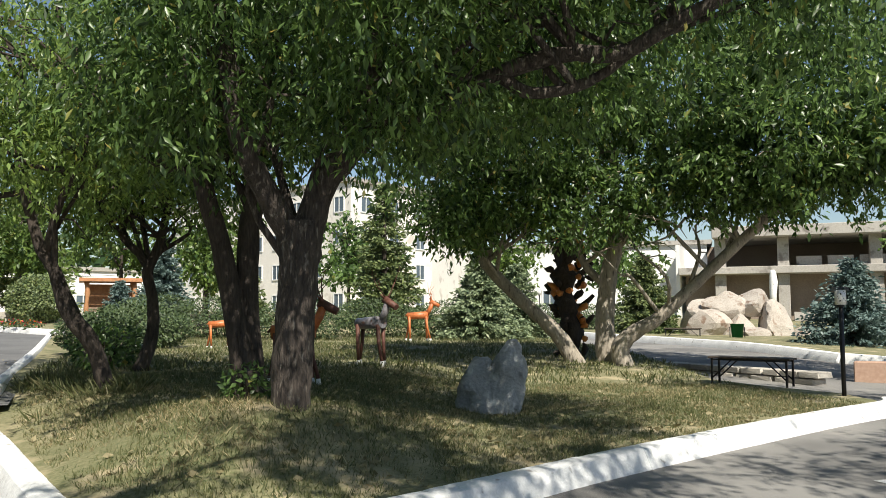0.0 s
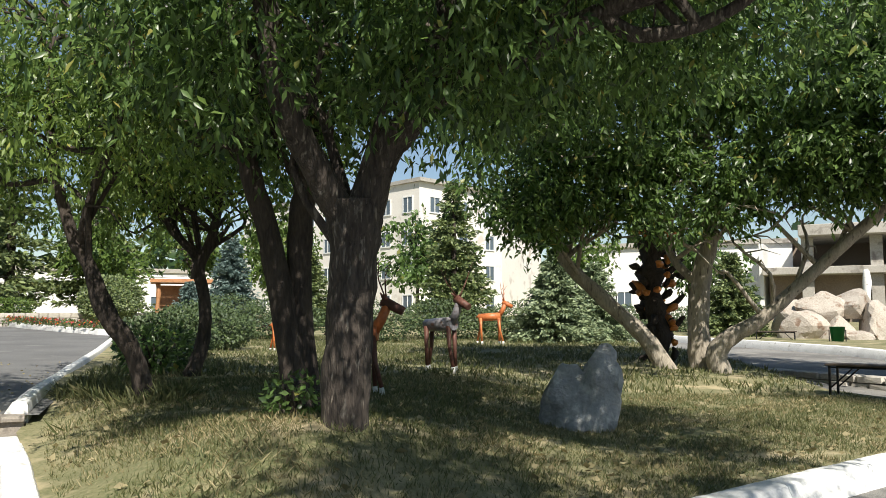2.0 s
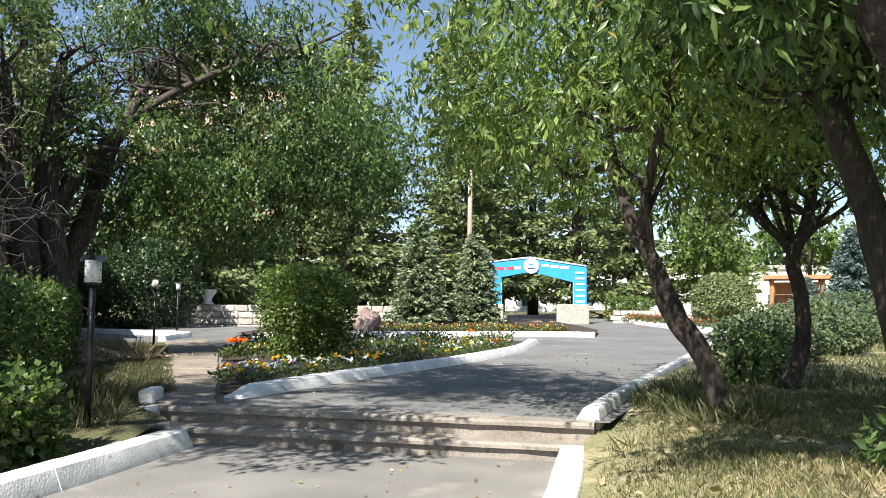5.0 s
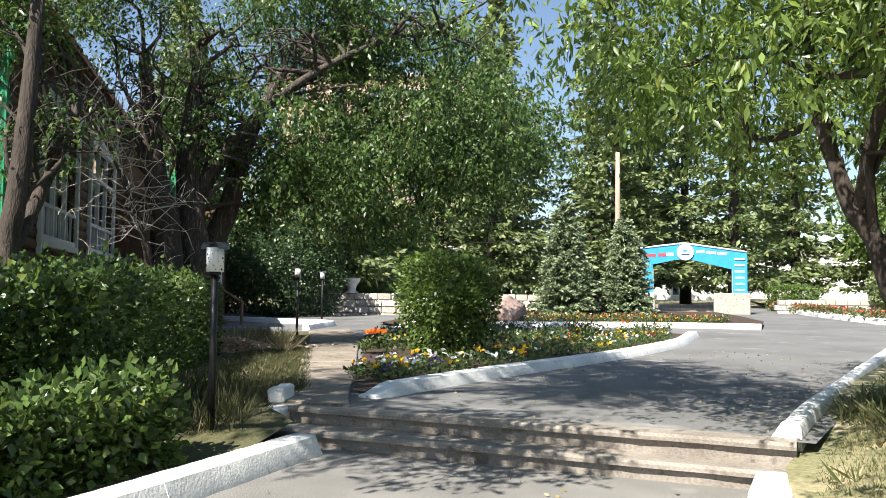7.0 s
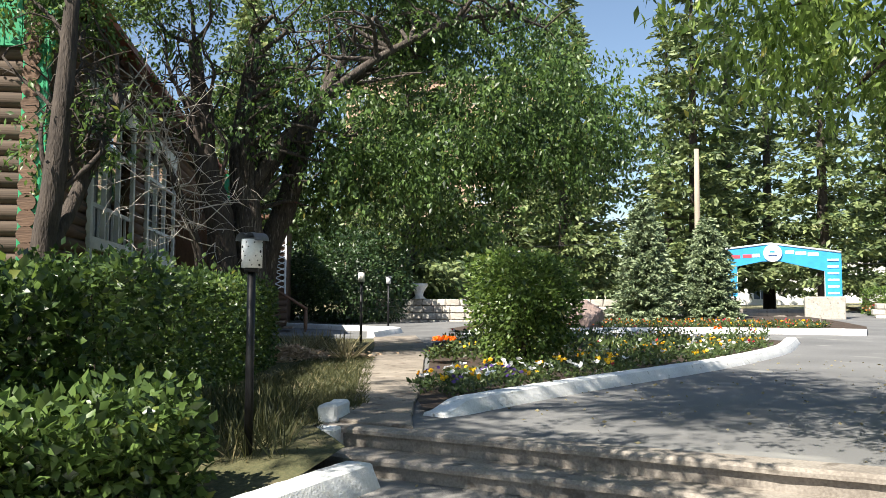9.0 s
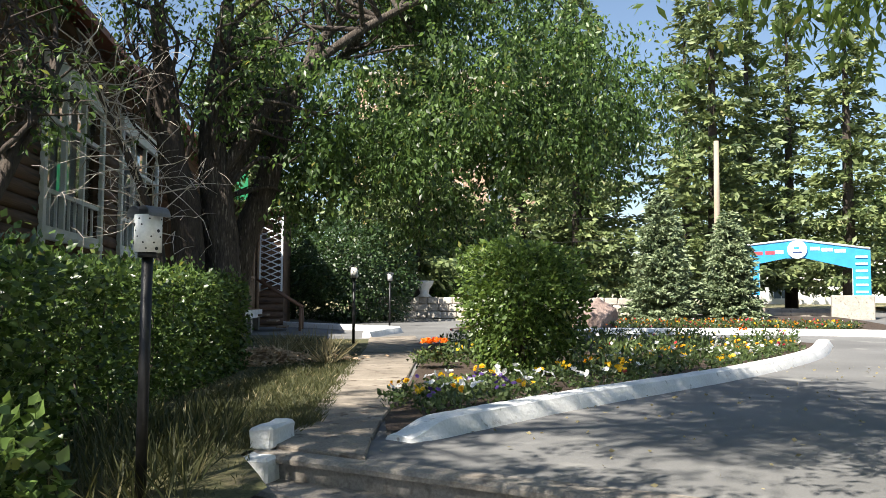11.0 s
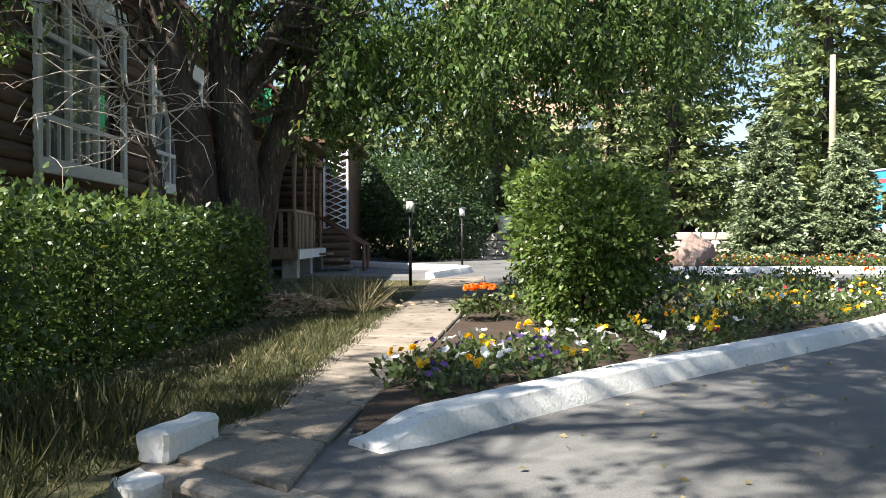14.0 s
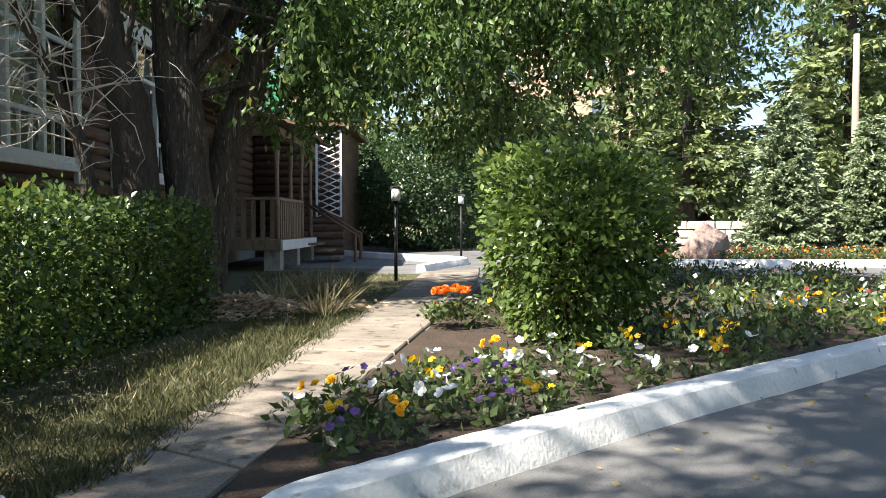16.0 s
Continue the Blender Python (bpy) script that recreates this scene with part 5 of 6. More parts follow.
def deer(label, at, turn, size, body, limb, seed):
    rng = random.Random(seed)
    bm = bmesh.new()
    tube(bm, [(-0.36, 0, 0.86), (0.36, 0, 0.9)], [0.12, 0.13], 14, 0)
    for x, y, fx in ((-0.3, 0.09, -0.12), (-0.28, -0.09, 0.04), (0.28, 0.09, 0.02), (0.3, -0.09, 0.14)):
        k = Vector((x + fx * 0.3, y * 1.1, 0.45))
        f = Vector((x + fx, y * 1.2, 0.1))
        tube(bm, [(x, y, 0.85), k, f], [0.05, 0.038, 0.034], 8, 1)
        tube(bm, [f, f + Vector((0.01, 0, -0.12))], [0.036, 0.042], 8, 2)
    tube(bm, [(0.3, 0, 0.92), (0.42, 0, 1.1), (0.5, 0, 1.3)], [0.09, 0.075, 0.07], 10, 0)
    tube(bm, [(0.42, 0, 1.36), (0.74, 0, 1.2)], [0.085, 0.065], 12, 1)
    for s in (-1, 1):
        tube(bm, [(0.45, s * 0.06, 1.4), (0.42, s * 0.14, 1.47)], [0.03, 0.01], 6, 1)
        p = Vector((0.47, s * 0.05, 1.42))
        q = p + Vector((-0.05, s * 0.2, 0.22))
        e = q + Vector((-0.02, s * 0.14, 0.24))
        tube(bm, [p, q, e], [0.014, 0.011, 0.004], 5, 1)
        for w in (0.35, 0.7, 0.95):
            c = p.lerp(e, w)
            tube(bm, [c, c + Vector((rng.uniform(0.0, 0.15), s * rng.uniform(-0.05, 0.1), rng.uniform(0.1, 0.2)))], [0.009, 0.003], 5, 1)
    tube(bm, [(-0.36, 0, 0.92), (-0.44, 0, 0.86)], [0.03, 0.015], 6, 1)
    bm.transform(Matrix.Scale(size, 4))
    ob = ob_from("deer_sculpture", bm, [body, limb, HOOF])
    ob.matrix_basis = pose(*at, 0, 0, turn)
    return tagged(ob, label, "sculpture", "wooden deer on the lawn")


deer("brown deer sculpture with painted sky sheen and white hooves", (-0.9, 13.7, z_lawn(-0.9, 13.7)), -38, 0.8, DEER_SKY_SHEEN, DEER_BROWN, 1)
deer("orange-brown deer sculpture behind the forked maple", (-1.5, 10.3, z_lawn(-1.5, 10.3)), 0, 0.76, ORANGE, DEER_BROWN, 2)
deer("orange deer sculpture of painted logs", (-0.75, 25.8, z_lawn(-0.75, 25.8) + 0.0), -5, 0.92, ORANGE, ORANGE, 3)
deer("small orange deer sculpture near the shrubs", (-5.6, 21.0, z_lawn(-5.6, 21.0)), 8, 0.72, ORANGE, ORANGE, 4)


def boulder(name, label, at, size, seed, material, turn=0, detail=4, cut=0.35, cat="rock"):
    bm = bmesh.new()
    bmesh.ops.create_icosphere(bm, subdivisions=detail, radius=0.5)
    rng = random.Random(seed)
    planes = [(Vector((rng.uniform(-1, 1), rng.uniform(-1, 1), rng.uniform(-0.4, 1))).normalized(), rng.uniform(0.24, 0.44)) for _ in range(14)]
    for v in bm.verts:
        p = v.co.copy()
        for n, d in planes:
            e = p.dot(n) - d
            if e > 0:
                p -= n * e * 0.97
        p *= 1 + 0.10 * noise.noise(p * 3 + Vector((seed, 0, 0))) + 0.04 * noise.noise(p * 9 + Vector((seed, 5, 0)))
        v.co = Vector((p.x * size[0] * 1.25, p.y * size[1] * 1.25, max(p.z, -0.36) * size[2] * 1.3))
    ob = ob_from(name, bm, material)
    ob.matrix_basis = pose(*at, 0, 0, turn)
    return tagged(ob, label, cat)


def notched_rock():
    """The upright rock with a dip between two shoulders."""
    bm = bmesh.new()
    bmesh.ops.create_cube(bm, size=1.0)
    bmesh.ops.subdivide_edges(bm, edges=bm.edges[:], cuts=13, use_grid_fill=True)
    for v in bm.verts:
        x, y, z = v.co
        topz = 0.76 + 0.24 * smooth((x + 0.02) / 0.34) - 0.06 * smooth(1 - abs(x + 0.02) / 0.12) - 0.26 * smooth((-x - 0.36) / 0.14) - 0.1 * smooth((x - 0.42) / 0.08)
        r = 1 - 0.16 * smooth((abs(z) - 0.25) / 0.25)
        p = Vector((x * 0.84 * r + 0.05 * z, y * 0.5 * r * (1 - 0.25 * smooth((z + 0.1) / 0.6)) * (1 - 0.45 * smooth((abs(x) - 0.25) / 0.25)), (z + 0.5) * topz))
        n = 0.06 * noise.noise(p * 3.1) + 0.03 * noise.noise(p * 8) + 0.012 * noise.noise(p * 22)
        v.co = p + Vector((n, n * 1.4, n * 0.6))
    for f in bm.faces:
        f.smooth = True
    ob = ob_from("standing_rock", bm, ROCK)
    ob.matrix_basis = pose(0.98, 10.05, 0.02, 0, 0, -4)
    return tagged(ob, "grey upright rock with a notched top on the lawn", "rock")


notched_rock()
boulder("granite_boulder", "pinkish granite boulder beside the flower bed", (-21.4, 19.2, 0.86), (1.3, 1.0, 1.3), 8, ROCK_PINK, 20)
for i, (x, y, z, sx, sy, sz, rot) in enumerate(((9.9, 31.3, 0.75, 1.5, 1.4, 1.2, 10), (11.0, 31.0, 0.7, 1.6, 1.3, 1.0, 40), (12.2, 30.7, 0.9, 1.6, 1.5, 1.5, 70), (10.6, 31.8, 1.5, 1.9, 1.5, 1.1, 15), (11.8, 31.8, 1.7, 1.9, 1.5, 1.1, 95), (10.0, 32.2, 1.1, 1.6, 1.6, 1.4, 55), (11.4, 30.2, 0.55, 1.1, 0.9, 0.6, 120), (13.2, 30.6, 0.55, 1.1, 0.9, 0.6, 160), (11.2, 32.6, 1.6, 2.4, 1.4, 1.5, 30))):
    boulder("sandstone_boulder", "pale sandstone boulder in a rock pile", (x, y, z), (sx, sy, sz), 30 + i, ROCK_SAND, rot, 3)


def totem():
    """A tall carved dark wooden sculpture with orange knots."""
    bm = bmesh.new()
    rng = random.Random(12)
    core = spline([(0, 0, 0), (0.05, 0, 0.7), (-0.08, 0.02, 1.4), (-0.12, 0, 2.2), (-0.05, 0, 2.9), (-0.1, 0, 3.2)], 4)
    tube(bm, core, [0.22 + 0.07 * math.sin(i * 1.9) for i in range(len(core))], 10, 0, 0.25, 4)
    for i in range(90):
        a, z = rng.uniform(0, 6.28), rng.uniform(0.1, 3.15)
        r = rng.uniform(0.16, 0.44)
        p = Vector((math.cos(a) * r - 0.05, math.sin(a) * r, z))
        d = Vector((rng.uniform(-0.25, 0.25), rng.uniform(-0.25, 0.25), rng.uniform(-0.1, 0.3)))
        tube(bm, spline([p, p + d * 0.6 + Vector((0.06, 0, 0)), p + d], 2), [0.03, 0.07, 0.08, 0.06, 0.02], 7, 1 if i % 2 else 0, 0.25, i)
    for z0, s in ((1.25, 1), (1.5, -1), (0.8, 1), (2.0, 1)):
        tube(bm, spline([(0, 0, z0), (s * 0.3, 0, z0 + 0.05), (s * 0.55, -0.05, z0 + 0.3)], 3), [0.1, 0.09, 0.08, 0.07, 0.06, 0.05, 0.04], 7, 0, 0.2, int(z0 * 10))
    ob = ob_from("carved_totem", bm, [BARK_DARK, TOTEM_ORANGE_SUNLIT])
    ob.matrix_basis = pose(3.1, 18.9, 0.2)
    return tagged(ob, "tall dark carved wooden totem with orange knots", "sculpture")


totem()


def bench(label, at, turn, length, depth=0.38, high=0.44):
    t = thing("bench", label, "bench", at, turn, "park benches")
    for k in range(4):
        y = -depth / 2 + depth * (k + 0.5) / 4
        part("slat", boxed((-length / 2, y - 0.04, high - 0.03), (length / 2, y + 0.04, high), 0.006), BENCH_WOOD, t)
    for x in (-length / 2 + 0.06, length / 2 - 0.06):
        for y in (-depth / 2 + 0.04, depth / 2 - 0.04):
            part("leg", boxed((x - 0.015, y - 0.015, -0.02), (x + 0.015, y + 0.015, high - 0.03)), BLACK_METAL, t)
    for y in (-depth / 2 + 0.04, depth / 2 - 0.04):
        for x0, x1 in ((-length / 2 + 0.06, -length * 0.2), (length / 2 - 0.06, length * 0.2)):
            bm = bmesh.new()
            tube(bm, [(x0, y, 0.08), (x1, y, high - 0.04)], 0.012, 6)
            part("brace", bm, BLACK_METAL, t)
        bm = bmesh.new()
        tube(bm, [(-length / 2 + 0.06, y, high - 0.05), (length / 2 - 0.06, y, high - 0.05)], 0.012, 6)
        part("stretcher", bm, BLACK_METAL, t)
    return t


bench("low dark slatted bench with trussed metal legs", (5.42, 13.72, 0.16), -40, 1.35)
bench("low dark slatted bench near the rock pile", (8.55, 29.8, 0.36), -14, 1.3)


def bin_(at):
    t = thing("litter_bin", "green metal litter bin beside the path", "bin", at, group="green litter bins")
    bm = bmesh.new()
    tube(bm, [(0, 0, 0.12), (0, 0, 0.6)], [0.17, 0.23], 12, cap=False)
    bmesh.ops.solidify(bm, geom=bm.faces[:], thickness=0.012)
    part("bucket", bm, BIN_GREEN, t)
    bm = bmesh.new()
    tube(bm, [(0, 0, 0.12), (0, 0, 0.14)], 0.168, 12)
    part("base", bm, BIN_GREEN, t)
    for s in (-1, 1):
        part("stand", boxed((s * 0.25 - 0.012, -0.015, -0.05), (s * 0.25 + 0.012, 0.015, 0.5)), BLACK_METAL, t)
    return t


bin_((10.0, 28.3, 0.36))
bin_((3.2, 32.7, 0.5))

# ---------------------------------------------------------------- the gate arch


def gate():
    t = thing("gate_arch", "blue and white park gate arch on stone plinths", "arch", (-27.3, 31.1, 0.8), 40.8)
    bm = bmesh.new()
    pro = [(0, 2.1), (0, 2.95), (1.95, 3.16), (4.6, 2.75), (4.6, 2.0), (3.95, 2.0), (2.3, 2.42), (1.6, 2.42)]
    f = [bm.verts.new((x, -0.12, z)) for x, z in pro]
    b = [bm.verts.new((x, 0.12, z)) for x, z in pro]
    bm.faces.new(f)
    bm.faces.new(b[::-1])
    for k in range(len(pro)):
        bm.faces.new((f[k], b[k], b[(k + 1) % len(pro)], f[(k + 1) % len(pro)]))
    bmesh.ops.recalc_face_normals(bm, faces=bm.faces[:])
    part("beam", bm, BLUE_PANEL, t)
    for x0, x1 in ((0.0, 0.62), (3.98, 4.6)):
        part("pillar", boxed((x0, -0.14, 0.95), (x1, 0.2, 2.05 if x0 else 2.2), 0.01), BLUE_PANEL, t)
        part("pillar_side", boxed((x0 - 0.01 if x0 else x1 - 0.01, -0.13, 0.95), (x0 + 0.012 if x0 else x1 + 0.012, 0.19, 2.0)), WHITE_PANEL, t)
    for x0, x1 in ((-0.5, 0.7), (3.2, 4.7)):
        part("plinth", boxed((x0, -0.35, -0.4), (x1, 0.4, 0.95), 0.03), STONE_WALL, t)
    for a, b2, za, zb in ((0, 1.95, 2.95, 3.16), (1.95, 4.6, 3.16, 2.75)):
        bm = bmesh.new()
        tube(bm, [(a, -0.125, za), (b2, -0.125, zb)], 0.04, 6)
        part("edge_trim", bm, WHITE_PANEL, t)
    for k in range(6):
        part("pillar_band", boxed((4.08, -0.155, 1.05 + k * 0.27), (4.5, -0.142, 1.13 + k * 0.27)), WHITE_PANEL, t)
    bm = bmesh.new()
    tube(bm, [(2.02, -0.19, 2.76), (2.02, -0.12, 2.76)], 0.36, 28)
    e = part("emblem", bm, WHITE_PANEL, t, "round white emblem")
    part("emblem_mark", boxed((1.85, -0.2, 2.62), (2.2, -0.192, 2.68)), NAVY, e)
    part("emblem_mark", boxed((1.9, -0.2, 2.78), (2.1, -0.192, 2.86)), BLUE_PANEL, e)
    for k, (x, w, m) in enumerate(((0.35, 0.4, RED_INK), (0.85, 0.35, RED_INK), (1.22, 0.3, WHITE_PANEL), (2.5, 0.34, WHITE_PANEL), (2.9, 0.4, WHITE_PANEL), (3.36, 0.4, WHITE_PANEL))):
        part("lettering_bar", boxed((x, -0.13, 2.56 + 0.02 * k if k < 3 else 2.72 - 0.05 * (k - 3)), (x + w, -0.123, 2.7 + 0.02 * k if k < 3 else 2.85 - 0.05 * (k - 3))), m, t)


gate()


def stone_wall(name, label, a, b, high, thick, base, seed, cap=True):
    """Field stones in uneven courses."""
    a, b = Vector((*a, 0)), Vector((*b, 0))
    L = (b - a).length
    t = thing(name, label, "wall", (a.x, a.y, base), math.degrees(math.atan2((b - a).y, (b - a).x)), kind="structure")
    part("core", boxed((0, 0.06, -0.3), (L, thick - 0.06, high - 0.03)), CONCRETE, t)
    rng = random.Random(seed)
    shapes = []
    for s in range(5):
        bm = boxed((-0.5, -0.5, -0.5), (0.5, 0.5, 0.5), 0.08)
        for v in bm.verts:
            v.co *= 1 + rng.uniform(-0.09, 0.09)
        m = bpy.data.meshes.new("stone")
        bm.to_mesh(m)
        bm.free()
        m.materials.append(STONE_WALL)
        shapes.append(m)
    rows = max(2, int(high / 0.24))
    for r in range(rows):
        x = -rng.uniform(0, 0.3)
        while x < L:
            w = rng.uniform(0.3, 0.62)
            o = new("stone", rng.choice(shapes))
            o.parent = t
            h = high / rows
            o.matrix_basis = Matrix.Translation((x + w / 2, thick / 2, (r + 0.5) * h)) @ Matrix.Diagonal((w - 0.02, thick + rng.uniform(0, 0.06), h - 0.02, 1))
            x += w
    return t


stone_wall("stone_wall_low", "low field-stone retaining wall", (-33.5, 16.8), (-26.6, 25.2), 1.1, 0.5, 0.5, 1)
stone_wall("stone_wall_gate", "low field-stone wall beside the gate", (-23.6, 36.2), (-14.5, 44.5), 0.75, 0.4, 0.75, 2)
stone_wall("stone_edge_path", "rough low stones along the side path", (4.95, 18.6), (7.0, 15.1), 0.26, 0.35, 0.0, 3)
bm = boxed((0, 0, -0.2), (3.6, 0.3, 0.32), 0.02)
ob = ob_from("low_red_wall", bm, BRICK)
ob.matrix_basis = pose(8.1, 15.9, 0.08, 0, 0, -32)
tagged(ob, "low red-brown retaining wall with a pale coping", "wall")
for k in range(4):
    bm = boxed((0.0, 0.0, 0), (3.0, 0.45, 0.2), 0.01)
    ob = ob_from("gate_step", bm, CONCRETE)
    ob.matrix_basis = pose(-27.6 + 0.3 * -k, 32.0 + 0.34 * k, 0.55 + 0.16 * k, 0, 0, 40.8)
    tagged(ob, "pale concrete step under the gate", "step", "steps under the gate")


def kiosk():
    t = thing("wooden_stall", "carved amber wooden stall with posts and a plank roof", "stall", (-19.6, 44.0, 0.95), 25)
    for x, y in ((0, 0), (2.4, 0), (0, 1.6), (2.4, 1.6)):
        bm = bmesh.new()
        tube(bm, spline([(x, y, -0.1), (x, y, 0.8), (x + 0.05, y, 1.6), (x, y, 2.2)], 3), [0.16, 0.12, 0.1, 0.14, 0.1, 0.12, 0.15, 0.12, 0.11, 0.14], 8)
        part("post", bm, CARVED_WOOD, t)
    for k in range(7):
        part("roof_plank", boxed((-0.4, -0.4 + k * 0.36, 2.2 + 0.06 * (3 - abs(k - 3))), (2.9, -0.06 + k * 0.36, 2.26 + 0.06 * (3 - abs(k - 3)))), CARVED_WOOD, t)
    part("counter", boxed((0.1, -0.1, 0.0), (2.3, 0.15, 0.8), 0.02), OLD_WOOD, t)
    part("back_panel", boxed((0.1, 1.5, 0.8), (2.3, 1.56, 2.1)), CARVED_WOOD, t)


kiosk()


def pole():
    t = thing("utility_pole", "bare grey wooden utility pole in the grove", "pole", (-30.55, 33.0, 0.8))
    bm = bmesh.new()
    tube(bm, [(0, 0, -0.3), (0.04, 0, 8.0)], [0.16, 0.11], 10)
    part("shaft", bm, POLE_WOOD, t)


pole()
for k, (a, b) in enumerate((((-30.9, 32.6, 5.6), (-44, 12, 6.2)), ((-30.9, 32.6, 4.6), (-44, 12, 5.0)), ((-30.5, 33.0, 3.6), (-14, 52, 4.4)))):
    a, b = Vector(a), Vector(b)
    bm = bmesh.new()
    tube(bm, [a.lerp(b, i / 12) - Vector((0, 0, 0.7 * math.sin(math.pi * i / 12))) for i in range(13)], 0.014, 4)
    tagged(ob_from("overhead_cable", bm, BLACK_METAL), "thin black overhead cable from the pole", "cable")
bm = bmesh.new()
tube(bm, [(0, 0, 0), (0, 0, 0.12), (0, 0, 0.3), (0, 0, 0.5), (0, 0, 0.62)], [0.3, 0.16, 0.2, 0.34, 0.36], 16)
ob = ob_from("stone_urn", bm, WHITEWASH)
ob.matrix_basis = pose(-31.9, 19.0, 1.6)
tagged(ob, "white urn on the stone wall", "urn")

# ---------------------------------------------------------------- buildings beyond


def window_meshes(w, h):
    """Frame, mullion and pane of a far window."""
    made = []
    for name, mat, boxes in (("window", WHITE_PAINT, None),
                             ("mullion", WHITE_PAINT, [((-0.035, -0.05, 0.05), (0.035, 0.04, h - 0.05))]),
                             ("pane", PANE_FAR, [((-w / 2 + 0.05, 0.0, 0.05), (w / 2 - 0.05, 0.02, h - 0.05))])):
        bm = bmesh.new()
        if boxes:
            for lo, hi in boxes:
                box(bm, lo, hi)
        else:
            # one ring-shaped frame
            o = [(-w / 2 - 0.06, -0.06), (w / 2 + 0.06, -0.06), (w / 2 + 0.06, h + 0.06), (-w / 2 - 0.06, h + 0.06)]
            i = [(-w / 2 + 0.05, 0.05), (w / 2 - 0.05, 0.05), (w / 2 - 0.05, h - 0.05), (-w / 2 + 0.05, h - 0.05)]
            of, jf, ob_, jb = ([bm.verts.new((x, y, z)) for x, z in ring] for ring, y in ((o, -0.06), (i, -0.06), (o, 0.08), (i, 0.08)))
            for k in range(4):
                n = (k + 1) % 4
                for q in ((of[k], of[n], jf[n], jf[k]), (ob_[k], jb[k], jb[n], ob_[n]), (of[k], ob_[k], ob_[n], of[n]), (jf[k], jf[n], jb[n], jb[k])):
                    bm.faces.new(q)
            bmesh.ops.recalc_face_normals(bm, faces=bm.faces[:])
        me = bpy.data.meshes.new(name)
        bm.to_mesh(me)
        bm.free()
        me.materials.append(mat)
        made.append(me)
    return made


def block(name, label, faces, base, top, storeys, material, step=3.0, win=(1.4, 1.5), depth=12.0, sill=0.9):
    """A block of flats: walls along a line of corners, a slab roof, and its windows."""
    t = thing(name, label, "building", (*faces[0], base))
    o = Vector((*faces[0], 0))
    pts = [Vector((*p, 0)) - o for p in faces]
    bm = bmesh.new()
    d = (pts[-1] - pts[0]).normalized()
    back = Vector((-d.y, d.x, 0)) * depth
    ring = pts + [pts[-1] + back, pts[0] + back]
    lo = [bm.verts.new(p - Vector((0, 0, 1.0))) for p in ring]
    hi = [bm.verts.new(p + Vector((0, 0, top - base))) for p in ring]
    for k in range(len(ring)):
        bm.faces.new((lo[k], lo[(k + 1) % len(ring)], hi[(k + 1) % len(ring)], hi[k]))
    bm.faces.new(hi)
    bmesh.ops.recalc_face_normals(bm, faces=bm.faces[:])
    part("wall", bm, material, t)
    bm = bmesh.new()
    c = sum(ring, Vector()) / len(ring)
    f = [bm.verts.new(p + (p - c).normalized() * 0.5 + Vector((0, 0, top - base))) for p in ring]
    g = [bm.verts.new(v.co + Vector((0, 0, 0.35))) for v in f]
    bm.faces.new(f)
    bm.faces.new(g)
    for k in range(len(ring)):
        bm.faces.new((f[k], f[(k + 1) % len(ring)], g[(k + 1) % len(ring)], g[k]))
    bmesh.ops.recalc_face_normals(bm, faces=bm.faces[:])
    part("roof", bm, RUIN_CONCRETE, t)
    frame_me, mullion_me, pane_me = window_meshes(*win)
    for a, b in zip(pts, pts[1:]):
        L = (b - a).length
        e = (b - a).normalized()
        ang = math.atan2(e.y, e.x)
        n = max(1, int((L - 1) / step))
        for i in range(n):
            for s in range(storeys):
                w = new("window", frame_me)
                w.parent = t
                for child in (mullion_me, pane_me):
                    new(child.name.split(".")[0], child).parent = w
                p = a + e * (L * (i + 0.5) / n)
                w.matrix_basis = Matrix.Translation(p + Vector((0, 0, sill + s * (top - base - 0.6) / storeys))) @ Matrix.Rotation(ang, 4, "Z") @ Matrix.Translation((0, -0.03, 0))
    return t


block("apartment_block", "cream five-storey panel apartment block", [(-34.5, 98.9), (-9.8, 77.0), (-2.5, 87.0)], 0.9, 13.9, 4, FACADE, 3.2)
block("white_hall", "plain white two-storey hall beside the ruin", [(4.0, 71.5), (20.5, 67.0)], 1.0, 6.9, 1, FACADE_WHITE, 6.0, (1.2, 1.4))
block("white_annex", "low white annex behind the gate", [(-52, 58), (-26, 76)], 1.0, 5.2, 1, FACADE_WHITE, 5.0, (1.2, 1.2))
block("brick_block", "tall tan-brick apartment block behind the trees", [(-76, 33), (-66, 49)], 1.0, 23.0, 7, BRICK, 3.2)


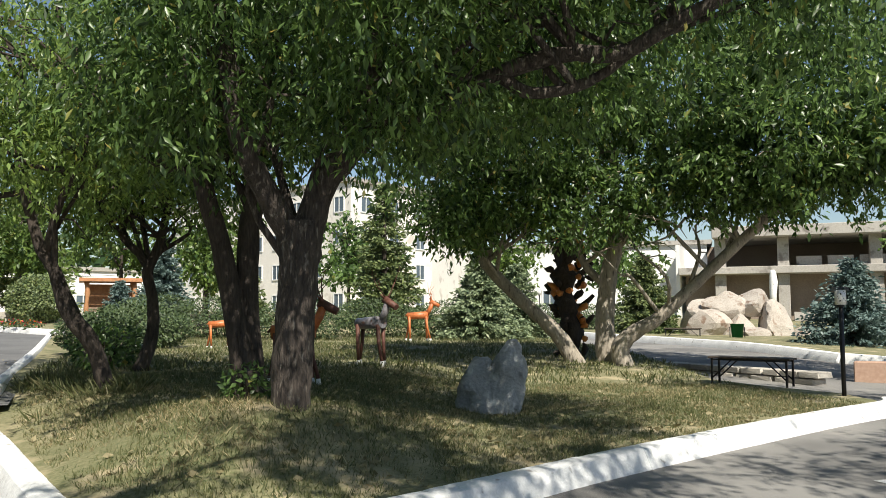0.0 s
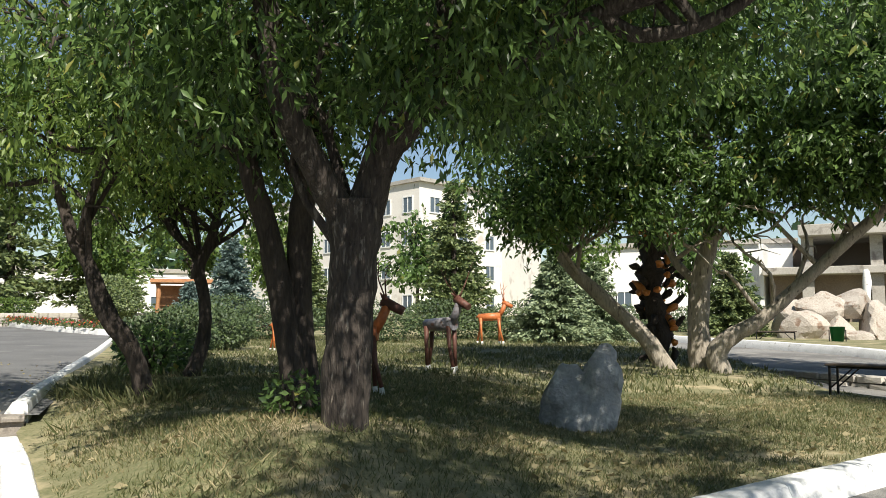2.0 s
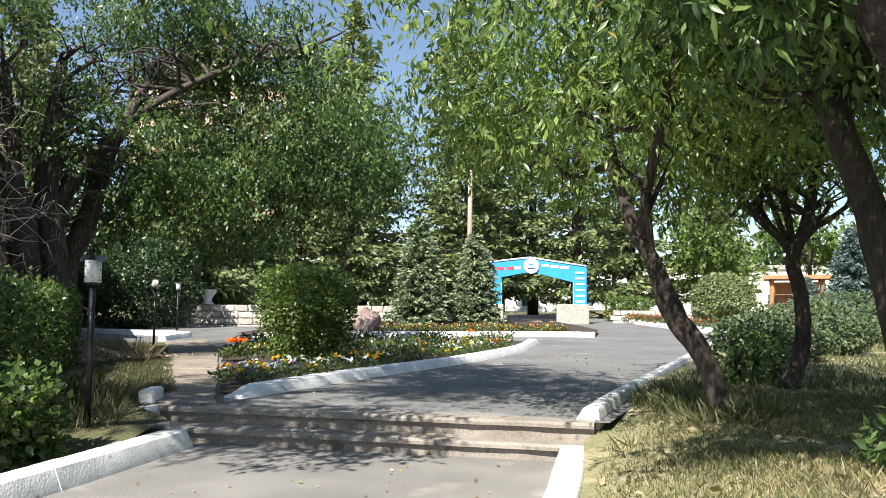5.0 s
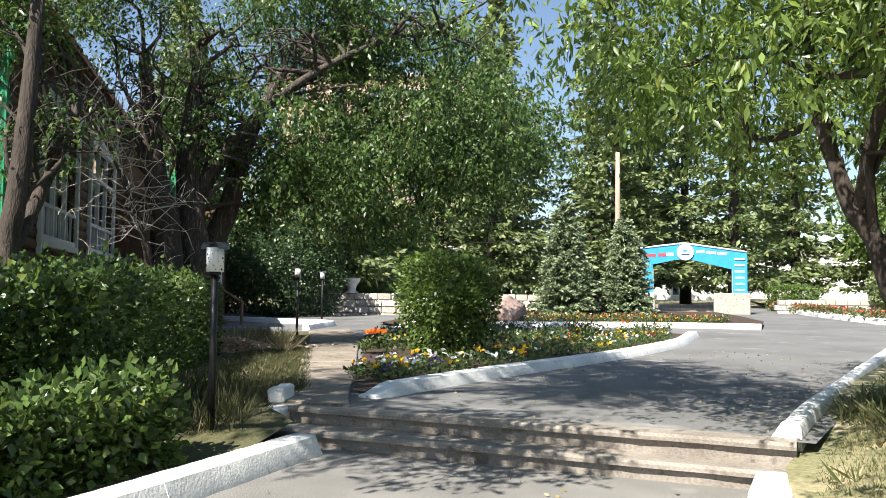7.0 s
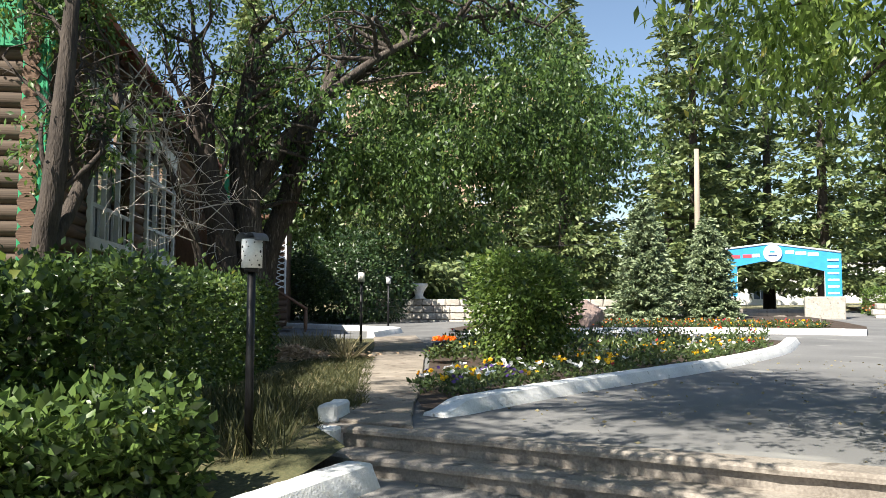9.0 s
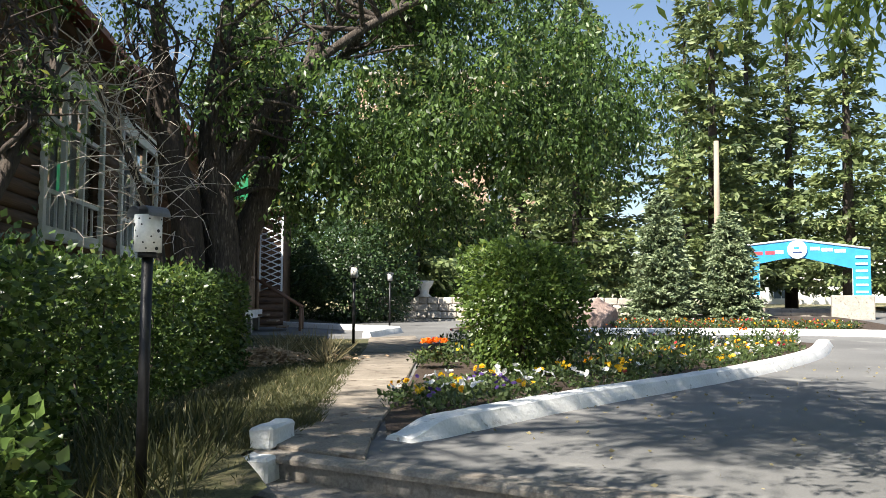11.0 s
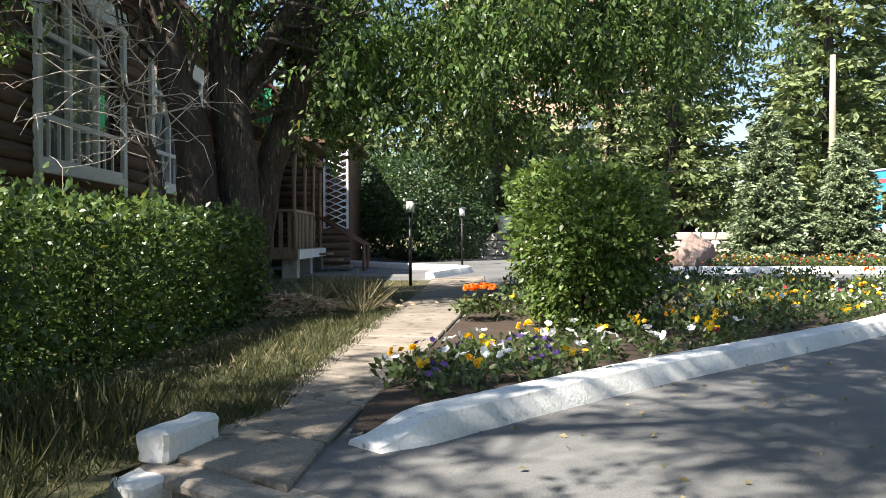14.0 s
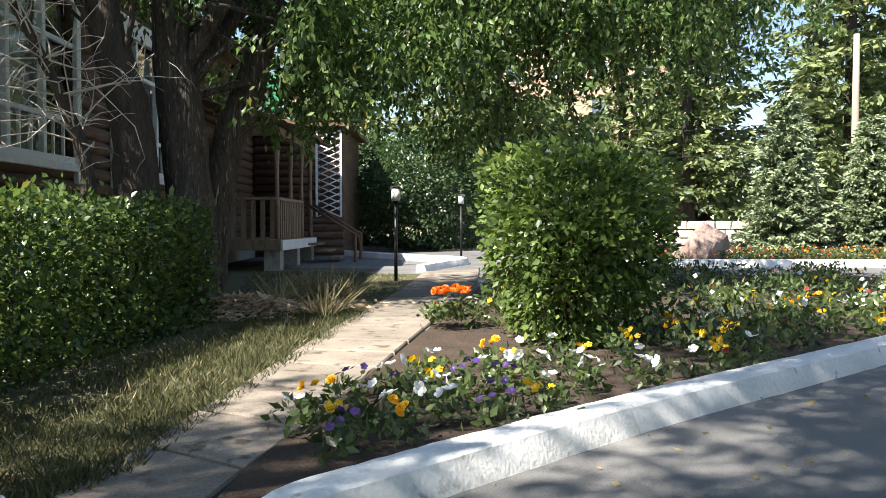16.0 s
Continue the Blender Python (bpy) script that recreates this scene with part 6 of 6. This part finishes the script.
def ruin():
    t = thing("concrete_ruin", "unfinished two-storey concrete frame with open upper floor", "building", (17.5, 64.0, 1.0), -21)
    L = 26.0
    for z0, z1, out in ((5.9, 6.7, 1.6), (3.2, 3.75, 1.2)):
        part("floor_slab", boxed((2.5 if z0 > 5 else 0, -out, z0), (L, 8, z1), 0.04), RUIN_CONCRETE, t)
    for x in (3.0, 7.4, 13.5, 19.5, 25.4):
        part("column", boxed((x - 0.4, -0.6, -0.5), (x + 0.4, 0.2, 3.2), 0.03), RUIN_CONCRETE, t)
        part("column", boxed((x - 0.4, -0.4, 3.75), (x + 0.4, 0.4, 5.9), 0.03), RUIN_CONCRETE, t)
    for x0, x1 in ((0.3, 7.0), (7.8, 13.1), (13.9, 25)):
        part("infill_wall", boxed((x0, 0.9, -0.5), (x1, 1.2, 3.2)), RUIN_INFILL, t)
    part("back_wall", boxed((0, 7.0, 3.75), (L, 7.3, 5.9)), RUIN_INFILL, t)
    part("side_wall", boxed((-0.3, 0, -0.5), (0.0, 7.9, 5.6)), FACADE_WHITE, t)
    for k in range(8):
        part("parapet_panel", boxed((8.3 + k * 2.1, 0.3, 3.75), (8.3 + k * 2.1 + 1.7, 0.42, 4.5)), RUIN_CONCRETE, t)
    for k in range(5):
        part("stair", boxed((8.0, -2.2 - 0.4 * k, -0.6), (18, -1.0 - 0.4 * k, 0.4 - 0.18 * k)), RUIN_CONCRETE, t)


ruin()
bm = bmesh.new()
tube(bm, [(0, 0, 0), (0, 0, 1.0), (0.05, 0, 1.8), (0.02, 0, 2.4), (0, 0, 2.6)], [0.2, 0.22, 0.27, 0.2, 0.12], 12)
ob = ob_from("white_statue", bm, WHITEWASH)
ob.matrix_basis = pose(21.4, 55.5, 1.6)
tagged(ob, "plain white statue before the ruin", "statue")

# ---------------------------------------------------------------- broadleaf trees and woods beyond


def far_tree(label, at, height, radius, seed, material=LEAF, leaves=2600, leaf=0.34):
    x, y, z = at
    return broadleaf(label, [([(x, y, z), (x + 0.1, y, z + height * 0.4), (x, y + 0.1, z + height * 0.8)], [0.02 * height, 0.015 * height, 0.004 * height])],
                     [(x, y, z + height * 0.68, radius, radius, height * 0.34), (x + radius * 0.4, y, z + height * 0.5, radius * 0.7, radius * 0.7, height * 0.2)], leaves // 8, seed, bark=BARK_DARK, leafmat=material, leaf=leaf, per=8, limbs=14, spread=0.7, width=0.3, r0=0.08)


for i, (x, y, h, r) in enumerate(((-6.6, 52, 6.5, 2.0), (-17, 56, 7, 2.6), (-22, 54, 8, 2.8), (-30, 56, 9, 3.2), (-38, 56, 10, 3.4), (-46, 52, 10, 3.6), (9.5, 50, 7, 2.6), (3.0, 56, 8, 2.8), (-15, 50, 6, 2.2), (30, 50, 7, 3.0), (36, 46, 8, 3.2), (-36, 22.5, 5.5, 2.6), (-42, 20, 7, 3.2), (-25, 48, 7, 2.6), (26, 40, 5, 2.4))):
    far_tree("leafy tree on the far lawn", (x, y, z_base(x, y)), h, r, 600 + i, LEAF_BUSH if i % 3 else LEAF)


def woods():
    """The far woods that close the place all round."""
    rng = np.random.default_rng(5)
    n = 26000
    a = rng.random(n) * 2 * np.pi
    r = 112 + 30 * rng.random(n)
    tall = 9 + 5 * np.sin(a * 23) * np.sin(a * 7 + 1) + 3 * np.sin(a * 61)
    z = rng.random(n) ** 0.8 * tall
    p = np.stack([-8 + r * np.cos(a), 14 + r * np.sin(a), z + 0.5], 1)
    al = rng.normal(size=(n, 3)) + np.array([0, 0, -0.6])
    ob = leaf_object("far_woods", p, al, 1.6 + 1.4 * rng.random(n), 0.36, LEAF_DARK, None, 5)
    tagged(ob, "dark far woods round the park", "woods", kind="stuff")


woods()


# ---------------------------------------------------------------- flowers
def inside(points, outline):
    x, y = points[:, 0], points[:, 1]
    c = np.zeros(len(points), bool)
    for (x0, y0), (x1, y1) in zip(outline, outline[1:] + outline[:1]):
        k = (y0 > y) != (y1 > y)
        c ^= k & (x < (x1 - x0) * (y - y0) / (y1 - y0 + 1e-12) + x0)
    return c


def blossom(kind, rng):
    """A bloom as one mesh: petals round a centre."""
    bm = bmesh.new()
    layers, count, r, lift = {"petunia": (1, 5, 0.042, 0.012), "marigold": (3, 9, 0.032, 0.012), "pansy": (1, 5, 0.03, 0.004), "zinnia": (3, 10, 0.04, 0.014)}[kind]
    for l in range(layers):
        for k in range(count):
            a = 2 * math.pi * (k + l * 0.5) / count
            rr, w = r * (1 - 0.25 * l), math.pi / count * 1.15
            rim = [bm.verts.new((0, 0, 0.004 * l - lift * 0.5))]
            for u, f in ((-1.0, 0.62), (-0.62, 0.93), (0.0, 1.0 + 0.06 * rng.random()), (0.62, 0.93), (1.0, 0.62)):
                rim.append(bm.verts.new((math.cos(a + u * w) * rr * f, math.sin(a + u * w) * rr * f, lift * (1 - 0.5 * abs(u)) + 0.008 * l)))
            bm.faces.new(rim)
    me = bpy.data.meshes.new("blossom")
    bm.to_mesh(me)
    bm.free()
    return me


def flower_plant(label, kind, petal, seed, blooms, tall=0.16):
    rng = np.random.default_rng(seed)
    t = thing("flower_plant", label, "flower", (0, 0, -5), 0, "bedding flowers")
    n = 64
    p = rng.normal(size=(n, 3)) * np.array([0.08, 0.08, 0.035]) + np.array([0, 0, tall * 0.5])
    p[:, 2] = np.abs(p[:, 2])
    leaf_object("foliage", p, rng.normal(size=(n, 3)) + np.array([0, 0, 0.5]), 0.05 + 0.03 * rng.random(n), 0.26, LEAF_BED, t, seed)
    me = blossom(kind, rng)
    me.materials.append(petal)
    for k in range(blooms):
        o = new("blossom", me)
        o.parent = t
        a, r = rng.random() * 6.28, 0.03 + 0.08 * rng.random()
        o.matrix_basis = Matrix.Translation((math.cos(a) * r, math.sin(a) * r, tall + 0.05 * rng.random())) @ Euler((rng.normal() * 0.5 + 0.35, rng.normal() * 0.5, a)).to_matrix().to_4x4() @ Matrix.Scale(0.7 + 0.4 * rng.random(), 4)
    return t


kinds = [flower_plant("white petunia plant in bloom in the bed", "petunia", PETAL_WHITE, 1, 3), flower_plant("white petunia with few blooms in the bed", "petunia", PETAL_WHITE, 2, 2),
         flower_plant("yellow marigold plant in bloom in the bed", "marigold", PETAL_YELLOW, 3, 4), flower_plant("yellow pansy plant with small blooms in the bed", "pansy", PETAL_YELLOW, 4, 5),
         flower_plant("violet pansy plant in the bed", "pansy", PETAL_PURPLE, 5, 4), flower_plant("orange zinnia plant in bloom in the bed", "zinnia", PETAL_ORANGE, 6, 6, 0.34), flower_plant("red flower plant in the bed", "marigold", PETAL_RED, 7, 4)]
rng = np.random.default_rng(77)
cand = np.stack([rng.uniform(-16, -8.8, 4000), rng.uniform(7.6, 17.5, 4000)], 1)
cand = cand[inside(cand, BED)]
placed, used = [], set()
for x, y in cand:
    d = min(abs((x + 9.0) * 0.9 + (y - 8) * 0.38), 9)
    near_kerb = x > np.interp(y, [q[1] for q in BED_EDGE], [q[0] for q in BED_EDGE]) - 1.5
    if math.hypot(x + 12.1, y - 10.85) < 0.55 or not near_kerb:
        continue
    if np.interp(y, [q[1] for q in BED_EDGE], [q[0] for q in BED_EDGE]) - x < 0.12:
        continue
    if y < 8.05 or (y > 10.0 and (x * 7.3 + y * 3.1) % 1.0 > 0.34):
        continue
    if any(math.hypot(x - a, y - b) < (0.25 if y < 10 else 0.3) for a, b in placed):
        continue
    placed.append((x, y))
    if len(placed) > 170:
        break
placed += [(-13.35 + 0.09 * math.cos(k * 2.4) * (k ** 0.5), 10.12 + 0.09 * math.sin(k * 2.4) * (k ** 0.5)) for k in range(7)]
for i, (x, y) in enumerate(placed):
    if i >= len(placed) - 7:
        k = 5 if i % 7 else 6
    elif y < 10.5:
        k = int(rng.choice([0, 1, 2, 3, 4], p=[0.26, 0.28, 0.14, 0.18, 0.14]))
    else:
        k = int(rng.choice([1, 2, 3, 5, 4, 6], p=[0.36, 0.24, 0.26, 0.02, 0.08, 0.04]))
    m = pose(x, y, z_up(x, y) + 0.06, 0, 0, float(rng.random() * 360))
    if k not in used:
        used.add(k)
        kinds[k].matrix_basis = m
    else:
        copy_thing(kinds[k], m)
for k, t in enumerate(kinds):
    if k not in used:
        t.matrix_basis = pose(-10.2 - 0.2 * k, 10.2 + 0.5 * k, z_up(-10.2, 10.2) + 0.06)


def bedding(name, outline, n, seed, colours, label, leaf=0.08, high=0.2, height=z_up, sparse=-0.25):
    """Bedding too small to pick apart: low leaves and specks of bloom."""
    rng = np.random.default_rng(seed)
    xs, ys = [p[0] for p in outline], [p[1] for p in outline]
    p = np.stack([rng.uniform(min(xs), max(xs), n * 3), rng.uniform(min(ys), max(ys), n * 3)], 1)
    p = p[inside(p, outline)][:n]
    patchy = np.array([noise.noise((x * 1.6, y * 1.6, seed)) for x, y in p])
    p = p[patchy > sparse]
    z = np.array([height(x, y) for x, y in p]) + 0.06
    b = np.stack([p[:, 0], p[:, 1], z + rng.random(len(p)) * high], 1)
    t = tagged(leaf_object(name, b, rng.normal(size=b.shape) + np.array([0, 0, 0.7]), leaf * (0.6 + rng.random(len(b))), 0.22, LEAF_BED, None, seed), label, "flowers", kind="stuff")
    for i, (m, share) in enumerate(colours):
        k = rng.random(len(b)) < share
        if k.sum() > 3:
            c = b[k]
            c[:, 2] += high * 0.35
            part_ob = leaf_object("blooms", c, rng.normal(size=c.shape) + np.array([0, 0, 0.3]), 0.045 + 0.03 * rng.random(len(c)), 0.5, m, t, seed + i)
            part_ob["kind"] = "stuff"


bedding("bed_planting", [(-10.3, 11.2), (-11.4, 13.7), (-13.1, 17.0), (-15.0, 19.6), (-18.4, 16.4), (-19.3, 14.2), (-18.2, 12.8), (-13.2, 10.2)], 15000, 21, ((PETAL_WHITE, 0.012), (PETAL_YELLOW, 0.009), (PETAL_RED, 0.003)), "mixed low flowers filling the back of the bed", 0.075, 0.26, z_up, -0.02)
bedding("far_bed_planting", [(-22.6, 16.1), (-20.7, 19.2), (-19.0, 22.1), (-17.1, 23.8), (-18.0, 25.6), (-20.6, 24.0), (-23.0, 19.5)], 7000, 22, ((PETAL_ORANGE, 0.05), (PETAL_YELLOW, 0.04), (PETAL_WHITE, 0.015), (PETAL_RED, 0.03)), "orange and yellow flowers of the far bed", 0.09, 0.18, lambda x, y: z_up(x, y) + 0.03)
bedding("red_border", [(-14.6, 29.9), (-17, 31.9), (-22, 36.2), (-25.5, 39.6), (-26.2, 38.6), (-22.5, 35.3), (-17.6, 31.2), (-15, 29.2)], 6000, 23, ((PETAL_RED, 0.22), (PETAL_ORANGE, 0.16)), "red and orange flower border along the kerb", 0.12, 0.22, lambda x, y: z_base(x, y) + 0.12)


# ---------------------------------------------------------------- grass
def grass(name, outline, n, seed, high, label, height, material=GRASS_BLADE, lean=0.45, clump=0.0, width=0.05, keep=-0.1):
    rng = np.random.default_rng(seed)
    xs, ys = [p[0] for p in outline], [p[1] for p in outline]
    p = np.stack([rng.uniform(min(xs), max(xs), n * 3), rng.uniform(min(ys), max(ys), n * 3)], 1)
    p = p[inside(p, outline)]
    m = np.array([noise.noise((x * 1.1, y * 1.1, seed)) + 0.5 * noise.noise((x * 4, y * 4, seed)) for x, y in p])
    p = p[m > keep][:n]
    m = m[m > keep][:n]
    b = np.stack([p[:, 0], p[:, 1], [height(x, y) - 0.01 for x, y in p]], 1)
    al = rng.normal(size=b.shape) * lean
    al[:, 2] = 0.8
    h = high * (0.45 + 0.9 * rng.random(len(b)) + 0.6 * np.clip(m, 0, 1))
    return tagged(leaf_object(name, b, al, h, width, material, None, seed), label, "grass", kind="stuff")


FRONT = [(-4.3, 8.9), (-2.7, 6.45), (-1.7, 5.1), (-1.05, 4.6), (-0.5, 4.7), (0.2, 5.4), (3.0, 8.35), (6.0, 11.1), (5.2, 14.0), (-5.6, 12.0)]
grass("lawn_grass", FRONT, 90000, 31, 0.055, "short green and straw lawn grass", z_lawn, width=0.06, keep=-0.35)
grass("lawn_straw", FRONT, 26000, 32, 0.06, "short dry straw in the lawn", z_lawn, GRASS_DRY, 0.7, keep=0.02)
BACK = [(-5.7, 11.8), (5.2, 14.0), (4.8, 20), (3.6, 28), (-1, 32), (-12, 28)]
grass("lawn_grass_back", BACK, 34000, 33, 0.1, "green lawn grass under the trees", z_lawn, width=0.09, keep=-0.3)
HOUSE_GRASS = [(-9.4, 6.85), (-9.8, 7.2), (-14, 9.05), (-18, 10.95), (-21.5, 12.2), (-23.5, 9.5), (-16.5, 8.2), (-14.8, 7.75), (-8.3, 4.9), (-7.6, 6.2), (-8.7, 6.5)]
grass("house_grass", HOUSE_GRASS, 30000, 34, 0.05, "green grass beside the path, toned dark for shade", z_left, GRASS_HOUSE_SHADED, width=0.05, keep=-0.25)
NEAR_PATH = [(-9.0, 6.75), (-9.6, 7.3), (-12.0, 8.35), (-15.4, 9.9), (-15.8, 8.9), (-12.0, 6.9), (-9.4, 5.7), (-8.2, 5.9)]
grass("path_grass", NEAR_PATH, 30000, 39, 0.075, "uneven green grass along the slab path", z_left, GRASS_HOUSE_SHADED, 0.6, width=0.045, keep=-0.6)
grass("house_straw", HOUSE_GRASS, 5000, 35, 0.08, "dry straw along the path", z_left, GRASS_DRY, 0.7, keep=0.1)
TUFTS = [(-14.9, 9.25), (-16.5, 10.0), (-18.6, 10.4), (-18.0, 9.2), (-16.6, 8.8), (-15.6, 9.05)]
grass("tall_dry_grass", TUFTS, 1500, 36, 0.4, "tall dry grass under the elms", z_left, GRASS_DRY, 0.75, width=0.02, keep=0.1)
grass("tall_grass_lamp", [(-8.3, 5.0), (-7.8, 5.9), (-8.7, 6.4), (-10.2, 6.7), (-10.4, 5.9)], 1500, 37, 0.24, "tall thin weeds round the lamp post", z_left, GRASS_HOUSE_SHADED, 0.4, width=0.025, keep=-0.2)
grass("kerb_weeds", [(-4.3, 9.0), (-3.4, 7.9), (-2.9, 8.6), (-3.2, 10.6), (-5.2, 11.8), (-5.6, 11.4)], 2500, 38, 0.16, "longer weeds beside the leaning maple", z_lawn, GRASS_BLADE, 0.6, width=0.05, keep=0.15)


def litter():
    """Fallen leaves and sawn chips lying about."""
    rng = np.random.default_rng(8)
    n = 1800
    p = np.stack([rng.uniform(-5, 6, n), rng.uniform(5, 16, n)], 1)
    p = p[inside(p, FRONT)]
    b = np.stack([p[:, 0], p[:, 1], [z_lawn(x, y) + 0.025 for x, y in p]], 1)
    al = rng.normal(size=b.shape)
    al[:, 2] *= 0.15
    tagged(leaf_object("fallen_leaves", b, al, 0.05 + 0.04 * rng.random(len(b)), 0.3, GRASS_DRY, None, 8), "dry fallen leaves on the lawn", "leaves", kind="stuff")
    n = 700
    p = np.stack([rng.uniform(-13, -3, n), rng.uniform(5, 17, n)], 1)
    for name, edge, height in (("leaf_litter_drive", [(-4.8, 9.4), (-8.5, 7.0), (-9.6, 9.8), (-11.0, 13.4), (-12.6, 16.8), (-8.4, 17.0)], z_up), ("leaf_litter_road", [(-7.6, 6.7), (-5.0, 8.4), (-2.6, 5.9), (-4.4, 3.0)], z_low)):
        q = p[inside(p, edge)]
        b = np.stack([q[:, 0], q[:, 1], [height(x, y) + 0.012 for x, y in q]], 1)
        al = rng.normal(size=b.shape)
        al[:, 2] *= 0.12
        tagged(leaf_object(name, b, al, 0.025 + 0.035 * rng.random(len(b)), 0.3, GRASS_DRY, None, 12), "few dry leaves lying on the asphalt", "leaves", kind="stuff")
    n = 2600
    q = rng.normal(size=(n, 2)) * np.array([0.62, 0.26])
    c, s = math.cos(radians(100)), math.sin(radians(100))
    x, y = -15.7 + q[:, 0] * c - q[:, 1] * s, 8.35 + q[:, 0] * s + q[:, 1] * c
    b = np.stack([x, y, [z_left(a, e) + 0.03 + 0.2 * math.exp(-(u * u / 0.5 + v * v / 0.06)) for a, e, u, v in zip(x, y, q[:, 0], q[:, 1])]], 1)
    al = rng.normal(size=b.shape)
    al[:, 2] *= 0.2
    tagged(leaf_object("wood_chips", b, al, 0.06 + 0.09 * rng.random(n), 0.16, WOOD_CHIP, None, 9), "heap of pale wood chips under the elms", "wood chips", kind="stuff")


litter()
